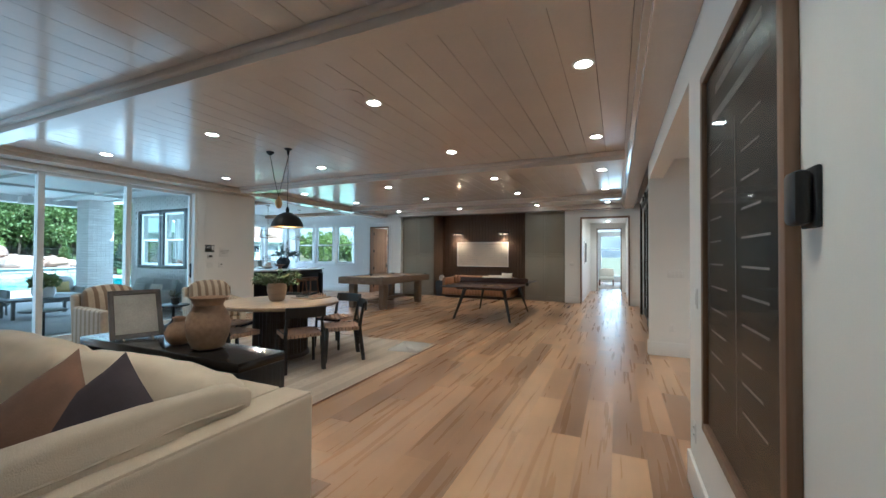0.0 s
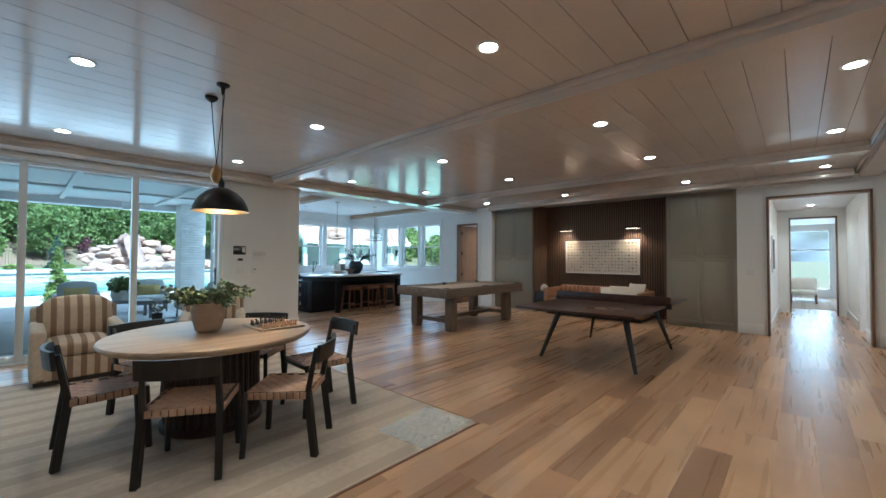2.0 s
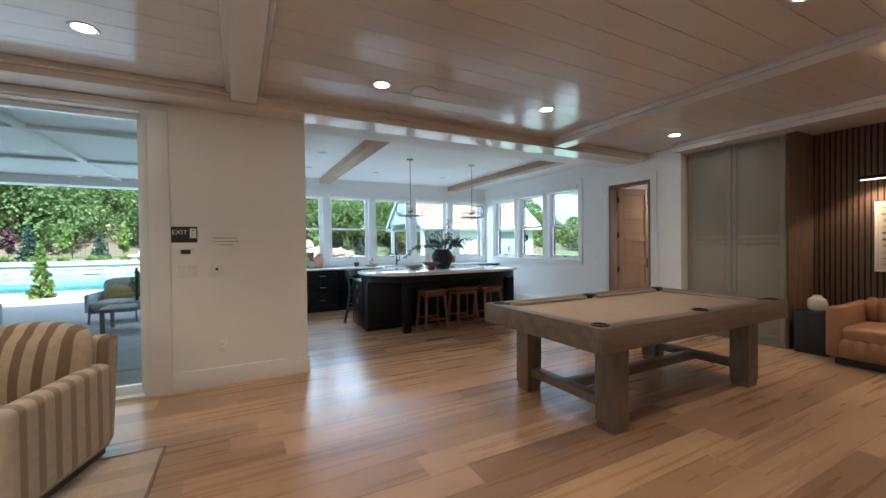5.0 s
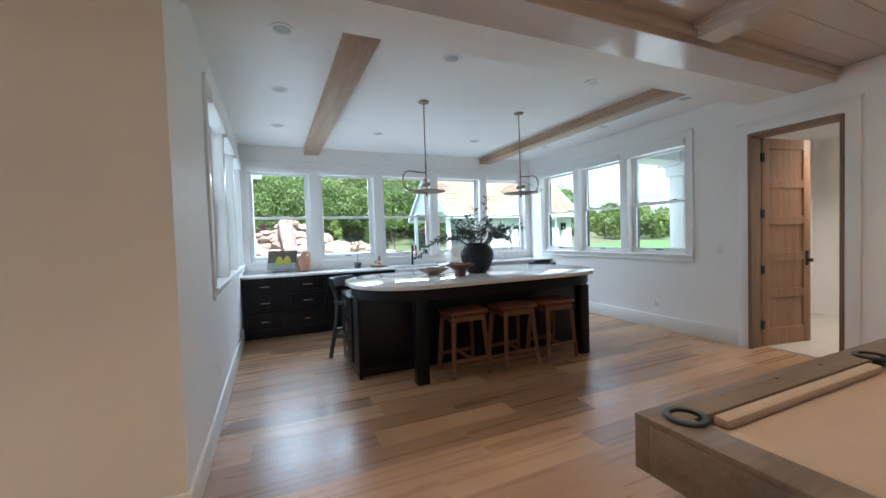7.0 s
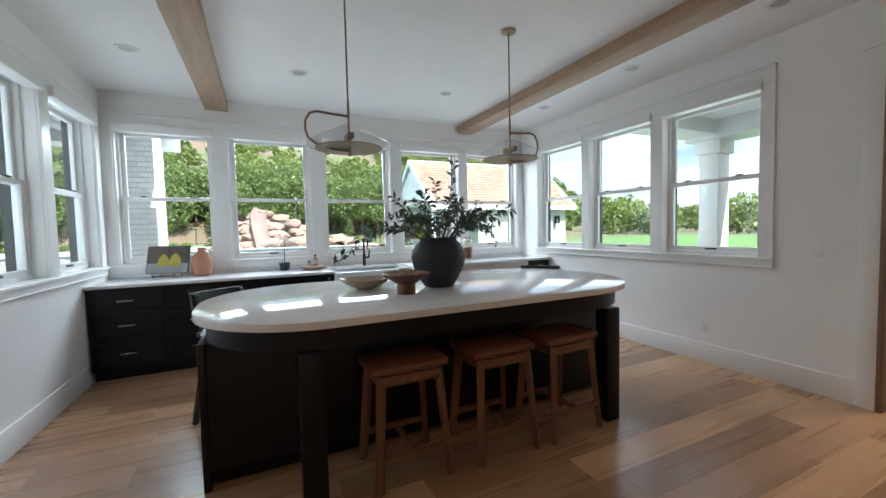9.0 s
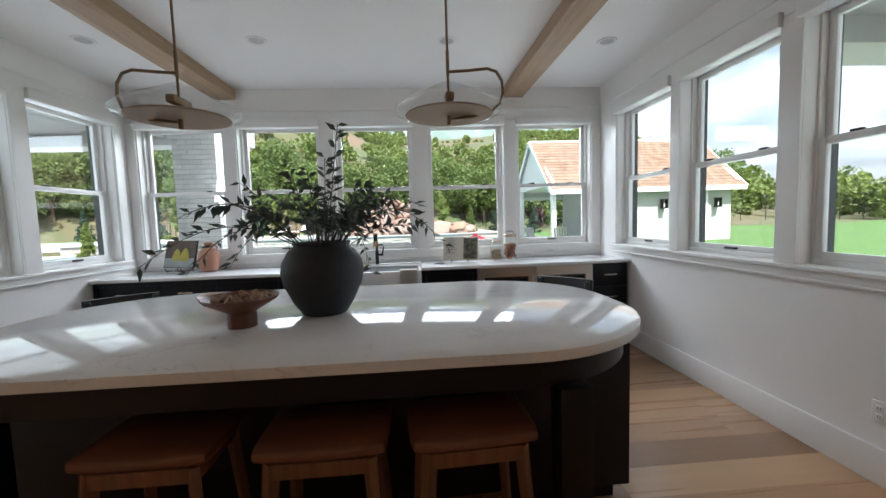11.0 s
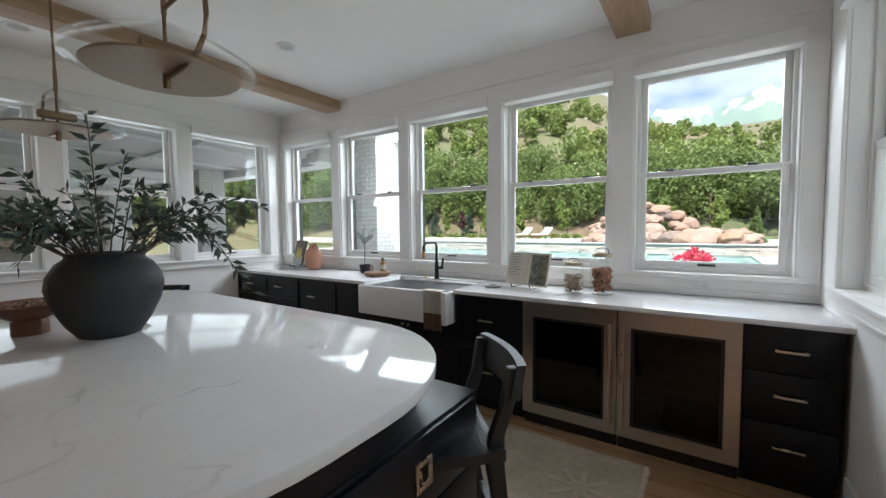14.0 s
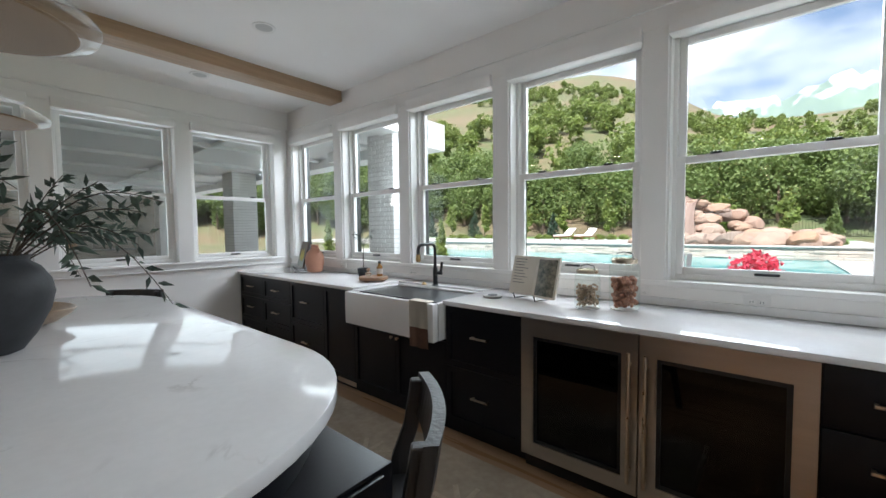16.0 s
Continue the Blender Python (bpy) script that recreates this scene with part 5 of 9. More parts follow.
def tall_cabinet(name, x0, x1, y, doors, label):
    t = thing(name, ((x0 + x1) / 2, y, 0), label, "cabinet", group="sage cabinets")
    w = (x1 - x0) / 2
    sub("carcass", t, B(((-w, 0.022, 0.0), (w, 0.80, 2.86))), M["sage"])
    for k in range(doors):
        for z0, z1 in ((0.09, 1.425), (1.432, 2.77)):
            a = -w + 2 * w * k / doors + 0.003
            b = -w + 2 * w * (k + 1) / doors - 0.003
            sub("door", t, B(((a, 0, z0), (a + 0.06, 0.022, z1)), ((b - 0.06, 0, z0), (b, 0.022, z1)), ((a + 0.06, 0, z0), (b - 0.06, 0.022, z0 + 0.06)), ((a + 0.06, 0, z1 - 0.06), (b - 0.06, 0.022, z1)), ((a + 0.059, 0.008, z0 + 0.059), (b - 0.059, 0.02, z1 - 0.059)), bev=0.0015), M["sage"])
    sub("cornice", t, B(((-w, -0.015, 2.78), (w, 0.022, 2.86)), bev=0.004), M["sage"])
    return t


tall_cabinet("tall_cabinet", -5.83, -4.592, 11.77, 2, "tall sage grey panelled cabinet beside the niche")
tall_cabinet("tall_cabinet", -1.358, -0.132, 11.80, 2, "tall sage grey panelled cabinet beside the niche")
t = thing("leather_sofa", (-2.93, 11.98, 0.0), "cognac channel-tufted leather sofa in the niche", "sofa")
sub("plinth", t, B(((-1.12, -0.44, 0), (1.12, 0.44, 0.09)), bev=0.004), M["table_base"])
sub("base", t, B(((-1.19, -0.5, 0.085), (1.19, 0.5, 0.30)), bev=0.03), M["sofa_leather"])
sub("seat_cushion", t, soft_box(bmesh.new(), (-1.05, -0.52, 0.28), (1.05, 0.28, 0.45), 0.015, 8, 0.3), M["sofa_leather"])
for s in (-1, 1):
    sub("arm", t, B(((min(s * 1.19, s * 1.04), -0.52, 0.10), (max(s * 1.19, s * 1.04), 0.5, 0.66)), bev=0.05), M["sofa_leather"])
bf = sub("backrest", t, B(((-1.05, 0.26, 0.3), (1.05, 0.5, 0.70)), bev=0.05), M["sofa_leather"])
cm = bmesh.new()
soft_box(cm, (-0.052, 0.18, 0.42), (0.052, 0.30, 0.71), 0.016, 4, 0.45)
cme = mesh_of("channel", cm, M["sofa_leather"], 60)
for k in range(20):
    o = part("channel", cme, None, bf)
    o.location = (-0.998 + 0.105 * k, 0, 0)
bmf = bmesh.new()
soft_box(bmf, (-0.052, -0.535, 0.11), (0.052, -0.495, 0.30), 0.012, 3, 0.45)
fme = mesh_of("channel", bmf, M["sofa_leather"], 60)
for k in range(20):
    o = part("channel", fme, None, t)
    o.location = (-0.998 + 0.105 * k, 0, 0)
for x, rz, rx, w, h in ((-2.35, 6, -22, 0.62, 0.34), (-2.05, -18, -18, 0.42, 0.42), (-2.62, 10, -26, 0.5, 0.3)):
    ob = part("cushion", pillow(bmesh.new(), w, h, 0.15), M["linen_white"], None, smooth=60)
    ob.matrix_world = pose(x, 12.05, 0.44 + h * 0.46, rx, 0, rz)
    tagged(ob, "ivory throw cushion on the leather sofa", "cushion", "niche cushions")
t = thing("side_table", (-4.34, 11.98, 0), "small dark side table at the end of the leather sofa", "side table")
sub("body", t, B(((-0.17, -0.2, 0), (0.17, 0.2, 0.52)), bev=0.006), M["black_wood"])
t = thing("round_vase", (-4.34, 11.95, 0.522), "round white stoneware vase on the side table", "vase")
sub("body", t, lathe(bmesh.new(), [(0.05, 0), (0.085, 0.03), (0.10, 0.09), (0.085, 0.15), (0.045, 0.18), (0.04, 0.2), (0.033, 0.198), (0.03, 0.17)], 28), M["linen_white"])
art = thing("wall_art", (-3.035, 12.52, 1.02), "framed white panel of small raised tiles in rows", "artwork")
AW, AH = 1.89, 0.865
sub("frame", art, B(((-AW / 2, -0.03, 0), (-AW / 2 + 0.025, 0.0, AH)), ((AW / 2 - 0.025, -0.03, 0), (AW / 2, 0.0, AH)), ((-AW / 2 + 0.025, -0.03, 0), (AW / 2 - 0.025, 0, 0.025)), ((-AW / 2 + 0.025, -0.03, AH - 0.025), (AW / 2 - 0.025, 0, AH)), bev=0.002), M["trim"])
sub("board", art, B(((-AW / 2 + 0.024, -0.012, 0.024), (AW / 2 - 0.024, 0, AH - 0.024))), M["linen_white"])
M["tile_bits"] = pick_material("clay_tiles", [(0.10, 0.085, 0.07), (0.30, 0.27, 0.23), (0.5, 0.45, 0.38), (0.62, 0.57, 0.5), (0.4, 0.33, 0.26)], 0.6, False)
tl = [mesh_of("tile", B(((-w / 2, -0.022, -h / 2), (w / 2, -0.011, h / 2)), bev=0.002), M["tile_bits"]) for w, h in ((0.038, 0.03), (0.045, 0.02), (0.03, 0.028))]
rng = random.Random(21)
for i in range(22):
    for j in range(10):
        o = part("tile", rng.choice(tl), None, art)
        o.location = (-0.86 + 1.72 * i / 21 + rng.uniform(-0.004, 0.004), 0, 0.085 + 0.70 * j / 9 + rng.uniform(-0.003, 0.003))
for x in (-3.86, -2.16):
    t = thing("picture_light", (x, 12.5, 2.17), "black swing-arm picture light, lit", "wall lamp", group="picture lights")
    sub("wall_plate", t, B(((-0.05, -0.015, -0.03), (0.05, 0.02, 0.03)), bev=0.004), M["black_metal"])
    sub("arm", t, bar(bmesh.new(), (0.03, 0, 0.005), (-0.06, -0.16, 0.02), 0.016, 0.016, 0.002), M["black_metal"])
    sub("shade", t, B(((-0.23, -0.185, -0.015), (0.14, -0.135, 0.03)), bev=0.006), M["black_metal"])
    sub("lamp_strip", t, B(((-0.20, -0.175, -0.021), (0.11, -0.145, -0.016))), glow("picture_lamp_strip", (1.0, 0.66, 0.34), 1.6), "glowing lamp strip")
    d = bpy.data.lights.new("picture_lamp", "SPOT")
    d.energy, d.color, d.spot_size, d.spot_blend, d.shadow_soft_size = 7.0, (1.0, 0.62, 0.33), radians(130), 0.7, 0.04
    new("picture_lamp", d).matrix_world = look((x - 0.045, 12.33, 2.14), (x - 0.045, 12.45, 1.4))

# -- wall fittings by the patio door
def plate(name, x, y, z, w, h, mat, label, cat, normal, depth=0.01):
    """A small flat fitting on a wall; normal is the way it faces: '+x', '-x', '+y' or '-y'."""
    t = thing(name, (x, y, z), label, cat, rz={"-y": 0, "+x": 90, "+y": 180, "-x": -90}[normal])
    sub("plate", t, B(((-w / 2, -depth, -h / 2), (w / 2, 0, h / 2)), bev=min(0.004, depth * 0.4)), mat)
    return t


def writing(parent, body, size, at, mat, rz=0.0):
    c = bpy.data.curves.new("lettering", "FONT")
    c.body, c.size, c.extrude, c.align_x, c.align_y = body, size, 0.0006, "CENTER", "CENTER"
    o = bpy.data.objects.new("lettering", c)
    scene.collection.objects.link(o)
    o.data.materials.append(mat)
    o.parent = parent
    o.matrix_local = pose(*at, 90, 0, 0)
    return o


M["white_ink"] = material("white_ink", (0.8, 0.8, 0.8), 0.6, var=0.02, bump=0)
M["grey_ink"] = material("grey_ink", (0.16, 0.15, 0.14), 0.7, var=0.02, bump=0)
t = plate("exit_sign", -6.75, 5.035, 1.535, 0.215, 0.155, M["black_plastic"], "small black exit sign with white lettering", "sign", "+x", 0.006)
writing(t, "EXIT", 0.062, (-0.038, -0.0066, 0.02), M["white_ink"])
sub("pictogram", t, B(((0.045, -0.0075, -0.035), (0.098, -0.0062, 0.06))), M["white_ink"])
sub("figure_mark", t, bar(bar(B(((0.066, -0.0085, 0.035), (0.078, -0.0072, 0.047))), (0.074, -0.008, 0.03), (0.066, -0.008, 0.0), 0.012, 0.0012), (0.066, -0.008, 0.0), (0.082, -0.008, -0.026), 0.008, 0.0012), M["black_plastic"])
t = plate("thermostat", -6.75, 5.045, 1.365, 0.125, 0.075, M["white_plastic"], "white thermostat with a dark screen", "thermostat", "+x", 0.022)
sub("screen", t, B(((-0.04, -0.024, -0.02), (0.04, -0.0215, 0.022))), M["black_plastic"])
t = plate("wall_notice", -6.75, 5.385, 1.455, 0.25, 0.20, M["white_plastic"], "small white printed notice taped to the wall", "notice", "+x", 0.002)
for k, row in enumerate(("PLEASE WEAR SHOES", "OUTSIDE AND REMOVE", "WHEN INSIDE")):
    writing(t, row, 0.0215, (0, -0.0026, 0.045 - 0.034 * k), M["grey_ink"])
t = plate("light_switch", -6.75, 5.055, 1.175, 0.16, 0.115, M["white_plastic"], "white triple rocker switch plate", "switch", "+x", 0.006)
for k in (-0.046, 0, 0.046):
    sub("rocker", t, B(((k - 0.017, -0.0095, -0.034), (k + 0.017, -0.0055, 0.034)), bev=0.001), M["white_plastic"])
t = plate("light_switch", -6.75, 5.305, 1.175, 0.115, 0.115, M["white_plastic"], "white switch plate with a small keyed knob", "switch", "+x", 0.006)
sub("key_knob", t, rod(bmesh.new(), (-0.0, -0.006, 0.012), (-0.0, -0.016, 0.012), 0.014), M["black_plastic"])


def outlet(x, y, z, normal, label="white duplex wall outlet", horizontal=False):
    w, h = (0.115, 0.073) if horizontal else (0.073, 0.115)
    t = plate("wall_outlet", x, y, z, w, h, M["white_plastic"], label, "outlet", normal, 0.005)
    for k in (-0.022, 0.022):
        a = (k, 0) if horizontal else (0, k)
        s = sub("socket", t, B(((a[0] - 0.016, -0.0075, a[1] - 0.014), (a[0] + 0.016, -0.0045, a[1] + 0.014)), bev=0.001), M["white_plastic"])
        for dx in (-0.006, 0.006):
            part("slot", B(((a[0] + dx - 0.0012, -0.0082, a[1] - 0.005), (a[0] + dx + 0.0012, -0.0072, a[1] + 0.005))), M["black_plastic"], s)
    return t


outlet(-6.75, 5.345, 0.40, "+x")
outlet(-8.36, 11.63, 0.37, "-y")
outlet(-8.05, 6.17, 0.40, "+y")
outlet(2.02, 5.80, 0.40, "-y")
outlet(1.74, 2.2, 0.37, "-x")


def rocker_switch(x, y, z, normal, gangs=1):
    t = plate("light_switch", x, y, z, 0.073 + 0.046 * (gangs - 1), 0.115, M["white_plastic"], "white rocker switch plate", "switch", normal, 0.006)
    for k in range(gangs):
        c = 0.046 * (k - (gangs - 1) / 2)
        sub("rocker", t, B(((c - 0.017, -0.0095, -0.034), (c + 0.017, -0.0055, 0.034)), bev=0.001), M["white_plastic"])


rocker_switch(-7.5, 11.63, 1.15, "-y")
rocker_switch(0.07, 11.71, 1.17, "-y", 2)
rocker_switch(1.78, 11.71, 1.13, "-y")
rocker_switch(2.07, 5.80, 1.17, "-y", 4)
rocker_switch(1.74, 2.13, 1.17, "-x", 1)
# floor boxes, speakers in the ceiling
for x, y in ((-4.45, 8.88), (-1.37, 8.93)):
    ob = part("floor_box", lathe(bmesh.new(), [(0.062, 0.0005), (0.06, 0.004), (0.002, 0.0045)], 28), M["brass"], None)
    ob.location = (x, y, 0)
    tagged(ob, "round brass floor outlet cover", "outlet", "floor boxes")
for x, y in ((-0.95, 2.35), (-5.63, 7.12), (-5.61, 10.5), (-0.86, 7.12), (-5.6, 2.0)):
    ob = part("ceiling_speaker", lathe(bmesh.new(), [(0.125, -0.0005), (0.122, -0.005), (0.002, -0.006)], 36), M["ceil_main"], None)
    ob.location = (x, y, CZ)
    tagged(ob, "round ceiling speaker grille painted greige", "speaker", "ceiling speakers")

# -- rules board on the near wall, thermostat, painting in the alcove
t = thing("rules_board", (1.74, 1.255, 0.54), "tall framed chalkboard with white lettered rules", "board", rz=-90)
sub("frame", t, B(((-0.545, -0.035, 0), (-0.50, 0, 1.79)), ((0.50, -0.035, 0), (0.545, 0, 1.79)), ((-0.50, -0.035, 0), (0.50, 0, 0.045)), ((-0.50, -0.035, 1.745), (0.50, 0, 1.79)), bev=0.004), M["jamb"], "oak frame")
sub("board", t, B(((-0.501, -0.012, 0.044), (0.501, 0, 1.746))), M["black_plastic"])
M["chalk"] = material("chalk_lettering", (0.42, 0.41, 0.39), 0.8, var=0.1, bump=0)
rng = random.Random(4)
for z, h, w in ((1.62, 0.07, 0.62), (1.50, 0.07, 0.76)):
    sub("title_bar", t, B(((-w / 2, -0.0135, z), (w / 2, -0.0118, z + h * 0.55))), M["chalk"])
sub("divider", t, B(((-0.002, -0.0135, 0.2), (0.002, -0.0118, 1.42))), M["chalk"])
for col in (-0.26, 0.24):
    for k in range(11):
        z = 1.36 - 0.105 * k
        w = rng.uniform(0.18, 0.30)
        sub("text_bar", t, B(((col - 0.16, -0.0135, z), (col - 0.16 + w, -0.0118, z + 0.008))), M["chalk"])
M["board_glass"] = glass_pane("board_glass", (0.95, 0.95, 0.94))
M["board_glass"].node_tree.nodes["Map Range"].inputs["To Max"].default_value = 0.14
gp = sub("pane", t, B(((-0.5, -0.024, 0.045), (0.5, -0.021, 1.745))), M["board_glass"], smooth=None)
t = thing("room_sensor", (1.74, 0.64, 1.555), "small black and grey room controller", "controller", rz=-90)
sub("body", t, B(((-0.035, -0.05, -0.065), (0.035, -0.012, 0.065)), bev=0.014), M["black_plastic"])
sub("base", t, B(((-0.042, -0.012, -0.072), (0.042, 0, 0.072)), bev=0.004), M["charcoal"])
t = thing("painting", (2.94, 5.80, 0.83), "abstract landscape painting in muted mauve and sand", "painting")
sub("frame", t, B(((-0.55, -0.04, 0), (-0.535, 0, 1.38)), ((0.535, -0.04, 0), (0.55, 0, 1.38)), ((-0.535, -0.04, 0), (0.535, 0, 0.015)), ((-0.535, -0.04, 1.365), (0.535, 0, 1.38))), M["table_base"])
cv = bmesh.new()
box(cv, (-0.534, -0.03, 0.016), (0.534, 0, 1.364))
M["canvas"] = material("abstract_canvas", (0.46, 0.37, 0.34), 0.8, scale=1.3, fine=7, stretch=(0.6, 1, 2.2), second=(0.16, 0.11, 0.11), bump=0.1)
sub("canvas", t, cv, M["canvas"])
# -- chair in the far sunroom and rug beneath
t = thing("lounge_chair", (0.85, 19.6, 0.0), "pale cane lounge chair in the far room", "chair")
for sx in (-0.3, 0.3):
    for sy in (-0.3, 0.3):
        sub("leg", t, bar(bmesh.new(), (sx, sy, 0.0), (sx * 0.95, sy * 0.95, 0.40 if sy < 0 else 0.62), 0.035, 0.035, 0.004), M["teak"])
sub("seat", t, soft_box(bmesh.new(), (-0.32, -0.34, 0.28), (0.32, 0.28, 0.42), 0.02, 5, 0.3), M["linen_white"])
sub("back", t, soft_box(bmesh.new(), (-0.32, 0.2, 0.40), (0.32, 0.34, 0.80), 0.02, 5, 0.3), M["linen_white"])
tagged(part("sunroom_rug", B(((-0.4, 17.6, 0.0), (2.4, 20.8, 0.012)), bev=0.004), M["rug"]), "pale patterned rug in the far room", "rug")
# -- picture in the hall
t = thing("hall_picture", (0.33, 13.2, 1.15), "white framed picture on the hall wall", "picture", rz=90)
sub("frame", t, B(((-0.4, -0.03, 0), (0.4, 0, 0.75)), bev=0.004), M["trim"])
sub("print", t, B(((-0.34, -0.034, 0.06), (0.34, -0.029, 0.69))), M["charcoal"])

# ---- kitchen ----
CF = -10.63   # cabinet fronts


def pull(parent, y, z, length=0.13):
    """A bar handle on a cabinet front that faces +x."""
    bm = B(((0.022, y - length / 2, z - 0.006), (0.032, y + length / 2, z + 0.006)), ((0.0, y - length / 2 + 0.004, z - 0.005), (0.024, y - length / 2 + 0.016, z + 0.005)), ((0.0, y + length / 2 - 0.016, z - 0.005), (0.024, y + length / 2 - 0.004, z + 0.005)), bev=0.002)
    return part("handle", bm, M["nickel"], parent, "champagne metal bar handle")


def base_unit(y0, y1, fronts, label, knob=None):
    """A cabinet whose fronts are rows of (bottom, top, columns)."""
    t = thing("base_cabinet", (CF, (y0 + y1) / 2, 0), label, "cabinet", group="black base cabinets")
    w = (y1 - y0) / 2
    sub("carcass", t, B(((-0.65, -w, 0.10), (-0.021, w, 0.888))), M["black_cab"])
    sub("toe_kick", t, B(((-0.60, -w, 0.0), (-0.07, w, 0.10))), M["black_cab"])
    for z0, z1, cols, shaker in fronts:
        for c in range(cols):
            a, b = -w + 2 * w * c / cols + 0.002, -w + 2 * w * (c + 1) / cols - 0.002
            if shaker:
                bm = B(((-0.02, a, z0), (0, b, z1)))
                face = max(bm.faces, key=lambda q: q.calc_center_median().x)
                bmesh.ops.inset_region(bm, faces=[face], thickness=0.055)
                bmesh.ops.inset_region(bm, faces=[face], thickness=0.003, depth=-0.012)
            else:
                bm = B(((-0.02, a, z0), (0, b, z1)), bev=0.0015)
            d = sub("drawer" if knob is None else "door", t, bm, M["black_cab"])
            if knob is None:
                pull(d, (a + b) / 2, (z0 + z1) / 2 + (0.0 if z1 - z0 < 0.25 else 0.02))
            else:
                ky = b - 0.03 if c == 0 else a + 0.03
                part("knob", rod(bmesh.new(), (0, ky, z1 - 0.05), (0.022, ky, z1 - 0.05), 0.006, 0.012, 14), M["nickel"], d, "small metal knob")
    return t


three = [(0.105, 0.37, 1, True), (0.375, 0.64, 1, True), (0.645, 0.885, 1, True)]
base_unit(6.19, 6.765, three, "black framed cabinet with three drawers and metal pulls")
base_unit(6.765, 7.35, three, "black framed cabinet with three drawers and metal pulls")
base_unit(7.35, 7.95, [(0.105, 0.48, 1, True), (0.485, 0.885, 1, True)], "black framed cabinet with two deep drawers")
base_unit(7.95, 8.40, [(0.105, 0.885, 1, True)], "black framed cabinet with a single door", knob=1)
base_unit(9.40, 9.97, [(0.105, 0.48, 1, True), (0.485, 0.885, 1, True)], "black cabinet with two deep drawers")
base_unit(11.215, 11.60, [(0.105, 0.37, 1, False), (0.375, 0.64, 1, False), (0.645, 0.885, 1, False)], "narrow black cabinet with three drawers")
sb = base_unit(8.40, 9.40, [(0.105, 0.63, 2, True)], "black sink cabinet with two doors", knob=1)
tagged(part("toe_vent", B(((-10.70, 8.05, 0.02), (-10.695, 8.32, 0.08)), bev=0.002), M["nickel"]), "metal floor register in the toe kick", "vent")

# worktop in two runs either side of the apron sink
wt = thing("worktop", (CF, 6.17, 0.89), "white quartz worktop along the window wall", "worktop")
sub("slab", wt, B(((-0.67, 0.0, 0), (0.025, 2.255, 0.03)), ((-0.67, 3.225, 0), (0.025, 5.46, 0.03)), ((-0.67, 2.255, 0), (-0.50, 3.225, 0.03)), bev=0.003), M["quartz"])
sub("upstand", wt, B(((-0.67, 0.0, 0.03), (-0.652, 5.46, 0.075)), bev=0.002), M["quartz"])

sk = thing("apron_sink", (CF, 8.91, 0.0), "white fireclay apron-front sink", "sink")
sub("basin", sk, B(((0.06, -0.478, 0.645), (0.115, 0.478, 0.905)), ((-0.49, -0.478, 0.645), (-0.46, 0.478, 0.905)), ((-0.46, -0.478, 0.645), (0.06, -0.448, 0.905)), ((-0.46, 0.448, 0.645), (0.06, 0.478, 0.905)), ((-0.46, -0.448, 0.645), (0.06, 0.448, 0.68)), bev=0.012), M["white_ceramic"])
sub("drain", sk, lathe(bmesh.new(), [(0.04, 0.681), (0.038, 0.685), (0.002, 0.683)], 20, (-0.2, 0, 0)), M["nickel"])
fc = thing("faucet", (-11.10, 8.90, 0.92), "matte black bridge-arm kitchen faucet", "faucet")
sub("body", fc, lathe(bmesh.new(), [(0.026, 0), (0.026, 0.008), (0.02, 0.012), (0.02, 0.15), (0.015, 0.16)], 20), M["black_metal"])
sub("spout", fc, tube(bmesh.new(), [(0, 0, 0.15), (0, 0, 0.30), (0.004, 0, 0.325), (0.02, 0, 0.345), (0.045, 0, 0.352), (0.16, 0, 0.352), (0.185, 0, 0.345), (0.2, 0, 0.325), (0.205, 0, 0.30), (0.205, 0, 0.265)], 0.0125, 12), M["black_metal"])
sub("nozzle", fc, lathe(bmesh.new(), [(0.017, 0.215), (0.019, 0.23), (0.016, 0.275)], 16, (0.205, 0, 0)), M["brass"], "brass spray nozzle")
sub("lever", fc, bar(rod(bmesh.new(), (0, 0.0, 0.11), (0, 0.07, 0.11), 0.014), (0, 0.06, 0.11), (0.0, 0.075, 0.2), 0.012, 0.012, 0.002), M["black_metal"])
t = thing("soap_button", (-11.09, 8.78, 0.92), "small brass disposal button", "button")
sub("button", t, lathe(bmesh.new(), [(0.022, 0), (0.022, 0.008), (0.014, 0.012), (0.014, 0.02), (0.002, 0.022)], 20), M["brass"])

# towel over the sink front
tw = thing("tea_towel", (-10.50, 9.26, 0.0), "folded tea towel with a brown border over the sink", "towel")
for nm, z0, z1, mat, lab in (("cloth", 0.735, 0.912, M["linen_white"], ""), ("border", 0.60, 0.735, M["linen_brown"], "brown woven border")):
    bm = bmesh.new()
    n = 12
    g = []
    for i in range(n + 1):
        y = -0.085 + 0.17 * i / n
        col = []
        for j in range(5):
            z = z0 + (z1 - z0) * j / 4
            flare = 1 + 0.12 * (0.92 - z)
            col.append(bm.verts.new((-0.012 + 0.010 * math.sin(i * 1.1) * (0.93 - z) * 2.2 + 0.004, y * flare + 0.02 * (0.92 - z), z)))
        g.append(col)
    for i in range(n):
        for j in range(4):
            bm.faces.new((g[i][j], g[i + 1][j], g[i + 1][j + 1], g[i][j + 1]))
    bmesh.ops.solidify(bm, geom=bm.faces[:], thickness=0.008)
    sub(nm, tw, bm, mat, lab, smooth=60)
sub("fold", tw, B(((-0.075, -0.085, 0.908), (-0.004, 0.085, 0.918)), bev=0.004), M["linen_white"])


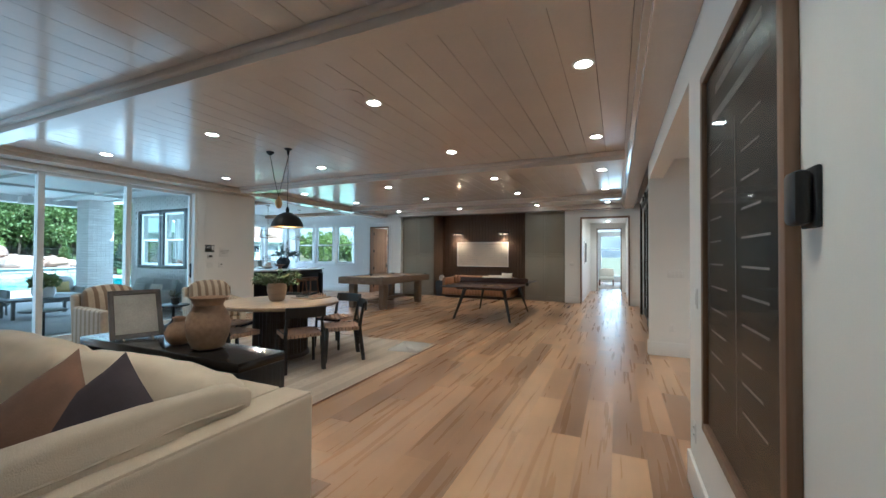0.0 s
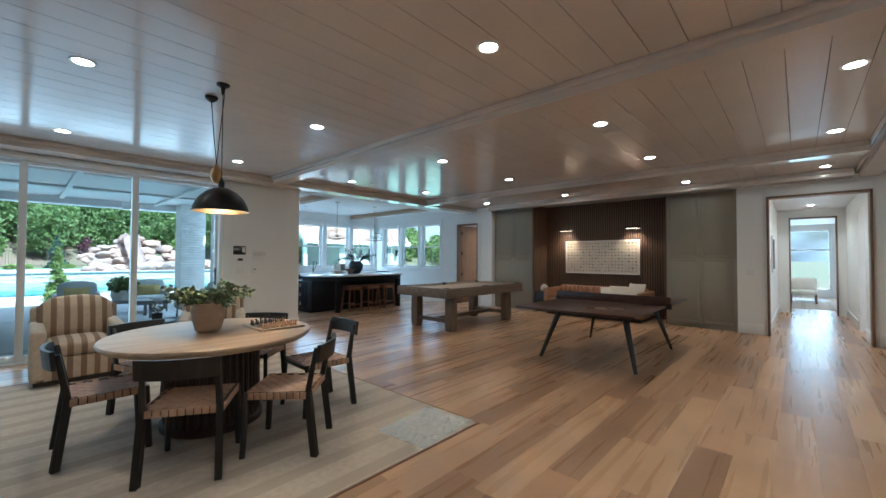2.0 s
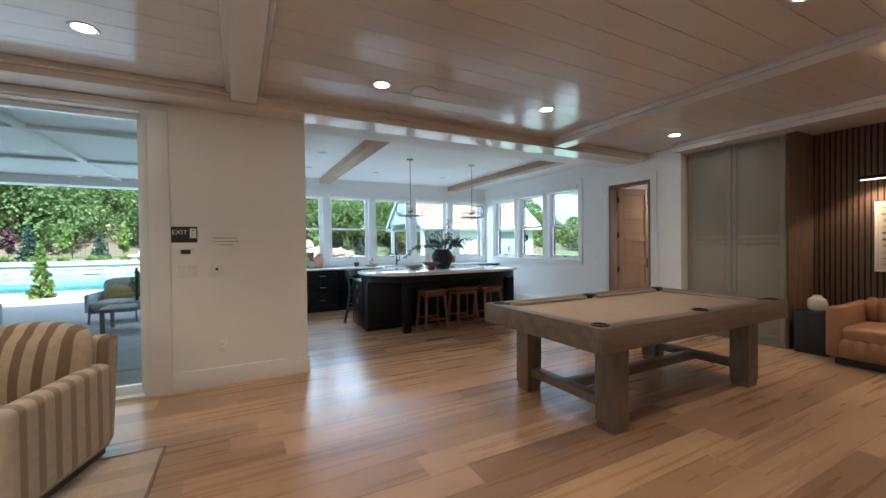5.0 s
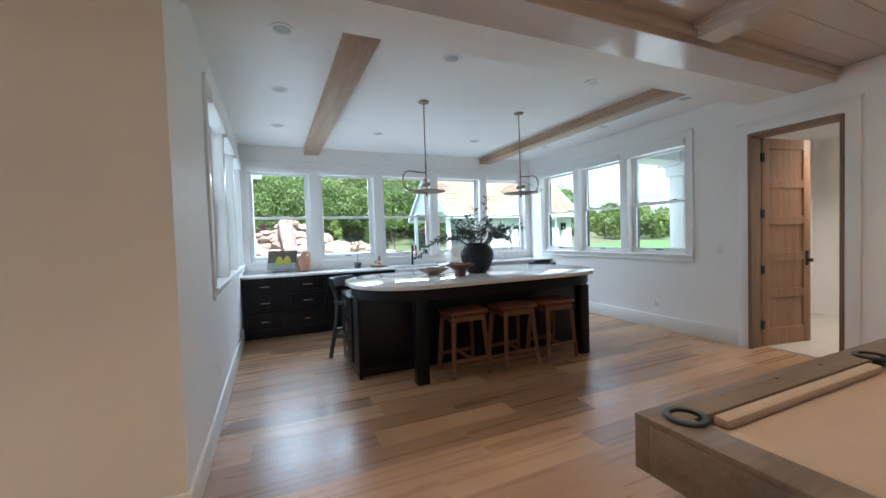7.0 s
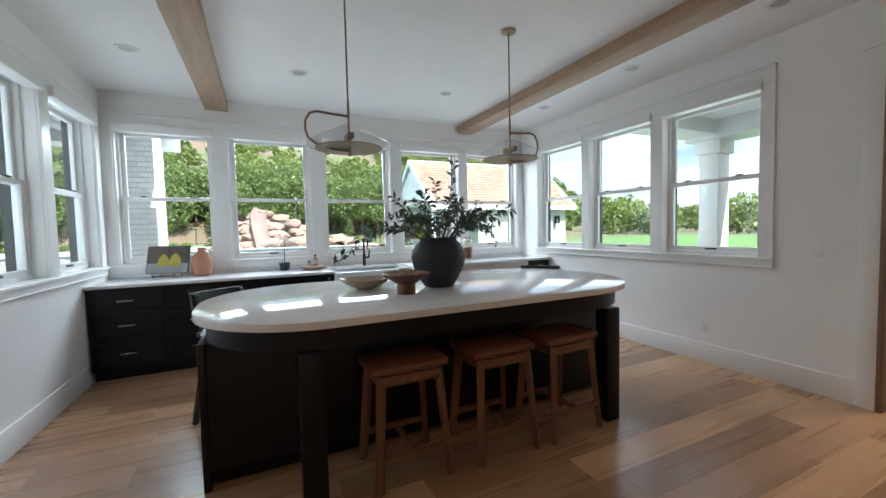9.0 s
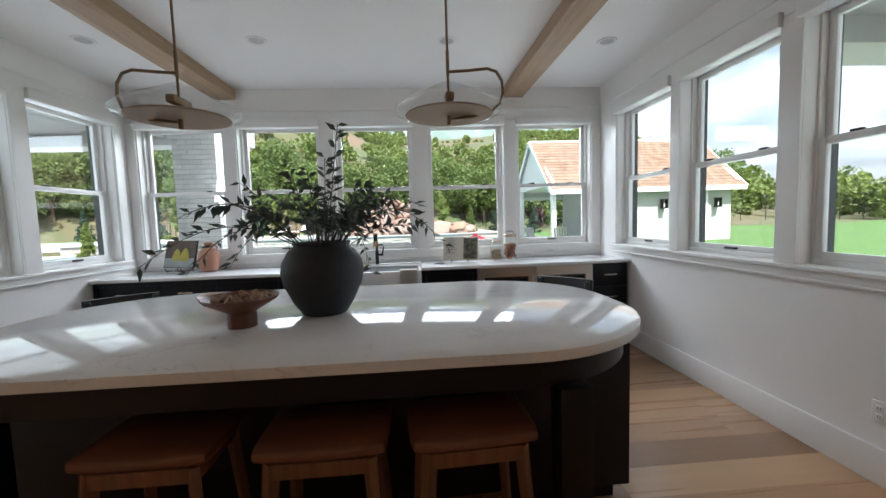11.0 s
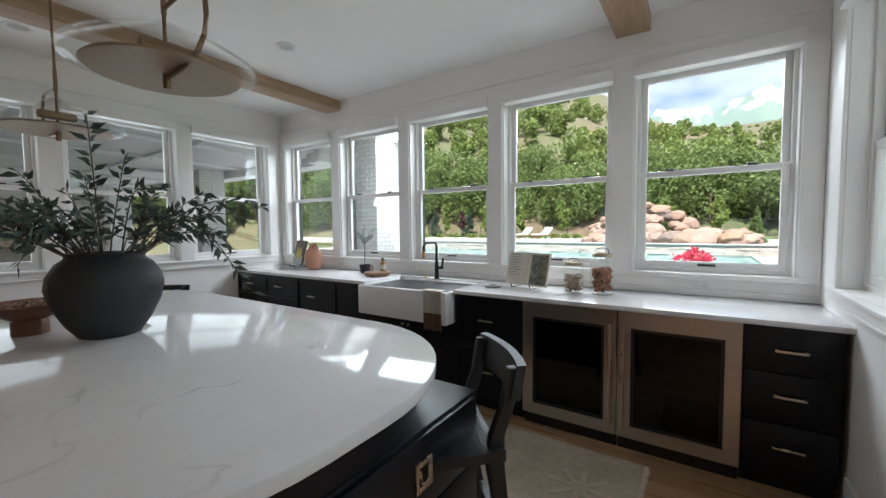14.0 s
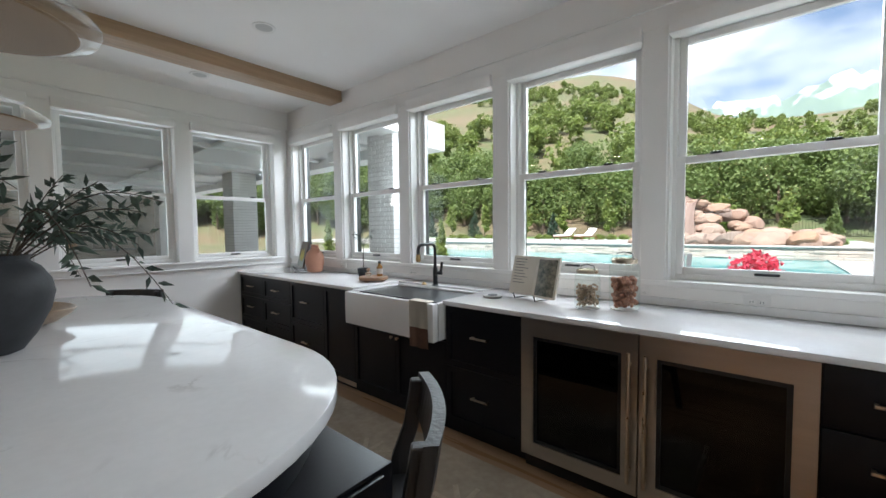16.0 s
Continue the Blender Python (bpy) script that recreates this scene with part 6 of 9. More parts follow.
def wine_cooler(y0, y1, hinge):
    t = thing("wine_cooler", (CF, (y0 + y1) / 2, 0), "stainless wine cooler with a dark glass door", "wine cooler", group="wine coolers")
    w = (y1 - y0) / 2
    sub("case", t, B(((-0.64, -w + 0.003, 0.09), (-0.03, w - 0.003, 0.885))), M["black_plastic"])
    sub("grille", t, B(((-0.06, -w + 0.003, 0.0), (-0.04, w - 0.003, 0.088))), M["black_plastic"])
    s = 0.075
    bm = bmesh.new()
    rings = [[bm.verts.new((x, y, z)) for y, z in q] for x in (-0.028, 0.012) for q in (((-w + 0.002, 0.095), (w - 0.002, 0.095), (w - 0.002, 0.885), (-w + 0.002, 0.885)), ((-w + s, 0.095 + s), (w - s, 0.095 + s), (w - s, 0.86 - s), (-w + s, 0.86 - s)))]
    for p_, q_ in ((0, 1), (2, 3), (0, 2), (1, 3)):
        for e_ in range(4):
            bm.faces.new((rings[p_][e_], rings[p_][(e_ + 1) % 4], rings[q_][(e_ + 1) % 4], rings[q_][e_]))
    d = sub("door", t, bm, M["steel"], "brushed steel door frame")
    part("gasket", B(((-0.02, -w + s - 0.001, 0.094 + s), (0.004, -w + s + 0.018, 0.786)), ((-0.02, w - s - 0.018, 0.094 + s), (0.004, w - s + 0.001, 0.786)), ((-0.02, -w + s + 0.018, 0.094 + s), (0.004, w - s - 0.018, 0.115 + s)), ((-0.02, -w + s + 0.018, 0.765), (0.004, w - s - 0.018, 0.786))), M["black_plastic"], d)
    part("pane", B(((-0.008, -w + s + 0.01, 0.11 + s), (-0.003, w - s - 0.01, 0.775))), M["glass_dark"], d, smooth=None)
    hy = (w - 0.035) * hinge
    part("handle", rod(B(((0.012, hy - 0.006, 0.22), (0.05, hy + 0.006, 0.235)), ((0.012, hy - 0.006, 0.735), (0.05, hy + 0.006, 0.75))), (0.052, hy, 0.17), (0.052, hy, 0.80), 0.0095), M["nickel"], d, "tubular steel handle")
    for z in (0.28, 0.42, 0.56, 0.68):
        r = sub("wine_rack", t, B(((-0.5, -w + 0.05, z), (-0.06, w - 0.05, z + 0.008)), ((-0.065, -w + 0.05, z - 0.012), (-0.05, w - 0.05, z + 0.025))), M["teak"])
    return t


wine_cooler(9.972, 10.592, 1)
wine_cooler(10.595, 11.213, -1)


# -- things on the worktop
WT = 0.9215
t = thing("pear_picture", (-11.10, 6.72, WT), "small still life of two pears on a black stand", "picture", rz=68)
bm = bmesh.new()
box(bm, (-0.155, -0.006, 0.03), (0.155, 0.008, 0.235), 0.002, 1)
for v in bm.verts:
    v.co.y += 0.25 * v.co.z
cn = sub("canvas", t, bm, material("dark_ochre_canvas", (0.13, 0.09, 0.055), 0.6, scale=9, second=(0.05, 0.035, 0.028)))
bm = bmesh.new()
box(bm, (-0.15, -0.0075, 0.035), (0.15, -0.0055, 0.105), 0.0, 1)
for v in bm.verts:
    v.co.y += 0.25 * v.co.z
part("tablecloth_band", bm, material("painted_pale_cloth", (0.30, 0.33, 0.32), 0.7, scale=14), cn)
for px, sc in ((-0.03, 1.0), (0.055, 1.08)):
    bm = lathe(bmesh.new(), [(0.002, -0.035), (0.03, -0.03), (0.043, 0.0), (0.032, 0.03), (0.017, 0.05), (0.004, 0.06)], 20)
    for v in bm.verts:
        v.co = Vector((px + v.co.x * sc, v.co.y * 0.05 - 0.009, 0.115 + v.co.z * sc))
        v.co.y += 0.25 * v.co.z
    part("painted_pear", bm, material("pear_yellow", (0.42, 0.34, 0.04), 0.6, scale=20), cn)
sub("stand", t, tube(tube(tube(bmesh.new(), [(-0.08, -0.04, 0.03), (-0.08, -0.03, 0.004), (-0.08, 0.06, 0.004), (-0.05, 0.065, 0.18)], 0.004, 6), [(0.08, -0.04, 0.03), (0.08, -0.03, 0.004), (0.08, 0.06, 0.004), (0.05, 0.065, 0.18)], 0.004, 6), [(-0.08, -0.028, 0.012), (0.08, -0.028, 0.012)], 0.004, 6), M["black_metal"])
t.scale = (1.45, 1.45, 1.45)
t = thing("terracotta_jug", (-11.10, 7.06, WT), "pale terracotta jug with a small loop handle", "jug")
sub("body", t, lathe(bmesh.new(), [(0.05, 0), (0.065, 0.008), (0.082, 0.07), (0.085, 0.12), (0.07, 0.165), (0.035, 0.195), (0.03, 0.22), (0.037, 0.232), (0.03, 0.23), (0.022, 0.2)], 32), M["terra"])
sub("handle", t, tube(bmesh.new(), [(0, 0.03, 0.215), (0, 0.055, 0.215), (0, 0.07, 0.195), (0, 0.068, 0.165)], 0.008, 8), M["terra"])
t.scale = (1.25, 1.25, 1.35)
t = thing("little_tree", (-11.12, 7.92, WT), "small leafless olive tree in a black pot", "plant")
sub("pot", t, lathe(bmesh.new(), [(0.042, 0), (0.05, 0.005), (0.062, 0.085), (0.066, 0.09), (0.058, 0.09), (0.052, 0.075), (0.002, 0.072)], 24), M["charcoal"])
tr = sub("trunk", t, tube(bmesh.new(), [(0, 0, 0.07), (0.006, 0.004, 0.19), (-0.004, 0.0, 0.31), (0.004, 0.003, 0.40)], [0.005, 0.0045, 0.004, 0.003], 6), M["stem"])
rng = random.Random(31)
for k in range(14):
    a = rng.uniform(0, 6.28)
    z = rng.uniform(0.29, 0.40)
    r = rng.uniform(0.05, 0.13)
    tip = (r * math.cos(a), r * math.sin(a), z + rng.uniform(0.05, 0.17))
    bm = bmesh.new()
    pts = leafy_sprig(bm, (0, 0, z), tip, 0.01, 10, 0.02, rng, 0.4)
    tube(bm, pts, 0.0012, 4)
    part("twig", bm, M["leaf_dark"], tr, smooth=None)
t = thing("wood_riser", (-10.98, 8.24, WT), "round wooden riser board on the worktop", "board")
sub("disc", t, lathe(bmesh.new(), [(0.125, 0.012), (0.135, 0.018), (0.135, 0.038), (0.128, 0.044)], 36), M["door_oak"])
for k in range(3):
    sub("foot", t, lathe(bmesh.new(), [(0.02, 0), (0.02, 0.013)], 14, (0.085 * math.cos(k * 2.1), 0.085 * math.sin(k * 2.1), 0)), M["door_oak"])
t = thing("soap_bottle", (-11.03, 8.27, WT + 0.0445), "amber soap bottle with a dark cap", "bottle")
sub("bottle", t, lathe(bmesh.new(), [(0.026, 0), (0.028, 0.006), (0.028, 0.085), (0.012, 0.105), (0.012, 0.118)], 24), material("amber_liquid", (0.40, 0.20, 0.05), 0.15, var=0.05, bump=0))
sub("cap", t, lathe(bmesh.new(), [(0.014, 0.117), (0.014, 0.135), (0.006, 0.14)], 18), M["black_plastic"])
sub("bottle_label", t, lathe(bmesh.new(), [(0.0285, 0.02), (0.0285, 0.07)], 24, cap=False), M["linen_white"])
t = thing("dish_brush", (-10.96, 8.19, WT + 0.0445), "round wooden dish brush with pale bristles", "brush")
sub("bristles", t, lathe(bmesh.new(), [(0.03, 0), (0.026, 0.02)], 20), M["linen_white"])
sub("knob", t, lathe(bmesh.new(), [(0.03, 0.02), (0.03, 0.03), (0.012, 0.036), (0.014, 0.05), (0.02, 0.06), (0.012, 0.072), (0.002, 0.074)], 20), M["table_oak"])
t = thing("stone_coaster", (-10.90, 9.60, WT), "round grey stone coaster", "coaster")
sub("disc", t, lathe(bmesh.new(), [(0.06, 0), (0.066, 0.004), (0.066, 0.012), (0.062, 0.016)], 30), material("grey_stone", (0.28, 0.27, 0.255), 0.6, var=0.2, scale=20))
sub("grip", t, lathe(bmesh.new(), [(0.035, 0.016), (0.03, 0.02), (0.002, 0.021)], 20), M["charcoal"])

bk = thing("cookbook", (-10.98, 9.84, WT), "open cookbook propped on a black stand", "book", rz=74)
for s in (-1, 1):
    bm = bmesh.new()
    n = 8
    g = []
    for i in range(n + 1):
        u = i / n
        g.append([bm.verts.new((s * 0.155 * u, 0.012 - 0.02 * math.sin(u * 2.6) + 0.25 * z + d, 0.02 + z)) for z in (0, 0.235) for d in (0, 0.014)])
    for i in range(n):
        for a, b in ((0, 2), (1, 3), (0, 1), (2, 3)):
            bm.faces.new((g[i][a], g[i + 1][a], g[i + 1][b], g[i][b]))
    bm.faces.new((g[n][0], g[n][1], g[n][3], g[n][2]))
    bm.faces.new((g[0][0], g[0][1], g[0][3], g[0][2]))
    pg = sub("page_block", bk, bm, M["linen_white"])
    if s < 0:
        rng = random.Random(9)
        for k in range(9):
            z = 0.215 - 0.018 * k
            part("text_bar", B(((-0.13, 0.0035 + 0.25 * z - 0.012, 0.02 + z), (-0.13 + rng.uniform(0.06, 0.1), 0.0045 + 0.25 * z - 0.012, 0.024 + z))), M["grey_ink"], pg)
    else:
        bm = bmesh.new()
        for i in range(6):
            u0, u1 = 0.16 + 0.13 * i, 0.16 + 0.13 * (i + 1)
            f = lambda u, z: bm.verts.new((0.155 * u, 0.0108 - 0.02 * math.sin(u * 2.6) + 0.25 * z, 0.02 + z))
            bm.faces.new((f(u0, 0.012), f(u1, 0.012), f(u1, 0.223), f(u0, 0.223)))
        part("photo_page", bm, material("food_photo", (0.30, 0.26, 0.20), 0.4, scale=26, fine=60, second=(0.02, 0.035, 0.02), bump=0), pg, "dark printed photograph")
sub("stand", bk, tube(tube(bmesh.new(), [(-0.07, -0.055, 0.035), (-0.07, -0.045, 0.004), (-0.07, 0.07, 0.004), (-0.05, 0.075, 0.16)], 0.004, 6), [(0.07, -0.055, 0.035), (0.07, -0.045, 0.004), (0.07, 0.07, 0.004), (0.05, 0.075, 0.16)], 0.004, 6), M["black_metal"])

bk.scale = (1.3, 1.1, 1.1)


def storage_jar(x, y, r, h, mat, n, size, seed, label):
    t = thing("storage_jar", (x, y, WT), label, "jar", group="glass jars")
    g = sub("glass", t, lathe(bmesh.new(), [(r * 0.9, 0), (r, 0.008), (r, h * 0.80), (r * 0.82, h * 0.86), (r * 0.8, h * 0.88)], 32, cap=False), M["glass"], "clear glass")
    g.visible_shadow = False
    sub("base", t, lathe(bmesh.new(), [(r * 0.9, 0.0), (r * 0.9, 0.005)], 28), M["white_ceramic"])
    lid = sub("lid", t, lathe(bmesh.new(), [(r * 0.84, h * 0.86), (r * 0.86, h * 0.93), (r * 0.8, h * 0.95), (r * 0.2, h * 0.955)], 28), M["nickel"], "metal lid")
    part("wire_handle", tube(bmesh.new(), [(0, -r * 0.55, h * 0.95), (0, -r * 0.5, h * 1.04), (0, 0, h * 1.07), (0, r * 0.5, h * 1.04), (0, r * 0.55, h * 0.95)], 0.0035, 6), M["black_metal"], lid)
    rng = random.Random(seed)
    bm = bmesh.new()
    for k in range(n):
        a, q = rng.uniform(0, 6.283), math.sqrt(rng.random()) * (r - size - 0.002)
        z = size + 0.006 + rng.random() * h * 0.5
        m = Matrix.Translation((q * math.cos(a), q * math.sin(a), z)) @ Euler((rng.random() * 3, rng.random() * 3, 0)).to_matrix().to_4x4() @ Matrix.Diagonal((1, rng.uniform(0.6, 1), rng.uniform(0.4, 1), 1))
        bmesh.ops.create_icosphere(bm, subdivisions=1, radius=size, matrix=m)
    f = sub("contents", t, bm, mat, smooth=60)
    f["kind"] = "stuff"
    return t


storage_jar(-10.93, 10.24, 0.072, 0.24, material("hazelnuts", (0.45, 0.33, 0.23), 0.6, var=0.35, scale=40), 240, 0.010, 3, "glass jar of pale nuts with a metal lid")
storage_jar(-11.02, 10.42, 0.082, 0.31, material("dried_fruit", (0.42, 0.20, 0.13), 0.6, var=0.4, scale=30), 120, 0.02, 4, "glass jar of dried fruit rings with a metal lid")
outlet(-11.3, 11.01, 0.985, "+x", "white horizontal outlet above the worktop", True)
outlet(-11.3, 7.33, 0.99, "+x", "white horizontal outlet above the worktop", True)
outlet(-11.3, 10.44, 0.985, "+x", "white horizontal outlet above the worktop", True)
outlet(-11.3, 8.45, 0.985, "+x", "white horizontal outlet above the worktop", True)

# -- island
IX0, IX1, IY0, IY1, IR = -9.42, -7.895, 7.31, 10.38, 0.67


def rounded(x0, x1, y0, y1, r, n=14):
    pts = []
    for cx, cy, a0 in ((x1 - r, y1 - r, 0), (x0 + r, y1 - r, 90), (x0 + r, y0 + r, 180), (x1 - r, y0 + r, 270)):
        for k in range(n + 1):
            a = radians(a0 + 90 * k / n)
            pts.append((cx + r * math.cos(a), cy + r * math.sin(a)))
    return pts


def prism(bm, pts, z0, z1, bev=0.0):
    """An upright slab over a plan, with softened rims."""
    n = len(pts)
    cx, cy = sum(p[0] for p in pts) / n, sum(p[1] for p in pts) / n
    lev = [(z0, bev), (z0 + bev * 0.4, bev * 0.2), (z0 + bev, 0), (z1 - bev, 0), (z1 - bev * 0.4, bev * 0.2), (z1, bev)] if bev else [(z0, 0), (z1, 0)]
    rings = []
    for z, inset in lev:
        ring = []
        for x, y in pts:
            d = Vector((x - cx, y - cy))
            d = d * (1 - inset / max(d.length, 1e-6))
            ring.append(bm.verts.new((cx + d.x, cy + d.y, z)))
        rings.append(ring)
    for a, b in zip(rings, rings[1:]):
        for k in range(n):
            bm.faces.new((a[k], a[(k + 1) % n], b[(k + 1) % n], b[k]))
    bm.faces.new(rings[0][::-1])
    bm.faces.new(rings[-1])
    return bm


il = thing("kitchen_island", (0, 0, 0), "black kitchen island with a rounded white quartz top", "kitchen island")
M["quartz_top"] = M["quartz"].copy()
n_, l_ = M["quartz_top"].node_tree.nodes, M["quartz_top"].node_tree.links
vn = n_.new("ShaderNodeTexNoise")
vn.inputs["Scale"].default_value, vn.inputs["Detail"].default_value, vn.inputs["Distortion"].default_value = 1.7, 8.0, 1.4
vr = n_.new("ShaderNodeValToRGB")
e = vr.color_ramp.elements
e[0].position, e[1].position = 0.488, 0.512
e[0].color, e[1].color = (0, 0, 0, 1), (0, 0, 0, 1)
mid = e.new(0.5)
mid.color = (1, 1, 1, 1)
vm = n_.new("ShaderNodeTexNoise")
vm.inputs["Scale"].default_value = 3.5
vk = n_.new("ShaderNodeMapRange")
vk.inputs["From Min"].default_value, vk.inputs["From Max"].default_value, vk.inputs["To Max"].default_value = 0.52, 0.68, 0.5
vmul = n_.new("ShaderNodeMath")
vmul.operation = "MULTIPLY"
tcq = n_.new("ShaderNodeTexCoord")
l_.new(tcq.outputs["Object"], vn.inputs["Vector"])
l_.new(tcq.outputs["Object"], vm.inputs["Vector"])
l_.new(vn.outputs["Fac"], vr.inputs["Fac"])
l_.new(vm.outputs["Fac"], vk.inputs["Value"])
l_.new(vr.outputs["Color"], vmul.inputs[0])
l_.new(vk.outputs["Result"], vmul.inputs[1])
bq = n_["Principled BSDF"]
old = bq.inputs["Base Color"].links[0].from_socket
mq = n_.new("ShaderNodeMixRGB")
mq.inputs["Color2"].default_value = (0.36, 0.34, 0.32, 1)
l_.new(vmul.outputs[0], mq.inputs["Fac"])
l_.new(old, mq.inputs["Color1"])
l_.new(mq.outputs[0], bq.inputs["Base Color"])
sub("countertop", il, prism(bmesh.new(), rounded(IX0, IX1, IY0, IY1, IR), 0.915, 0.955, 0.004), M["quartz_top"], "white quartz top with faint grey veins", smooth=40)
sub("apron", il, prism(bmesh.new(), rounded(IX0 + 0.06, IX1 - 0.06, IY0 + 0.06, IY1 - 0.06, IR - 0.04), 0.80, 0.914, 0.0), M["black_cab"])
body = sub("body", il, B(((-9.30, 7.38, 0.10), (-8.37, 10.325, 0.80)), ((-9.24, 7.40, 0.0), (-8.43, 10.275, 0.10)), bev=0.003), M["black_cab"])
sub("end_panel", il, B(((-9.32, 7.345, 0.0), (-8.36, 7.38, 0.80)), bev=0.003), M["black_cab"])
for y in (7.87, 9.88):
    sub("leg", il, B(((-8.035, y - 0.06, 0.0), (-7.93, y + 0.06, 0.80)), bev=0.004), M["black_cab"])
for k, (z0, z1) in enumerate(((0.56, 0.79), (0.33, 0.555), (0.10, 0.325))):
    d = sub("drawer", il, B(((-9.26, 10.325, z0), (-8.62, 10.343, z1)), bev=0.002), M["black_cab"])
    zc = (z0 + z1) / 2
    f = part("flush_pull", B(((-8.98, 10.343, zc - 0.045), (-8.965, 10.349, zc + 0.045)), ((-8.915, 10.343, zc - 0.045), (-8.90, 10.349, zc + 0.045)), ((-8.965, 10.343, zc - 0.045), (-8.915, 10.349, zc - 0.03)), ((-8.965, 10.343, zc + 0.03), (-8.915, 10.349, zc + 0.045)), bev=0.001), M["nickel"], d, "flush champagne campaign pull")
    part("pull_ring", tube(bmesh.new(), [(-8.962, 10.349, zc + 0.02), (-8.958, 10.352, zc - 0.018), (-8.94, 10.353, zc - 0.024), (-8.922, 10.352, zc - 0.018), (-8.918, 10.349, zc + 0.02)], 0.004, 6), M["nickel"], d)
for k, (z0, z1) in enumerate(((0.56, 0.79), (0.33, 0.555), (0.10, 0.325))):
    d = sub("drawer", il, B(((-9.20, 7.327, z0), (-8.62, 7.345, z1)), bev=0.002), M["black_cab"])
    zc = (z0 + z1) / 2
    part("flush_pull", B(((-8.95, 7.32, zc - 0.045), (-8.87, 7.327, zc + 0.045)), bev=0.001), M["nickel"], d, "flush champagne campaign pull")

# -- stools with saddle seats
def bar_stool():
    t = thing("bar_stool", (0, 0, 0), "teak counter stool with a saddle-brown leather seat", "stool", group="stools at the island")
    for sx in (-1, 1):
        for sy in (-1, 1):
            sub("leg", t, bar(bmesh.new(), (sx * 0.185, sy * 0.205, 0), (sx * 0.135, sy * 0.165, 0.60), 0.03, 0.034, 0.004, 0.036, 0.04), M["teak"])
        sub("foot_rail", t, bar(bmesh.new(), (sx * 0.172, -0.19, 0.17), (sx * 0.172, 0.19, 0.17), 0.03, 0.022, 0.003), M["teak"])
        sub("side_apron", t, B(((sx * 0.145 - 0.011, -0.165, 0.55), (sx * 0.145 + 0.011, 0.165, 0.605)), bev=0.003), M["teak"])
    sub("cross_rail", t, bar(bmesh.new(), (-0.17, 0, 0.175), (0.17, 0, 0.175), 0.022, 0.03, 0.003), M["teak"])
    for sy in (-1, 1):
        sub("end_apron", t, B(((-0.135, sy * 0.175 - 0.011, 0.55), (0.135, sy * 0.175 + 0.011, 0.605)), bev=0.003), M["teak"])
    bm = bmesh.new()
    soft_box(bm, (-0.165, -0.225, 0.605), (0.165, 0.225, 0.66), 0.008, 6, 0.4)
    for v in bm.verts:
        v.co.z += 0.10 * v.co.y * v.co.y * 4 * 0.25
    sub("seat", t, bm, M["saddle"], "saddle-brown leather pad", smooth=60)
    return t


bs = bar_stool()
bs.matrix_world = pose(-8.105, 8.385, 0)
copy_thing(bs, pose(-8.085, 8.98, 0))
copy_thing(bs, pose(-8.085, 9.51, 0, 0, 0, 3))


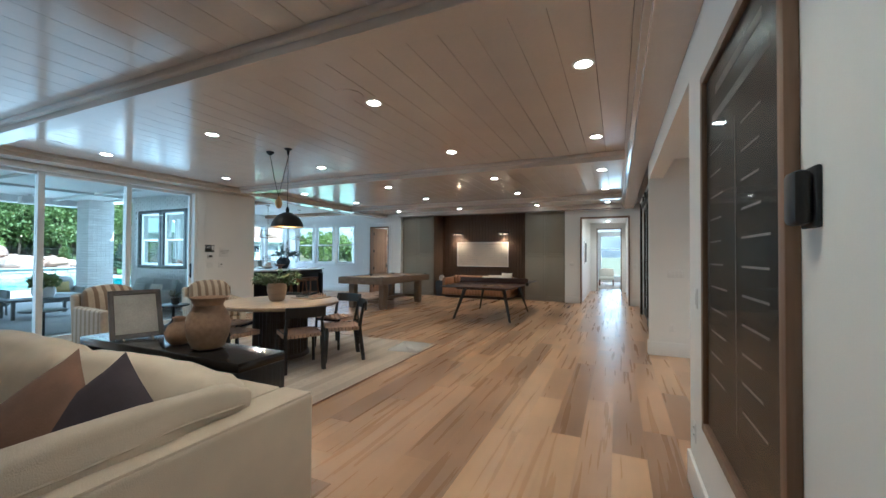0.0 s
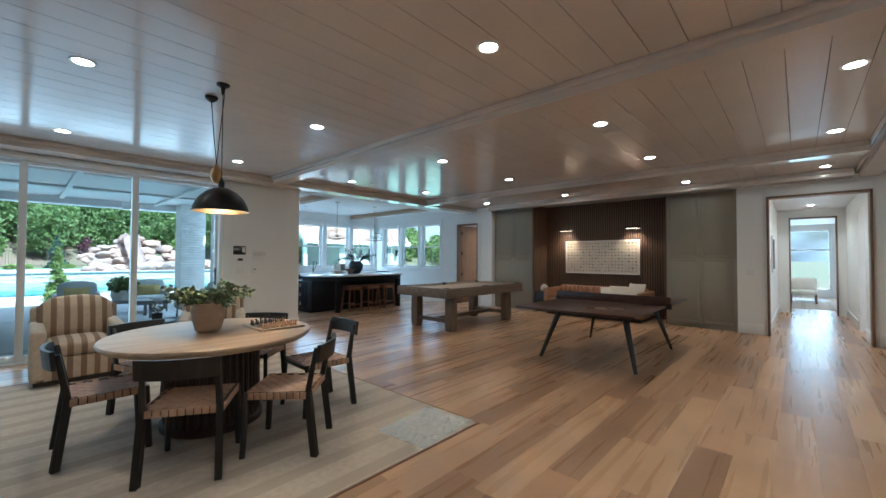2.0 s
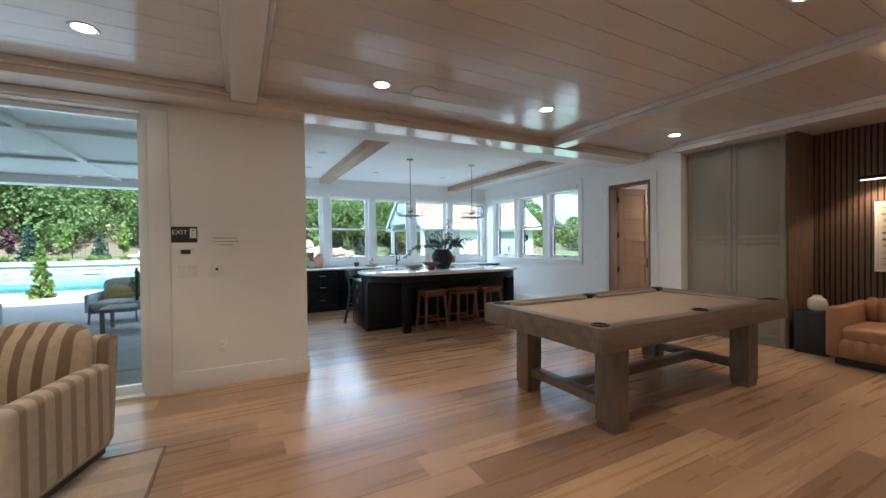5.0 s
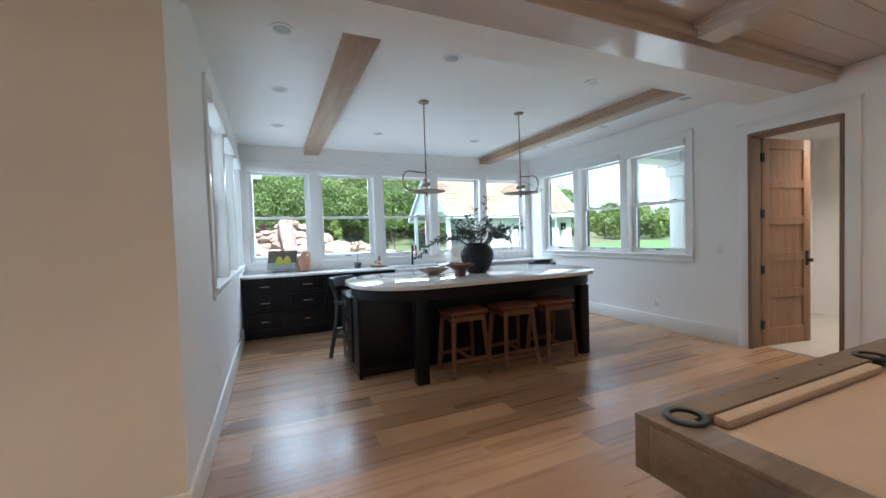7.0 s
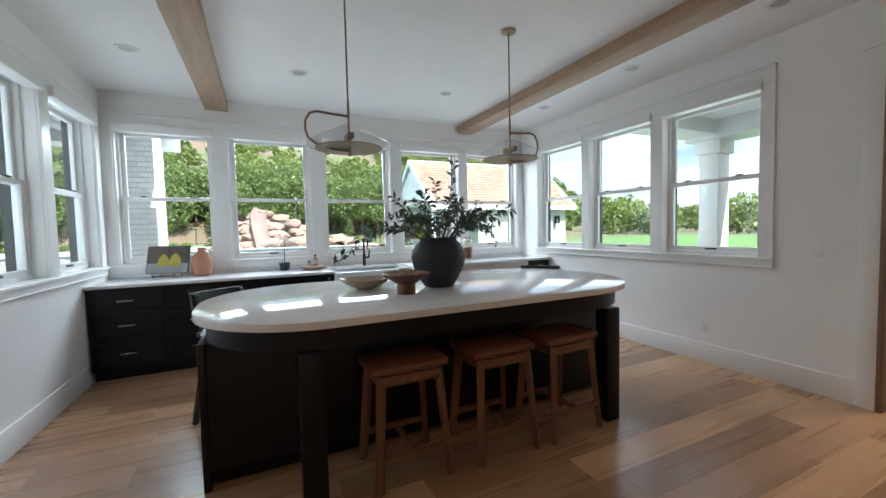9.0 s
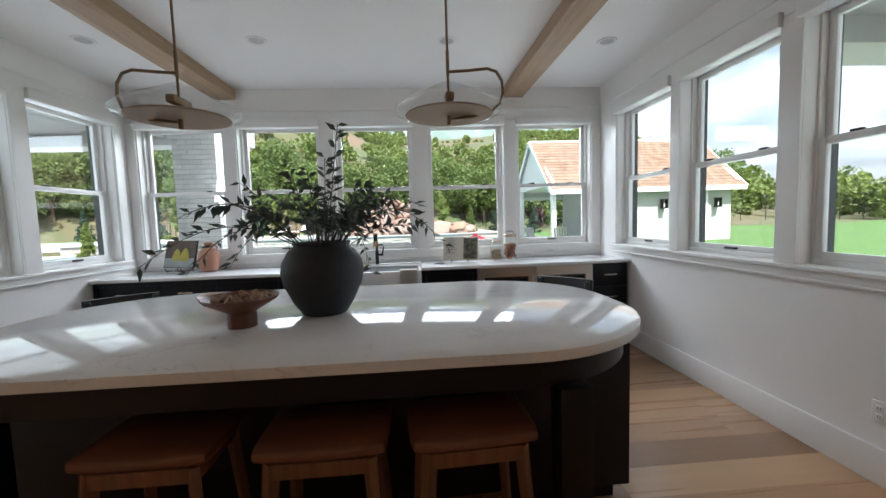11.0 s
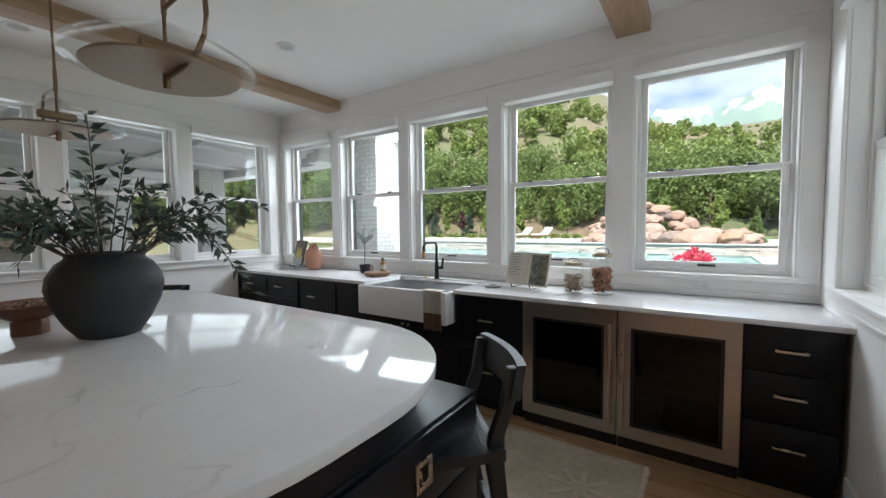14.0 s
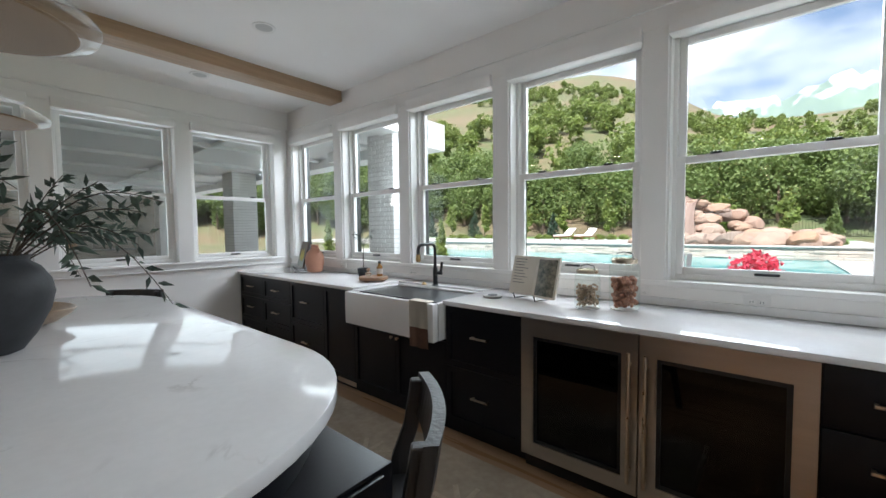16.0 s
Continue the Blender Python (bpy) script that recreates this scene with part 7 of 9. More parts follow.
# -- black counter chairs
def counter_chair():
    t = thing("counter_chair", (0, 0, 0), "black-stained counter chair with a curved backrest", "chair", group="counter chairs")
    for s in (-1, 1):
        sub("front_leg", t, bar(bmesh.new(), (s * 0.20, 0.22, 0.0), (s * 0.165, 0.165, 0.66), 0.036, 0.036, 0.004, 0.042, 0.042), M["black_wood"])
        pts = [(s * 0.20, -0.27, 0.0), (s * 0.175, -0.19, 0.42), (s * 0.168, -0.165, 0.62), (s * 0.168, -0.17, 0.72), (s * 0.172, -0.205, 0.82), (s * 0.178, -0.225, 0.95)]
        bm = bmesh.new()
        prev = None
        for (x, y, z), w, d in zip(pts, (0.034, 0.036, 0.036, 0.036, 0.036, 0.034), (0.038, 0.046, 0.06, 0.05, 0.044, 0.04)):
            r = [bm.verts.new((x + a * w / 2, y + b * d / 2, z)) for a, b in ((-1, -1), (1, -1), (1, 1), (-1, 1))]
            if prev:
                for k in range(4):
                    bm.faces.new((prev[k], prev[(k + 1) % 4], r[(k + 1) % 4], r[k]))
            else:
                bm.faces.new(r[::-1])
            prev = r
        bm.faces.new(prev)
        bmesh.ops.bevel(bm, geom=bm.edges[:], offset=0.004, segments=1, affect="EDGES")
        sub("rear_leg", t, bm, M["black_wood"])
        sub("side_rail", t, bar(bmesh.new(), (s * 0.185, -0.215, 0.27), (s * 0.188, 0.20, 0.27), 0.024, 0.034, 0.003), M["black_wood"])
    sub("foot_rail", t, bar(bmesh.new(), (-0.19, 0.205, 0.20), (0.19, 0.205, 0.20), 0.034, 0.026, 0.003), M["black_wood"])
    sub("rear_rail", t, bar(bmesh.new(), (-0.185, -0.215, 0.33), (0.185, -0.215, 0.33), 0.034, 0.024, 0.003), M["black_wood"])
    bm = bmesh.new()
    n = 10
    top, bot = [], []
    for i in range(n + 1):
        x = -0.21 + 0.42 * i / n
        u = 2 * i / n - 1
        z = 0.665 + 0.018 * u * u
        top.append([bm.verts.new((x, y, z + (0.006 if y < -0.1 else 0))) for y in (-0.19, -0.1, 0.08, 0.205)])
        bot.append([bm.verts.new((x, y, z - 0.032)) for y in (-0.19, -0.1, 0.08, 0.205)])
    for i in range(n):
        for j in range(3):
            bm.faces.new((top[i][j], top[i + 1][j], top[i + 1][j + 1], top[i][j + 1]))
            bm.faces.new((bot[i][j], bot[i][j + 1], bot[i + 1][j + 1], bot[i + 1][j]))
        for j in (0, 3):
            bm.faces.new((top[i][j], top[i + 1][j], bot[i + 1][j], bot[i][j]))
    for i in (0, n):
        for j in range(3):
            bm.faces.new((top[i][j], top[i][j + 1], bot[i][j + 1], bot[i][j]))
    sub("seat", t, bm, M["black_wood_y"], "wire-brushed black seat")
    bm = bmesh.new()
    a_, b_ = [], []
    for i in range(13):
        u = 2 * i / 12 - 1
        y = -0.225 - 0.03 * (1 - u * u)
        for lst, off in ((a_, 0.016), (b_, -0.016)):
            lst.append([bm.verts.new((u * 0.205, y + off - 0.02 * w, 0.845 + 0.115 * w)) for w in (0, 1)])
    for i in range(12):
        bm.faces.new((a_[i][0], a_[i + 1][0], a_[i + 1][1], a_[i][1]))
        bm.faces.new((b_[i][0], b_[i][1], b_[i + 1][1], b_[i + 1][0]))
        bm.faces.new((a_[i][1], a_[i + 1][1], b_[i + 1][1], b_[i][1]))
        bm.faces.new((a_[i][0], b_[i][0], b_[i + 1][0], a_[i + 1][0]))
    for i in (0, 12):
        bm.faces.new((a_[i][0], a_[i][1], b_[i][1], b_[i][0]))
    sub("backrest", t, bm, M["black_wood"])
    return t


cc = counter_chair()
cc.matrix_world = facing(-9.18, 10.225, -45)
copy_thing(cc, facing(-9.37 + 0.225 * 0.77, 7.37 + 0.225 * 0.64, 40))

# -- runner rug in front of the sink
rr = thing("runner_rug", (-10.12, 9.35, 0.0), "faded sand-coloured runner rug with a worn pattern", "rug")
M["runner"] = material("faded_runner", (0.50, 0.42, 0.33), 0.95, scale=2.6, fine=22, second=(0.36, 0.29, 0.22), bump=0.3)
bm = bmesh.new()
gx, gy = 16, 60
gv = [[bm.verts.new((-0.40 + 0.8 * i / gx + 0.006 * noise.noise((0, j * 0.3, 3.0)), -1.42 + 2.84 * j / gy, 0.006 + 0.003 * noise.noise((i * 0.4, j * 0.3, 1.0)))) for j in range(gy + 1)] for i in range(gx + 1)]
for i in range(gx):
    for j in range(gy):
        bm.faces.new((gv[i][j], gv[i + 1][j], gv[i + 1][j + 1], gv[i][j + 1]))
sub("field", rr, bm, M["runner"], smooth=60)
bm = bmesh.new()
rng = random.Random(8)
for k in range(70):
    x = -0.395 + 0.79 * k / 69
    for s in (-1, 1):
        tube(bm, [(x, s * 1.42, 0.005), (x + rng.uniform(-0.004, 0.004), s * (1.44 + rng.random() * 0.012), 0.003)], 0.0025, 4)
fr = sub("fringe", rr, bm, M["linen_white"])
M["medal"] = material("faded_medallion", (0.44, 0.35, 0.26), 0.95, scale=9, fine=50, second=(0.55, 0.47, 0.37), bump=0.3)
for y in (-0.95, -0.2, 0.55, 1.15):
    bm = bmesh.new()
    for k in range(4):
        a = radians(45 * k)
        bar(bm, (-0.17 * math.cos(a), y - 0.17 * math.sin(a), 0.0085), (0.17 * math.cos(a), y + 0.17 * math.sin(a), 0.0085), 0.03, 0.002)
    sub("medallion", rr, bm, M["medal"])

# -- island pendants
def island_pendant(side):
    t = thing("glass_pendant", (0, 0, KZ), "brass pendant with a clear glass cone and bronze disc", "pendant lamp", group="island pendants")
    sub("canopy", t, lathe(bmesh.new(), [(0.06, -0.0005), (0.06, -0.012), (0.03, -0.018), (0.012, -0.02)], 28), M["bronze_rod"])
    sub("stem", t, rod(rod(bmesh.new(), (0, 0, -0.02), (0, 0, -1.05), 0.006), (0, 0, -0.70), (0, 0, -0.82), 0.0085), M["bronze_rod"])
    cone = [(0.012, -0.845), (0.055, -0.865), (0.135, -0.905), (0.215, -0.945), (0.256, -0.97), (0.27, -0.985), (0.264, -1.0), (0.225, -1.012)]
    g = sub("glass_cone", t, lathe(bmesh.new(), cone, 56, cap=False), M["glass_shade"], "clear glass cone", smooth=60)
    sub("reflector_disc", t, lathe(bmesh.new(), [(0.215, -1.016), (0.22, -1.012), (0.215, -1.007), (0.02, -1.003)], 48), M["disc"], "perforated bronze disc")
    sub("lamp_holder", t, B(((-0.075, -0.022, -0.955), (0.075, 0.022, -0.915)), bev=0.01), M["bronze_rod"])
    s = side
    sub("loop_arm", t, tube(bmesh.new(), [(0, 0, -0.80), (0, s * 0.09, -0.795), (0, s * 0.20, -0.785), (0, s * 0.245, -0.80), (0, s * 0.272, -0.845), (0, s * 0.277, -0.90), (0, s * 0.262, -0.955), (0, s * 0.22, -0.99), (0, s * 0.12, -1.02), (0, 0, -1.03)], 0.0075, 10), M["bronze_rod"])
    sub("finial", t, lathe(bmesh.new(), [(0.011, -1.062), (0.012, -1.05), (0.012, -1.0)], 16), M["bronze_rod"])
    return t


M["glass_shade"] = glass_pane("shade_glass", (0.93, 0.93, 0.92))
M["disc"] = material("bronze_disc", (0.30, 0.20, 0.12), 0.45, metal=0.7, var=0.12, scale=4, fine=240, bump=0.35)
island_pendant(-1).matrix_world = pose(-8.635, 8.235, KZ)
island_pendant(1).matrix_world = pose(-8.635, 9.525, KZ)

# -- on the island: charcoal vase with branches, two bowls
vs = thing("branch_vase", (-8.63, 8.865, 0.956), "round charcoal vase with drooping willow branches", "vase")
sub("vase", vs, lathe(bmesh.new(), [(0.095, 0), (0.108, 0.005), (0.146, 0.06), (0.188, 0.15), (0.202, 0.215), (0.194, 0.265), (0.165, 0.315), (0.14, 0.335), (0.135, 0.345), (0.142, 0.36), (0.135, 0.36), (0.12, 0.34), (0.10, 0.30), (0.02, 0.28)], 56), M["charcoal"], smooth=50)
rng = random.Random(77)
sp = []
for k in range(26):
    a = rng.uniform(0, 6.283)
    r = rng.uniform(0.22, 0.58)
    z = 0.36 + rng.uniform(0.02, 0.34) * (1.15 - r)
    sp.append(((0.08 * math.cos(a), 0.08 * math.sin(a), 0.30), (r * math.cos(a), r * math.sin(a), z + 0.06), rng.uniform(0.03, 0.12)))
sp += [((0.02, 0.03, 0.30), (0.07, 0.12, 0.93), 0.02), ((0.0, 0.02, 0.30), (-0.08, 0.02, 0.80), 0.02), ((0.0, -0.05, 0.3), (0.03, -0.12, 0.72), 0.03),
       ((-0.06, 0.05, 0.3), (-0.22, 0.66, 0.40), 0.2), ((-0.06, 0.05, 0.3), (-0.45, 0.50, 0.62), 0.12), ((-0.06, -0.05, 0.3), (-0.35, -0.62, 0.30), 0.16), ((0.0, -0.06, 0.3), (0.15, -0.78, 0.36), 0.14),
       ((0.0, -0.06, 0.3), (-0.1, -0.72, 0.30), 0.16), ((-0.06, 0.05, 0.3), (-0.55, 0.18, 0.24), 0.2), ((0.06, 0.02, 0.3), (0.45, 0.2, 0.46), 0.12)]
bouquet(vs, 0.3, sp, 24, 0.064, M["leaf_dark"], 78, 0.34, 0.0035)
t = thing("wooden_bowl", (-8.80, 8.36, 0.956), "shallow carved wooden bowl on the island", "bowl")
bm = lathe(bmesh.new(), [(0.05, 0), (0.10, 0.012), (0.17, 0.045), (0.20, 0.07), (0.195, 0.074), (0.16, 0.055), (0.09, 0.028), (0.01, 0.022)], 40)
for v in bm.verts:
    v.co.x *= 0.72
    v.co.z += 0.35 * v.co.y * v.co.y
sub("bowl", t, bm, M["table_oak"], smooth=60)
t = thing("footed_bowl", (-8.44, 8.54, 0.956), "dark wooden footed bowl filled with nuts", "bowl")
sub("bowl", t, lathe(bmesh.new(), [(0.062, 0), (0.062, 0.058), (0.058, 0.065), (0.10, 0.09), (0.15, 0.118), (0.165, 0.135), (0.158, 0.138), (0.13, 0.118), (0.01, 0.10)], 40), M["saddle"], "dark turned wood", smooth=50)
rng = random.Random(12)
bm = bmesh.new()
for k in range(70):
    a, q = rng.uniform(0, 6.283), math.sqrt(rng.random()) * 0.125
    bmesh.ops.create_icosphere(bm, subdivisions=1, radius=rng.uniform(0.011, 0.016), matrix=Matrix.Translation((q * math.cos(a), q * math.sin(a), 0.122 + rng.random() * 0.014)))
nb = sub("nut_filling", t, bm, M["clay"], smooth=60)
nb["kind"] = "stuff"

# ---- outside ----
GZ = -0.12   # ground by the house
TZ = 0.45    # raised garden terrace behind the pool


def hill(x, y):
    """Height of the land: level by the house, a wooded slope to the west and south, low to the north."""
    dx, dy = x + 8.0, y - 8.0
    r = math.hypot(dx, dy)
    d = max(0.0, r - 47.0)
    yaw = math.degrees(math.atan2(-dx, dy))
    side = 1.0 / (1.0 + math.exp((52.0 - yaw) / 3.5)) * (1.0 / (1.0 + math.exp((yaw - 185.0) / 6.0)))
    u = min(1.0, d / 215.0)
    h = (55.0 + 42.0 / (1.0 + math.exp((99.0 - yaw) / 3.0))) * (u ** 0.92) * side
    h += (4.0 * noise.noise((x * 0.018, y * 0.018, 0.3)) * min(1.0, d / 60.0) + 1.4 * noise.noise((x * 0.06, y * 0.06, 2.0)) * min(1.0, d / 25.0)) * side
    return h + (TZ if x < -32.0 and y < 15.5 else GZ) - 0.02


M["meadow"] = material("dry_hill_grass", (0.135, 0.09, 0.056), 0.95, scale=0.045, fine=0.5, second=(0.062, 0.088, 0.03), bump=0.2)
M["lawn"] = material("mown_lawn", (0.075, 0.15, 0.03), 0.9, scale=0.7, fine=30, second=(0.055, 0.115, 0.022), bump=0.5)
M["paving"] = material("pale_pool_paving", (0.34, 0.33, 0.315), 0.8, var=0.1, scale=0.8, fine=14, bump=0.15)
M["water"] = material("pool_water", (0.05, 0.25, 0.26), 0.06, var=0.1, scale=0.6, fine=5, bump=0.12)
M["rock"] = pick_material("pink_sandstone", [(0.30, 0.19, 0.14), (0.25, 0.17, 0.135), (0.33, 0.235, 0.18), (0.22, 0.165, 0.14), (0.31, 0.185, 0.115)], 0.85, False, 2, 0.6, 0.35)
M["stone_block"] = pick_material("ledge_stone", [(0.30, 0.28, 0.25), (0.42, 0.38, 0.33), (0.36, 0.31, 0.27), (0.48, 0.44, 0.39)], 0.85, False, 0, 0.2, 0.2)
M["bark"] = material("bark", (0.12, 0.085, 0.06), 0.9, var=0.3, scale=6, bump=0.4)


def leafage(name, cols):
    """Leaves that let some light through."""
    m = pick_material(name, cols, 0.6, True, 2, 0.0, 0.25)
    n, l = m.node_tree.nodes, m.node_tree.links
    b = n["Principled BSDF"]
    tr, mx = n.new("ShaderNodeBsdfTranslucent"), n.new("ShaderNodeMixShader")
    mx.inputs[0].default_value = 0.45
    l.new(b.inputs["Base Color"].links[0].from_socket, tr.inputs["Color"])
    l.new(b.outputs[0], mx.inputs[1])
    l.new(tr.outputs[0], mx.inputs[2])
    l.new(mx.outputs[0], n["Material Output"].inputs["Surface"])
    return m


M["woods"] = leafage("summer_leaves", [(0.125, 0.18, 0.04), (0.205, 0.265, 0.058), (0.155, 0.22, 0.05), (0.25, 0.30, 0.072), (0.085, 0.13, 0.036)])
M["woods_dark"] = leafage("shaded_leaves", [(0.10, 0.15, 0.042), (0.16, 0.22, 0.062), (0.12, 0.18, 0.05), (0.20, 0.255, 0.07)])
M["spruce"] = leafage("spruce_needles", [(0.03, 0.065, 0.04), (0.05, 0.09, 0.055), (0.075, 0.12, 0.09)])
M["purple"] = leafage("plum_leaves", [(0.07, 0.025, 0.035), (0.11, 0.04, 0.045)])
M["bloom"] = leafage("red_petals", [(0.55, 0.03, 0.07), (0.62, 0.07, 0.12), (0.42, 0.02, 0.05)])

bm = bmesh.new()
xs = [-400 + 12 * k for k in range(27)] + [-76 + 4 * k for k in range(11)] + [-32.02, -31.98, -20, -5, 40, 160, 400]
ys = [-300 + 14 * k for k in range(18)] + [-52 + 6 * k for k in range(11)] + [15.48, 15.52, 24, 34, 44, 54, 64, 76, 90, 110, 140, 190, 270, 400]
gv = [[bm.verts.new((x, y, hill(x, y))) for y in ys] for x in xs]
for i in range(len(xs) - 1):
    for j in range(len(ys) - 1):
        bm.faces.new((gv[i][j], gv[i + 1][j], gv[i + 1][j + 1], gv[i][j + 1]))
tagged(part("ground", bm, M["meadow"], smooth=60), "dry grassy hillside and level garden ground", "ground", kind="structure")
tagged(part("pavement_deck", B(((-32.0, -14.0, GZ - 0.02), (-20.5, -10.5, GZ + 0.03)), ((-20.5, -14.0, GZ - 0.02), (-6.95, 6.0, GZ + 0.03)), ((-20.5, 6.0, GZ - 0.02), (-11.5, 15.0, GZ + 0.03)), ((-32.0, 13.0, GZ - 0.02), (-20.5, 15.0, GZ + 0.03))), M["paving"], smooth=None), "pale concrete pool deck and patio", "pavement", kind="structure")
tagged(part("water_pool", B(((-31.6, -10.5, GZ - 0.1), (-20.5, 13.0, GZ - 0.004))), M["water"], smooth=None), "turquoise swimming pool water", "water", kind="structure")
tagged(part("lawn_north", B(((-45.0, 15.5, GZ - 0.02), (-5.0, 60.0, GZ + 0.035))), M["lawn"], smooth=None), "bright mown lawn beside the pool house", "lawn", kind="structure")
tagged(part("lawn_terrace", B(((-46.0, -30.0, TZ - 0.03), (-40.5, 15.0, TZ + 0.03))), M["lawn"], smooth=None), "strip of lawn on the raised terrace", "lawn", kind="structure")
tagged(part("pavement_terrace", B(((-40.5, -30.0, TZ - 0.4), (-32.0, 15.0, TZ + 0.02))), M["paving"], smooth=None), "pale terrace paving above the pool", "pavement", kind="structure")
tagged(part("court_surface", B(((-70.0, 30.0, GZ), (-46.0, 62.0, GZ + 0.03))), material("court_green", (0.06, 0.20, 0.15), 0.8, var=0.05, scale=1)), "green sports court behind the lawn", "court", kind="structure")

# retaining wall of the raised pool edge, in stone blocks
rw = tagged(part("wall_pool_edge", B(((-32.0, -12.0, GZ - 0.3), (-31.65, 14.8, TZ - 0.03))), M["mortar"], smooth=None), "stone-clad retaining wall behind the pool", "wall", kind="structure")
cap = part("coping", B(((-32.05, -12.0, TZ - 0.03), (-31.5, 14.8, TZ + 0.04)), bev=0.01), M["paving"], rw)
rng = random.Random(3)
blk = [mesh_of("stone", B(((0, -w / 2 + 0.008, 0), (0.05 + 0.02 * k, w / 2 - 0.008, 0.128)), bev=0.012), M["stone_block"]) for k, w in enumerate((0.45, 0.6, 0.75))]
cnt = 0
for row in range(4):
    y = -11.9
    while y < 14.6 and cnt < 240:
        k = rng.randrange(3)
        w = (0.45, 0.6, 0.75)[k]
        o = part("stone", blk[k], None, rw)
        o.location = (-31.66, y + w / 2, GZ - 0.1 + 0.135 * row)
        y += w
        cnt += 1

# rock waterfall with a smooth slide
rf = thing("rock_waterfall", (-34.6, 8.6, TZ), "piled pink sandstone boulders with a water slide", "rock feature")
rng = random.Random(11)
rocks = []
for k in range(7):
    bm = bmesh.new()
    bmesh.ops.create_icosphere(bm, subdivisions=3, radius=1.0)
    sx, sy, sz = rng.uniform(0.8, 1.15), rng.uniform(0.8, 1.2), rng.uniform(0.62, 0.9)
    cuts = [(Vector((rng.gauss(0, 1), rng.gauss(0, 1), rng.gauss(0, 1))).normalized(), rng.uniform(0.66, 0.9)) for _ in range(11)]
    for v in bm.verts:
        p = v.co.normalized()
        for cn, cd in cuts:
            over = p.dot(cn) - cd
            if over > 0:
                p -= cn * over * 0.92
        p *= 1 + 0.05 * noise.noise(p * 4.0 + Vector((0, k * 5, 0)))
        v.co = Vector((p.x * sx, p.y * sy, p.z * sz)) * 1.1
    rocks.append(mesh_of("boulder", bm, M["rock"], 22))
for k in range(120):
    u = rng.random()
    y = rng.uniform(-3.4, 4.6)
    prof = max(0.15, 1.0 - abs(y - (-0.6)) / 4.6) * (1.0 if y < 1.5 else 0.85)
    layer = k % 4
    z = 2.35 * prof * layer / 3.0 * rng.uniform(0.8, 1.0)
    x = 1.9 - 0.75 * layer + rng.uniform(-0.5, 0.4)
    s = rng.uniform(0.34, 0.66) * (1.1 if layer == 0 else 0.85)
    o = part("boulder", rng.choice(rocks), None, rf)
    o.matrix_local = Matrix.Translation((x, y, z + s * 0.3)) @ Euler((rng.uniform(-0.4, 0.4), rng.uniform(-0.4, 0.4), rng.uniform(0, 6.28))).to_matrix().to_4x4() @ Matrix.Diagonal((s, s * rng.uniform(0.9, 1.3), s * rng.uniform(0.75, 1.0), 1))
bm = bmesh.new()
rows_ = []
for i in range(15):
    u = i / 14
    cx, cy, cz = -0.3 + 3.2 * u, -0.75 - 0.3 * math.sin(u * 3.0), 2.35 * (1 - u * u) - 0.25 * u + 0.15
    rows_.append([bm.verts.new((cx, cy + 0.55 * math.sin(a), cz + 0.5 * (1 - math.cos(a)))) for a in [(-0.95 + 1.9 * j / 10) for j in range(11)]])
for a, b in zip(rows_, rows_[1:]):
    for j in range(10):
        bm.faces.new((a[j], a[j + 1], b[j + 1], b[j]))
bmesh.ops.solidify(bm, geom=bm.faces[:], thickness=0.15)
sub("slide_chute", rf, bm, material("pale_slide_concrete", (0.34, 0.24, 0.20), 0.6, var=0.08, scale=2), "smooth pale slide chute", smooth=60)


# ---- leaves and trees ----
def leaf_cloud(name, centers, radii, per, size, seed, mat, flat=0.75, shell=0.55):
    """Many small leaf clumps, spread through lumpy crowns, as one mesh."""
    rs = np.random.RandomState(seed)
    centers, radii = np.asarray(centers, float), np.asarray(radii, float)
    n = len(centers) * per
    c = np.repeat(centers, per, 0)
    r = np.repeat(radii, per, 0)
    d = rs.normal(size=(n, 3))
    d /= np.linalg.norm(d, axis=1)[:, None]
    p = c + d * r * (shell + (1 - shell) * rs.rand(n, 1) ** 0.5)
    a = rs.normal(size=(n, 3)) + d * 0.4
    a /= np.linalg.norm(a, axis=1)[:, None]
    b = np.cross(a, rs.normal(size=(n, 3)))
    b /= np.linalg.norm(b, axis=1)[:, None]
    cc_ = np.cross(a, b)
    s = (size * (0.6 + 0.8 * rs.rand(n, 1))) * (r.mean(axis=1, keepdims=True) / radii.mean()) ** 0.5
    v = np.empty((n, 4, 3))
    v[:, 0] = p - b * s
    v[:, 1] = p + cc_ * s * flat + a * s * 0.3
    v[:, 2] = p + b * s
    v[:, 3] = p - cc_ * s * flat + a * s * 0.3
    idx = np.arange(n)[:, None] * 4
    f = np.concatenate([idx + np.array([[0, 1, 2]]), idx + np.array([[0, 2, 3]])], 1).reshape(-1, 3)
    me = bpy.data.meshes.new(name)
    me.from_pydata(v.reshape(-1, 3).tolist(), [], f.tolist())
    me.materials.append(mat)
    return me


def crowns(x, y, z, h, rng, lumps=7, spread=0.42):
    cs, rs = [], []
    for k in range(lumps):
        a = rng.uniform(0, 6.283)
        q = rng.uniform(0.1, 1.0) * h * spread * 0.62
        cs.append((x + q * math.cos(a), y + q * math.sin(a), z + h * rng.uniform(0.30, 0.86)))
        r = h * rng.uniform(0.16, 0.27)
        rs.append((r, r, r * 0.9))
    return cs, rs


rng = random.Random(101)
front_c, front_r, back_c, back_r, trunks = [], [], [], [], []
def at_bearing(yaw, r):
    return -8.0 - r * math.sin(radians(yaw)), 8.0 + r * math.cos(radians(yaw))


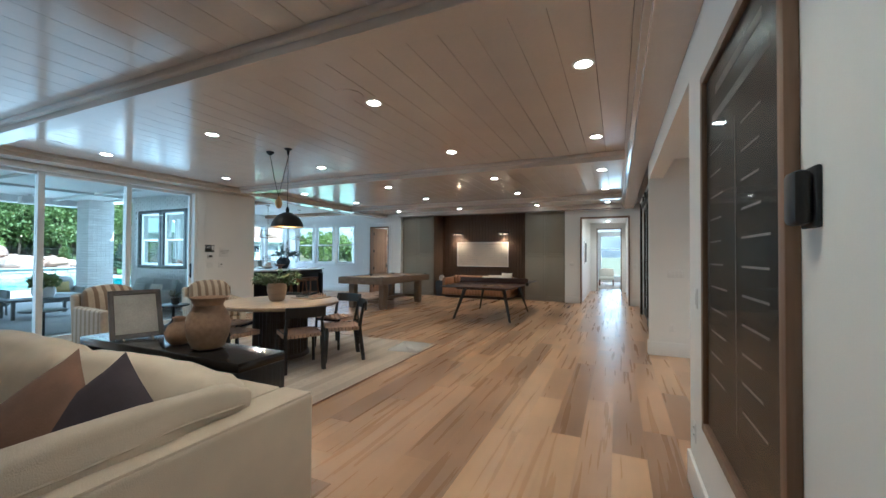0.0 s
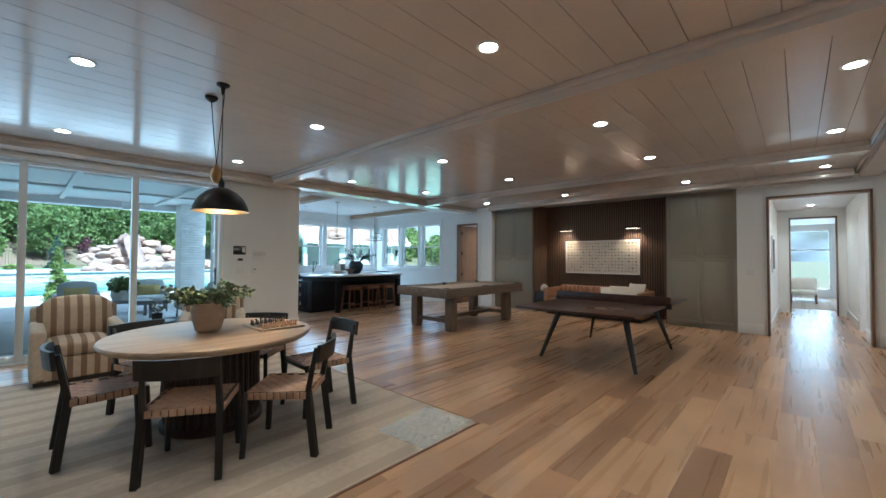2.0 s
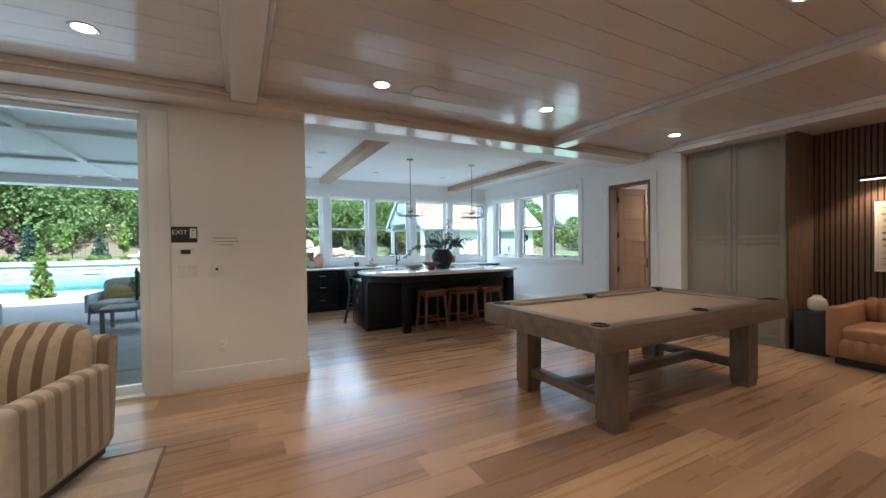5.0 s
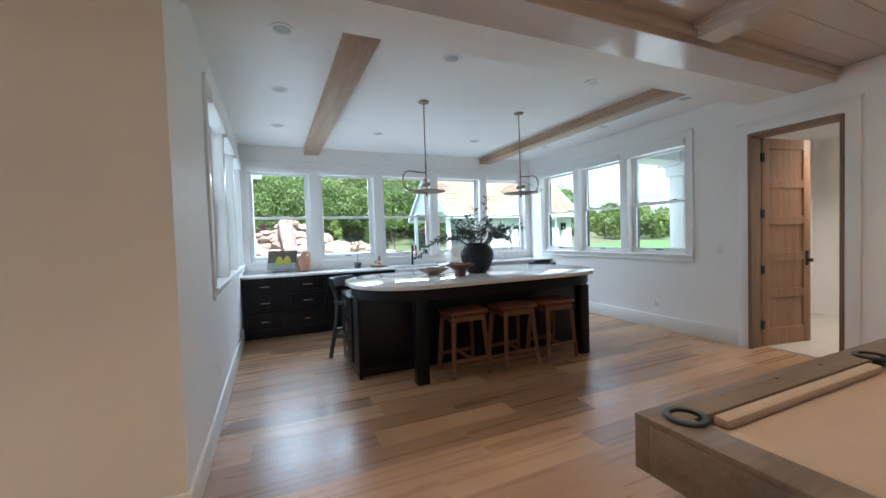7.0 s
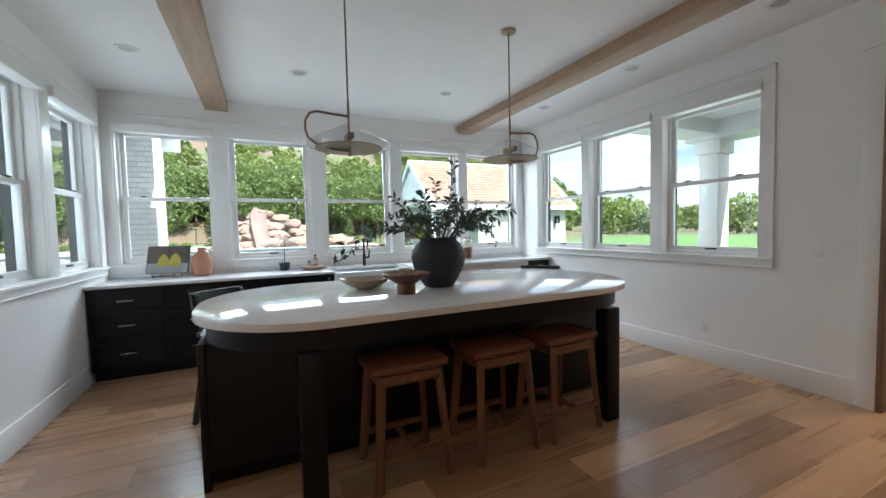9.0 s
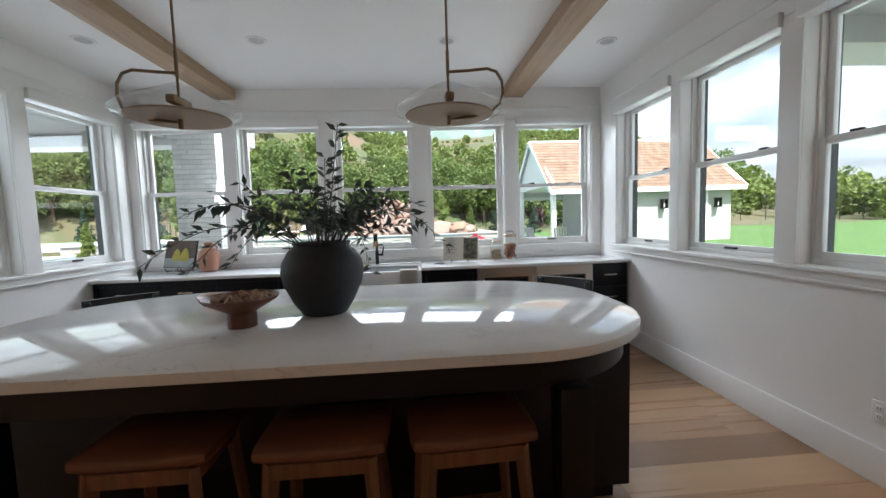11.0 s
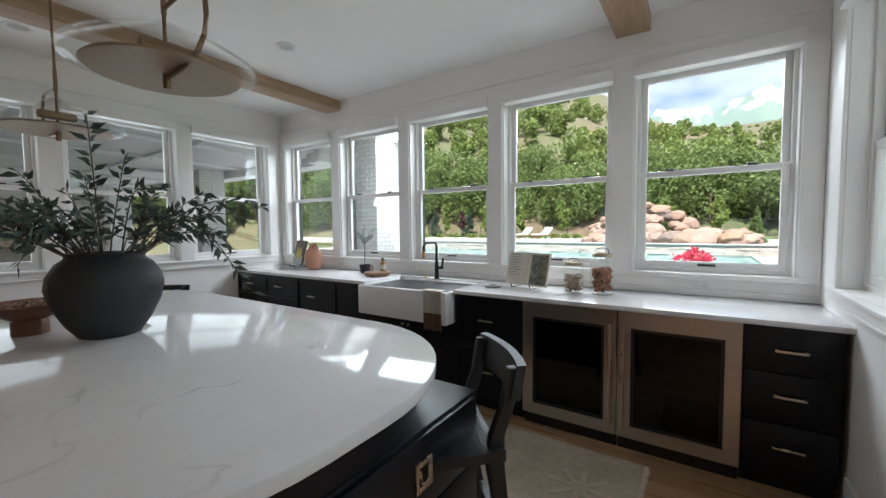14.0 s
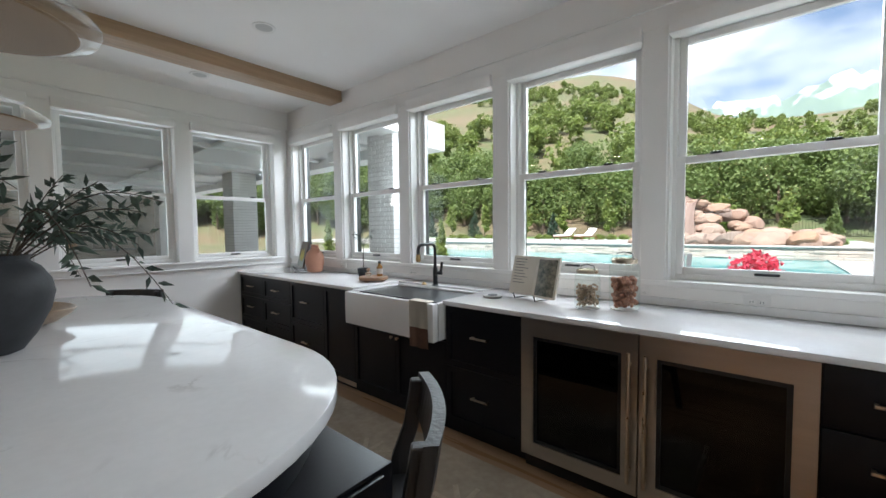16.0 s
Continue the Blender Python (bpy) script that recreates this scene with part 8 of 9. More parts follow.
for k in range(170):
    x, y = at_bearing(48 + 125 * (k + rng.random()) / 170, rng.uniform(48.0, 56.0))
    if x > -33.0 and y > 15.0:
        continue
    h = rng.uniform(5.5, 9.0)
    c, r = crowns(x, y, hill(x, y) - 0.8, h, rng, 7)
    front_c += c
    front_r += r
    trunks.append((x, y, hill(x, y), h))
for k in range(1500):
    u = rng.random() ** 0.75
    x, y = at_bearing(rng.uniform(50, 160), 55 + 175 * u)
    if u > 0.2 and noise.noise((x * 0.022, y * 0.022, 5.0)) + rng.uniform(-0.25, 0.25) > 0.22 - 0.6 * u:
        continue
    h = rng.uniform(4.0, 7.5) * (1.0 - 0.35 * u)
    c, r = crowns(x, y, hill(x, y) - 0.9, h, rng, 5)
    back_c += c
    back_r += r
for k in range(150):
    x, y = at_bearing(rng.uniform(5, 56), rng.uniform(62, 120))
    h = rng.uniform(4.5, 7.5)
    c, r = crowns(x, y, hill(x, y) - 0.8, h, rng, 5)
    back_c += c
    back_r += r
tagged(new("woodland_front", leaf_cloud("woodland_front", front_c, front_r, 200, 0.165, 7, M["woods_dark"])), "dense dark green trees along the foot of the hill", "woodland", kind="stuff")
tagged(new("woodland_hill", leaf_cloud("woodland_hill", back_c, back_r, 72, 0.29, 8, M["woods"])), "bright green trees and scrub up the hillside", "woodland", kind="stuff")
bm = bmesh.new()
for x, y, z, h in trunks:
    rod(bm, (x, y, z - 0.3), (x + 0.2, y, z + h * 0.6), 0.16, 0.06, 6)
tagged(part("woodland_trunks", bm, M["bark"]), "dark trunks among the trees", "woodland", kind="stuff")

# far mountains beyond the hill, with snow left on the tops
bm = bmesh.new()
prev = None
for k in range(161):
    a = radians(66 + 104 * k / 160)
    hgt = 350 + 55 * noise.noise((k * 0.09, 1.0, 0)) + 34 * noise.noise((k * 0.31, 4.0, 0)) + 14 * noise.noise((k * 0.9, 7.0, 0))
    col = []
    for i in range(13):
        w = i / 12
        q = 0.80 + 0.2 * w
        rough = 30 * w * (1 - w) * noise.noise((k * 0.35, i * 0.6, 9.0))
        col.append(bm.verts.new((-1400 * math.sin(a) * q, 1400 * math.cos(a) * q, max(0, hgt * w ** 1.3 + rough))))
    if prev:
        for i in range(12):
            bm.faces.new((prev[i], col[i], col[i + 1], prev[i + 1]))
    prev = col
# distance haze is painted in as a pale blue-green base colour
M["mountain"] = material("haze_tinted_mountain", (0.17, 0.23, 0.185), 0.95, scale=0.012, fine=0.06, second=(0.12, 0.165, 0.15), bump=0)
mn, ml = M["mountain"].node_tree.nodes, M["mountain"].node_tree.links
mgeo, msep, mno, mad, mrg, mmx = mn.new("ShaderNodeNewGeometry"), mn.new("ShaderNodeSeparateXYZ"), mn.new("ShaderNodeTexNoise"), mn.new("ShaderNodeMath"), mn.new("ShaderNodeMapRange"), mn.new("ShaderNodeMixRGB")
mno.inputs["Scale"].default_value, mno.inputs["Detail"].default_value = 0.022, 5.0
mad.operation = "MULTIPLY_ADD"
mad.inputs[1].default_value = 260.0
mrg.inputs["From Min"].default_value, mrg.inputs["From Max"].default_value = 462.0, 490.0
mmx.inputs["Color2"].default_value = (0.62, 0.66, 0.70, 1)
ml.new(mgeo.outputs["Position"], msep.inputs[0])
ml.new(mgeo.outputs["Position"], mno.inputs["Vector"])
ml.new(mno.outputs["Fac"], mad.inputs[0])
ml.new(msep.outputs["Z"], mad.inputs[2])
ml.new(mad.outputs[0], mrg.inputs["Value"])
ml.new(mrg.outputs["Result"], mmx.inputs["Fac"])
mb = mn["Principled BSDF"]
ml.new(mb.inputs["Base Color"].links[0].from_socket, mmx.inputs["Color1"])
ml.new(mmx.outputs[0], mb.inputs["Base Color"])
tagged(part("backdrop_mountains", bm, M["mountain"], smooth=60), "green mountain ridge with haze painted into its colour and snow on its tops", "mountain", kind="structure")


def young_tree(x, y, z, h, mat, label, seed, slim=0.5, trunk=True):
    t = thing("young_tree", (x, y, z), label, "tree", group="young trees")
    rng = random.Random(seed)
    sub("trunk", t, rod(bmesh.new(), (0, 0, -0.05), (0.02, 0, h * 0.75), 0.035, 0.012, 7), M["bark"])
    cs, rr_ = [], []
    for k in range(9):
        u = k / 8
        a = rng.uniform(0, 6.28)
        w = h * 0.5 * slim * (0.35 + 0.65 * math.sin(math.pi * (0.15 + 0.8 * u)))
        cs.append((0.4 * w * math.cos(a), 0.4 * w * math.sin(a), h * (0.32 + 0.62 * u)))
        rr_.append((w * 0.55, w * 0.55, h * 0.11))
    for k in range(4):
        a = k * 1.7
        sub("limb", t, rod(bmesh.new(), (0, 0, h * (0.35 + 0.1 * k)), (0.2 * h * slim * math.cos(a), 0.2 * h * slim * math.sin(a), h * (0.5 + 0.1 * k)), 0.014, 0.005, 5), M["bark"])
    part("crown", leaf_cloud("crown", cs, rr_, 46, 0.085 * h ** 0.5, seed, mat, shell=0.3), None, t)
    return t


def conifer(x, y, z, h, label, seed, mat=None, slim=0.3):
    t = thing("conifer", (x, y, z), label, "tree", group="conifers")
    sub("trunk", t, rod(bmesh.new(), (0, 0, -0.05), (0, 0, h * 0.9), 0.05, 0.01, 7), M["bark"])
    rng = random.Random(seed)
    cs, rr_ = [], []
    for k in range(16):
        u = k / 15
        w = h * slim * (1.02 - u) + 0.04
        for j in range(3):
            a = rng.uniform(0, 6.28)
            cs.append((0.55 * w * math.cos(a), 0.55 * w * math.sin(a), h * (0.06 + 0.92 * u)))
            rr_.append((w * 0.5, w * 0.5, h * 0.045))
    part("crown", leaf_cloud("crown", cs, rr_, 16, 0.075 * h ** 0.5, seed, mat or M["spruce"], 0.4, 0.3), None, t)
    return t


conifer(-34.2, 13.4, TZ, 1.9, "small clipped green conifer beside the rocks", 41, M["woods_dark"], 0.22)
for k, (x, y, h) in enumerate(((-42.5, -13.0, 3.0), (-43.5, -4.6, 2.4), (-42.0, 4.2, 2.6), (-43.0, 17.0, 2.3), (-41.5, -8.2, 2.8), (-42, 20.5, 2.6), (-43, -19.5, 2.8))):
    conifer(x, y, TZ if y < 15 else GZ, h, "young blue-green spruce on the terrace lawn", 50 + k)
for k, (x, y, h) in enumerate(((-41.8, 1.0, 3.1), (-41.2, -2.6, 2.7), (-42.0, 8.8, 3.0), (-41.5, -11.0, 3.2), (-40.9, 11.9, 2.9), (-42.4, -16.0, 3.3), (-41.0, -6.2, 2.9), (-44.5, 23.0, 3.0))):
    young_tree(x, y, TZ if y < 15 else GZ, h, M["woods"], "slender young tree on the terrace lawn", 70 + k)
for k, (x, y) in enumerate(((-42.6, -9.6), (-41.9, 6.0), (-43.2, 21.5))):
    young_tree(x, y, TZ if y < 15 else GZ, 2.4, M["purple"], "young purple-leaved plum tree", 90 + k, 0.6)
for k, (x, y, h) in enumerate(((-17.6, -2.5, 1.9), (-18.2, 0.2, 1.7), (-17.9, 3.2, 1.8))):
    conifer(x, y, GZ, h, "slim upright cypress at the patio edge", 95 + k, M["woods"], 0.16)
for k in range(22):
    y = -14 + 1.05 * k + 0.3 * math.sin(k * 2.3)
    t = thing("shrub", (-39.9 + 0.4 * math.sin(k), y, TZ), "low rounded green shrub along the terrace", "shrub", group="terrace shrubs")
    me = leaf_cloud("foliage", [(0, 0, 0.18), (0.15, 0.1, 0.2), (-0.12, 0.14, 0.16)], [(0.3, 0.3, 0.22)] * 3, 110, 0.07, 120 + k % 4, M["woods"], shell=0.35)
    part("foliage", me, None, t)
    sub("stem", t, rod(bmesh.new(), (0, 0, -0.03), (0, 0, 0.2), 0.02, 0.01, 6), M["bark"])

# black garden fence
fn = thing("garden_fence", (-46.5, 0, TZ), "thin black metal fence below the trees", "fence")
pm = mesh_of("post", B(((-0.03, -0.03, -0.4), (0.03, 0.03, 1.5))), M["black_metal"])
for k in range(30):
    o = part("post", pm, None, fn)
    o.location = (0, -36 + 2.4 * k, 0)
sub("rail", fn, B(((-0.015, -36, 1.38), (0.015, 33.6, 1.42)), ((-0.015, -36, 0.12), (0.015, 33.6, 0.16))), M["black_metal"])
pk_ = mesh_of("picket", B(((-0.008, -0.008, 0.14), (0.008, 0.008, 1.4))), M["black_metal"])
for k in range(260):
    o = part("picket", pk_, None, fn)
    o.location = (0, -24 + 0.17 * k, 0)
cf = thing("court_fence", (-46.0, 45.0, GZ), "tall black mesh fence round the court", "fence")
for k in range(12):
    sub("post", cf, rod(bmesh.new(), (0, -15 + 2.9 * k, -0.1), (0, -15 + 2.9 * k, 3.0), 0.035, 0.035, 8), M["black_metal"])
sub("rail", cf, B(((-0.02, -15, 2.95), (0.02, 17, 3.0)), ((-0.02, -15, 1.5), (0.02, 17, 1.53))), M["black_metal"])

# sun loungers on the terrace
def lounger():
    t = thing("sun_lounger", (0, 0, 0), "teak sun lounger with a white cushion", "lounger", group="loungers")
    sub("frame", t, B(((-0.33, -0.95, 0.26), (0.33, 0.95, 0.32)), bev=0.006), M["teak"])
    for sx in (-0.28, 0.28):
        for sy in (-0.85, 0.85):
            sub("leg", t, B(((sx - 0.03, sy - 0.03, 0), (sx + 0.03, sy + 0.03, 0.26))), M["teak"])
    sub("mattress", t, soft_box(bmesh.new(), (-0.32, -0.92, 0.32), (0.32, 0.32, 0.42), 0.01, 5, 0.3), M["trim"])
    bm = soft_box(bmesh.new(), (-0.32, 0.30, 0.34), (0.32, 0.95, 0.44), 0.01, 5, 0.3)
    for v in bm.verts:
        v.co.z += 0.75 * max(0, v.co.y - 0.30)
    sub("backrest", t, bm, M["trim"])
    return t


lg = lounger()
lg.matrix_world = pose(-37.2, 0.75, TZ + 0.02, 0, 0, 75)
copy_thing(lg, pose(-37.2, -0.85, TZ + 0.02, 0, 0, 75))

# ---- patio: roof, brick piers, end wall ----
pr = tagged(part("roof_patio", B(((-14.2, -8.5, 3.02), (-6.95, 6.0, 3.2)), ((-14.2, -8.5, 2.83), (-13.75, 6.45, 3.3)), ((-13.75, 6.0, 2.98), (-11.6, 6.45, 3.3))), M["white_soffit"], smooth=None), "white boarded patio roof", "roof", kind="structure")
for k in range(7):
    y = -7.2 + 2.05 * k
    part("rafter", B(((-13.75, y - 0.05, 2.955), (-6.96, y + 0.05, 3.02)), bev=0.003), M["white_soffit"], pr)
for x in (-9.2, -11.5):
    part("purlin", B(((x - 0.05, -8.4, 2.965), (x + 0.05, 5.95, 3.018)), bev=0.003), M["white_soffit"], pr)
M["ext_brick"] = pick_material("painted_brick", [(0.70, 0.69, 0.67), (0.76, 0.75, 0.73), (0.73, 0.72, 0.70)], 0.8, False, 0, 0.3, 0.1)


def brick_pier(cx, cy, s, h, full):
    t = thing("brick_pier", (cx, cy, GZ), "square white-painted brick pier of the patio", "pier", group="patio piers")
    core = sub("core", t, B(((-s / 2 + 0.012, -s / 2 + 0.012, 0), (s / 2 - 0.012, s / 2 - 0.012, h))), M["mortar"])
    bl, bh = s / 3, 0.076
    me = mesh_of("brick", B(((0.004, 0, 0.004), (bl - 0.004, 0.03, bh - 0.005)), bev=0.003), M["ext_brick"])
    half = mesh_of("brick", B(((0.004, 0, 0.004), (bl / 2 - 0.004, 0.03, bh - 0.005)), bev=0.003), M["ext_brick"])
    faces = ((-s / 2, -s / 2, 0), (s / 2, -s / 2, 90), (s / 2, s / 2, 180), (-s / 2, s / 2, 270))
    rest = bmesh.new()
    for fi, (x0, y0, rz) in enumerate(faces):
        for r in range(int(h / bh)):
            cols = [(0.0, 1), (bl, 1), (2 * bl, 1)] if r % 2 else [(0.0, 0.5), (bl * 0.5, 1), (bl * 1.5, 1), (bl * 2.5, 0.5)]
            for c, w in cols:
                m = pose(x0, y0, 0, 0, 0, rz) @ Matrix.Translation((c, 0, r * bh))
                if fi in full:
                    o = part("brick", me if w == 1 else half, None, core)
                    o.matrix_local = m
                else:
                    n0 = len(rest.verts)
                    box(rest, (0.004, 0, 0.004), (bl * w - 0.004, 0.03, bh - 0.005))
                    rest.verts.ensure_lookup_table()
                    for v in rest.verts[n0:]:
                        v.co = m @ v.co
    if len(rest.verts):
        o = part("brick_rest", rest, M["brick"], t, smooth=None)
        o["kind"] = "stuff"
    else:
        rest.free()
    return t


brick_pier(-13.385, 5.955, 0.65, 3.2, (1, 2))
brick_pier(-13.385, -0.4, 0.65, 3.2, ())
brick_pier(-13.385, -7.2, 0.65, 3.2, ())
# brick cladding of the kitchen's outer walls, in courses
bm = bmesh.new()
for r in range(41):
    z = GZ + 0.078 * r
    if z > 3.0:
        break
    xx = -11.5 - (0.1 if r % 2 else 0.0)
    while xx < -7.0:
        a, b = max(xx, -11.5), min(xx + 0.2, -6.96)
        if z + 0.07 < 1.04 or z > 2.57 or not any(a < q + 0.05 and b > p - 0.05 for p, q in LEFT_W):
            if b - a > 0.03:
                box(bm, (a + 0.004, 5.965, z + 0.004), (b - 0.004, 5.991, z + 0.073))
        xx += 0.208
o = part("brick_cladding", bm, M["brick"], None, smooth=None)
tagged(o, "white painted brick cladding of the kitchen wall", "wall", kind="stuff")
ew = tagged(part("wall_patio_end", B(((-13.4, -8.6, GZ), (-6.95, -8.35, 3.05))), M["mortar"], smooth=None), "grey cut-stone end wall of the patio", "wall", kind="structure")
rng = random.Random(19)
sblk = [mesh_of("stone", B(((0.006, 0, 0.006), (w - 0.006, 0.03 + 0.01 * k, 0.224)), bev=0.01), M["stone_block"]) for k, w in enumerate((0.35, 0.5, 0.68))]
for row in range(13):
    x = -13.35
    while x < -7.1:
        k = rng.randrange(3)
        o = part("stone", sblk[k], None, ew)
        o.location = (x, -8.352, GZ + 0.23 * row)
        x += (0.35, 0.5, 0.68)[k]
t = thing("stone_ledge", (-10.6, -7.9, GZ + 0.031), "long stone ledge counter against the end wall", "counter")
sub("body", t, B(((-1.8, -0.35, 0), (1.8, 0.3, 0.84)), bev=0.01), M["stone_block"])
sub("slab", t, B(((-1.85, -0.38, 0.84), (1.85, 0.36, 0.90)), bev=0.008), M["paving"])


def planter(name, x, y, z, r, h, mat, leaves, label, seed, spread=1.3, up=0.35):
    t = thing(name, (x, y, z), label, "planter", group="outdoor planters")
    sub("pot", t, lathe(bmesh.new(), [(r * 0.6, 0), (r * 0.8, 0.01), (r, h * 0.55), (r * 0.92, h * 0.92), (r * 0.85, h), (r * 0.78, h * 0.96), (r * 0.1, h * 0.9)], 28), mat)
    me = leaf_cloud("foliage", [(0, 0, h + up * 0.3), (r * 0.4, 0, h + up * 0.4), (-r * 0.3, r * 0.3, h + up * 0.3)], [(r * spread, r * spread, up * 0.6)] * 3, 150, 0.055, seed, leaves, 0.45, 0.3)
    part("foliage", me, None, t)
    return t


planter("planter", -10.6, -7.75, GZ + 0.932, 0.22, 0.32, M["clay"], M["woods"], "round woven planter with green foliage", 201)
planter("planter", -11.2, 4.0, GZ + 0.472, 0.22, 0.26, M["white_ceramic"], M["woods_dark"], "white pot of dark foliage on the patio table", 202)
planter("planter", -16.6, 10.85, GZ + 0.03, 0.3, 0.62, M["white_ceramic"], M["bloom"], "tall pot of red geraniums by the pool", 203, 1.1, 0.5)


# ---- patio furniture ----
M["outdoor_cloth"] = material("pale_grey_outdoor_cloth", (0.44, 0.45, 0.45), 0.9, var=0.07, scale=6, bump=0.25, fine=200)
M["grey_frame"] = material("grey_outdoor_frame", (0.16, 0.165, 0.17), 0.5, var=0.1)
M["ochre"] = material("ochre_cushion", (0.46, 0.36, 0.14), 0.9, var=0.08, scale=6, bump=0.2, fine=200)


def outdoor_seat(name, w, x, y, ang, label, cushions):
    t = thing(name, (x, y, GZ + 0.03), label, "outdoor seat", group="patio seats")
    for s in (-1, 1):
        for sy in (-0.32, 0.34):
            sub("leg", t, bar(bmesh.new(), (s * (w / 2 - 0.05), sy, 0), (s * (w / 2 - 0.06), sy * 0.95, 0.30), 0.03, 0.03, 0.003), M["grey_frame"])
        sub("arm", t, B(((s * w / 2 - (0.07 if s > 0 else 0), -0.38, 0.24), (s * w / 2 + (0.07 if s < 0 else 0), 0.40, 0.60)), bev=0.03), M["outdoor_cloth"])
    sub("seat_frame", t, B(((-w / 2 + 0.06, -0.38, 0.22), (w / 2 - 0.06, 0.38, 0.30)), bev=0.01), M["grey_frame"])
    n = max(1, round(w / 0.8))
    for k in range(n):
        a = -w / 2 + 0.075 + k * (w - 0.15) / n
        b = a + (w - 0.15) / n - 0.01
        sub("seat_cushion", t, soft_box(bmesh.new(), (a, -0.28, 0.29), (b, 0.40, 0.44), 0.015, 5, 0.32), M["outdoor_cloth"])
        bm = soft_box(bmesh.new(), (a, -0.42, 0.40), (b, -0.22, 0.84), 0.03, 5, 0.34)
        for v in bm.verts:
            v.co.y -= 0.2 * max(0, v.co.z - 0.42)
        sub("back_cushion", t, bm, M["outdoor_cloth"])
    t.matrix_world = facing(x, y, ang, GZ + 0.03)
    c, s_ = math.cos(radians(ang)), math.sin(radians(ang))
    for k, (off, mat, lab) in enumerate(cushions):
        ob = part("cushion", pillow(bmesh.new(), 0.5, 0.3, 0.13), M[mat], None, smooth=60)
        ob.matrix_world = facing(x + s_ * off - c * 0.16, y - c * off - s_ * 0.16, ang, GZ + 0.03 + 0.585) @ pose(0, 0, 0, 18, 0, 0)
        tagged(ob, lab, "cushion", "patio cushions")
    return t


outdoor_seat("patio_armchair", 0.86, -12.4, 3.3, -5, "pale grey upholstered patio armchair", [(0, "ochre", "ochre lumbar cushion on a patio chair")])
outdoor_seat("patio_armchair", 0.86, -12.4, 4.75, -8, "pale grey upholstered patio armchair", [(0, "ochre", "ochre lumbar cushion on a patio chair")])
outdoor_seat("patio_sofa", 1.75, -9.9, 5.35, -90, "pale grey two-seat patio sofa by the brick wall", [(-0.4, "linen_white", "pale cushion on the patio sofa"), (0.35, "outdoor_cloth", "grey cushion on the patio sofa")])
outdoor_seat("patio_sofa", 2.2, -10.4, 1.4, 80, "pale grey patio sofa with striped cushions", [(-0.6, "stripe", "striped cushion on the patio sofa"), (0.5, "ochre", "ochre cushion on the patio sofa")])
t = thing("coffee_table", (-11.2, 3.95, GZ + 0.03), "low grey slatted patio coffee table", "table")
sub("top", t, B(((-0.36, -0.62, 0.40), (0.36, 0.62, 0.44)), bev=0.008), M["grey_frame"])
for sx in (-0.31, 0.31):
    for sy in (-0.56, 0.56):
        sub("leg", t, B(((sx - 0.03, sy - 0.03, 0), (sx + 0.03, sy + 0.03, 0.40)), bev=0.004), M["grey_frame"])
t = thing("patio_side_table", (-7.75, 2.75, GZ + 0.03), "round black patio side table", "side table")
sub("top", t, lathe(bmesh.new(), [(0.30, 0.50), (0.31, 0.505), (0.31, 0.52), (0.30, 0.524)], 36), M["black_metal"])
sub("stem", t, lathe(bmesh.new(), [(0.16, 0), (0.16, 0.015), (0.02, 0.03), (0.018, 0.50)], 24), M["black_metal"])
tagged(part("patio_rug", B(((-12.6, 1.2, GZ + 0.03), (-8.2, 5.2, GZ + 0.042)), bev=0.003), material("grey_outdoor_rug", (0.36, 0.36, 0.36), 0.95, var=0.1, scale=3, bump=0.3)), "pale grey outdoor rug on the patio", "rug")
t = thing("roof_projector", (-13.3, 4.45, 2.95), "white box heater hung under the patio eave", "heater")
sub("case", t, B(((-0.14, -0.2, -0.2), (0.14, 0.2, 0.0)), bev=0.02), M["white_plastic"])
sub("bracket", t, B(((-0.03, -0.03, 0.0), (0.03, 0.03, 0.066))), M["white_plastic"])

# ---- north porch and pool house ----
tagged(part("roof_porch", B(((-10.25, 12.5, 3.0), (-5.0, 14.8, 3.16)), ((-10.25, 14.2, 2.72), (-5.0, 14.8, 3.0)), ((-10.25, 12.9, 2.78), (-9.75, 14.2, 3.0))), M["white_soffit"], smooth=None), "white porch roof and beam", "roof", kind="structure")
# added eaves extension, there to block sun from the north kitchen windows
tagged(part("roof_eaves_north", B(((-12.1, 12.5, 3.14), (-10.25, 12.95, 3.28))), M["white_soffit"], smooth=None), "white eaves extension added to keep sun off the north windows", "roof", kind="structure")
t = thing("porch_post", (-9.95, 14.5, GZ), "square white porch post with a moulded cap", "post")
sub("shaft", t, B(((-0.15, -0.15, 0.2), (0.15, 0.15, 2.62)), bev=0.006), M["trim"])
sub("cap", t, B(((-0.2, -0.2, 2.62), (0.2, 0.2, 2.84)), bev=0.012), M["trim"])
sub("plinth", t, B(((-0.2, -0.2, 0), (0.2, 0.2, 0.2)), bev=0.01), M["trim"])
tagged(part("pavement_porch", B(((-11.5, 11.83, GZ - 0.05), (-5.0, 15.3, GZ + 0.03))), M["paving"], smooth=None), "pale porch paving", "pavement", kind="structure")

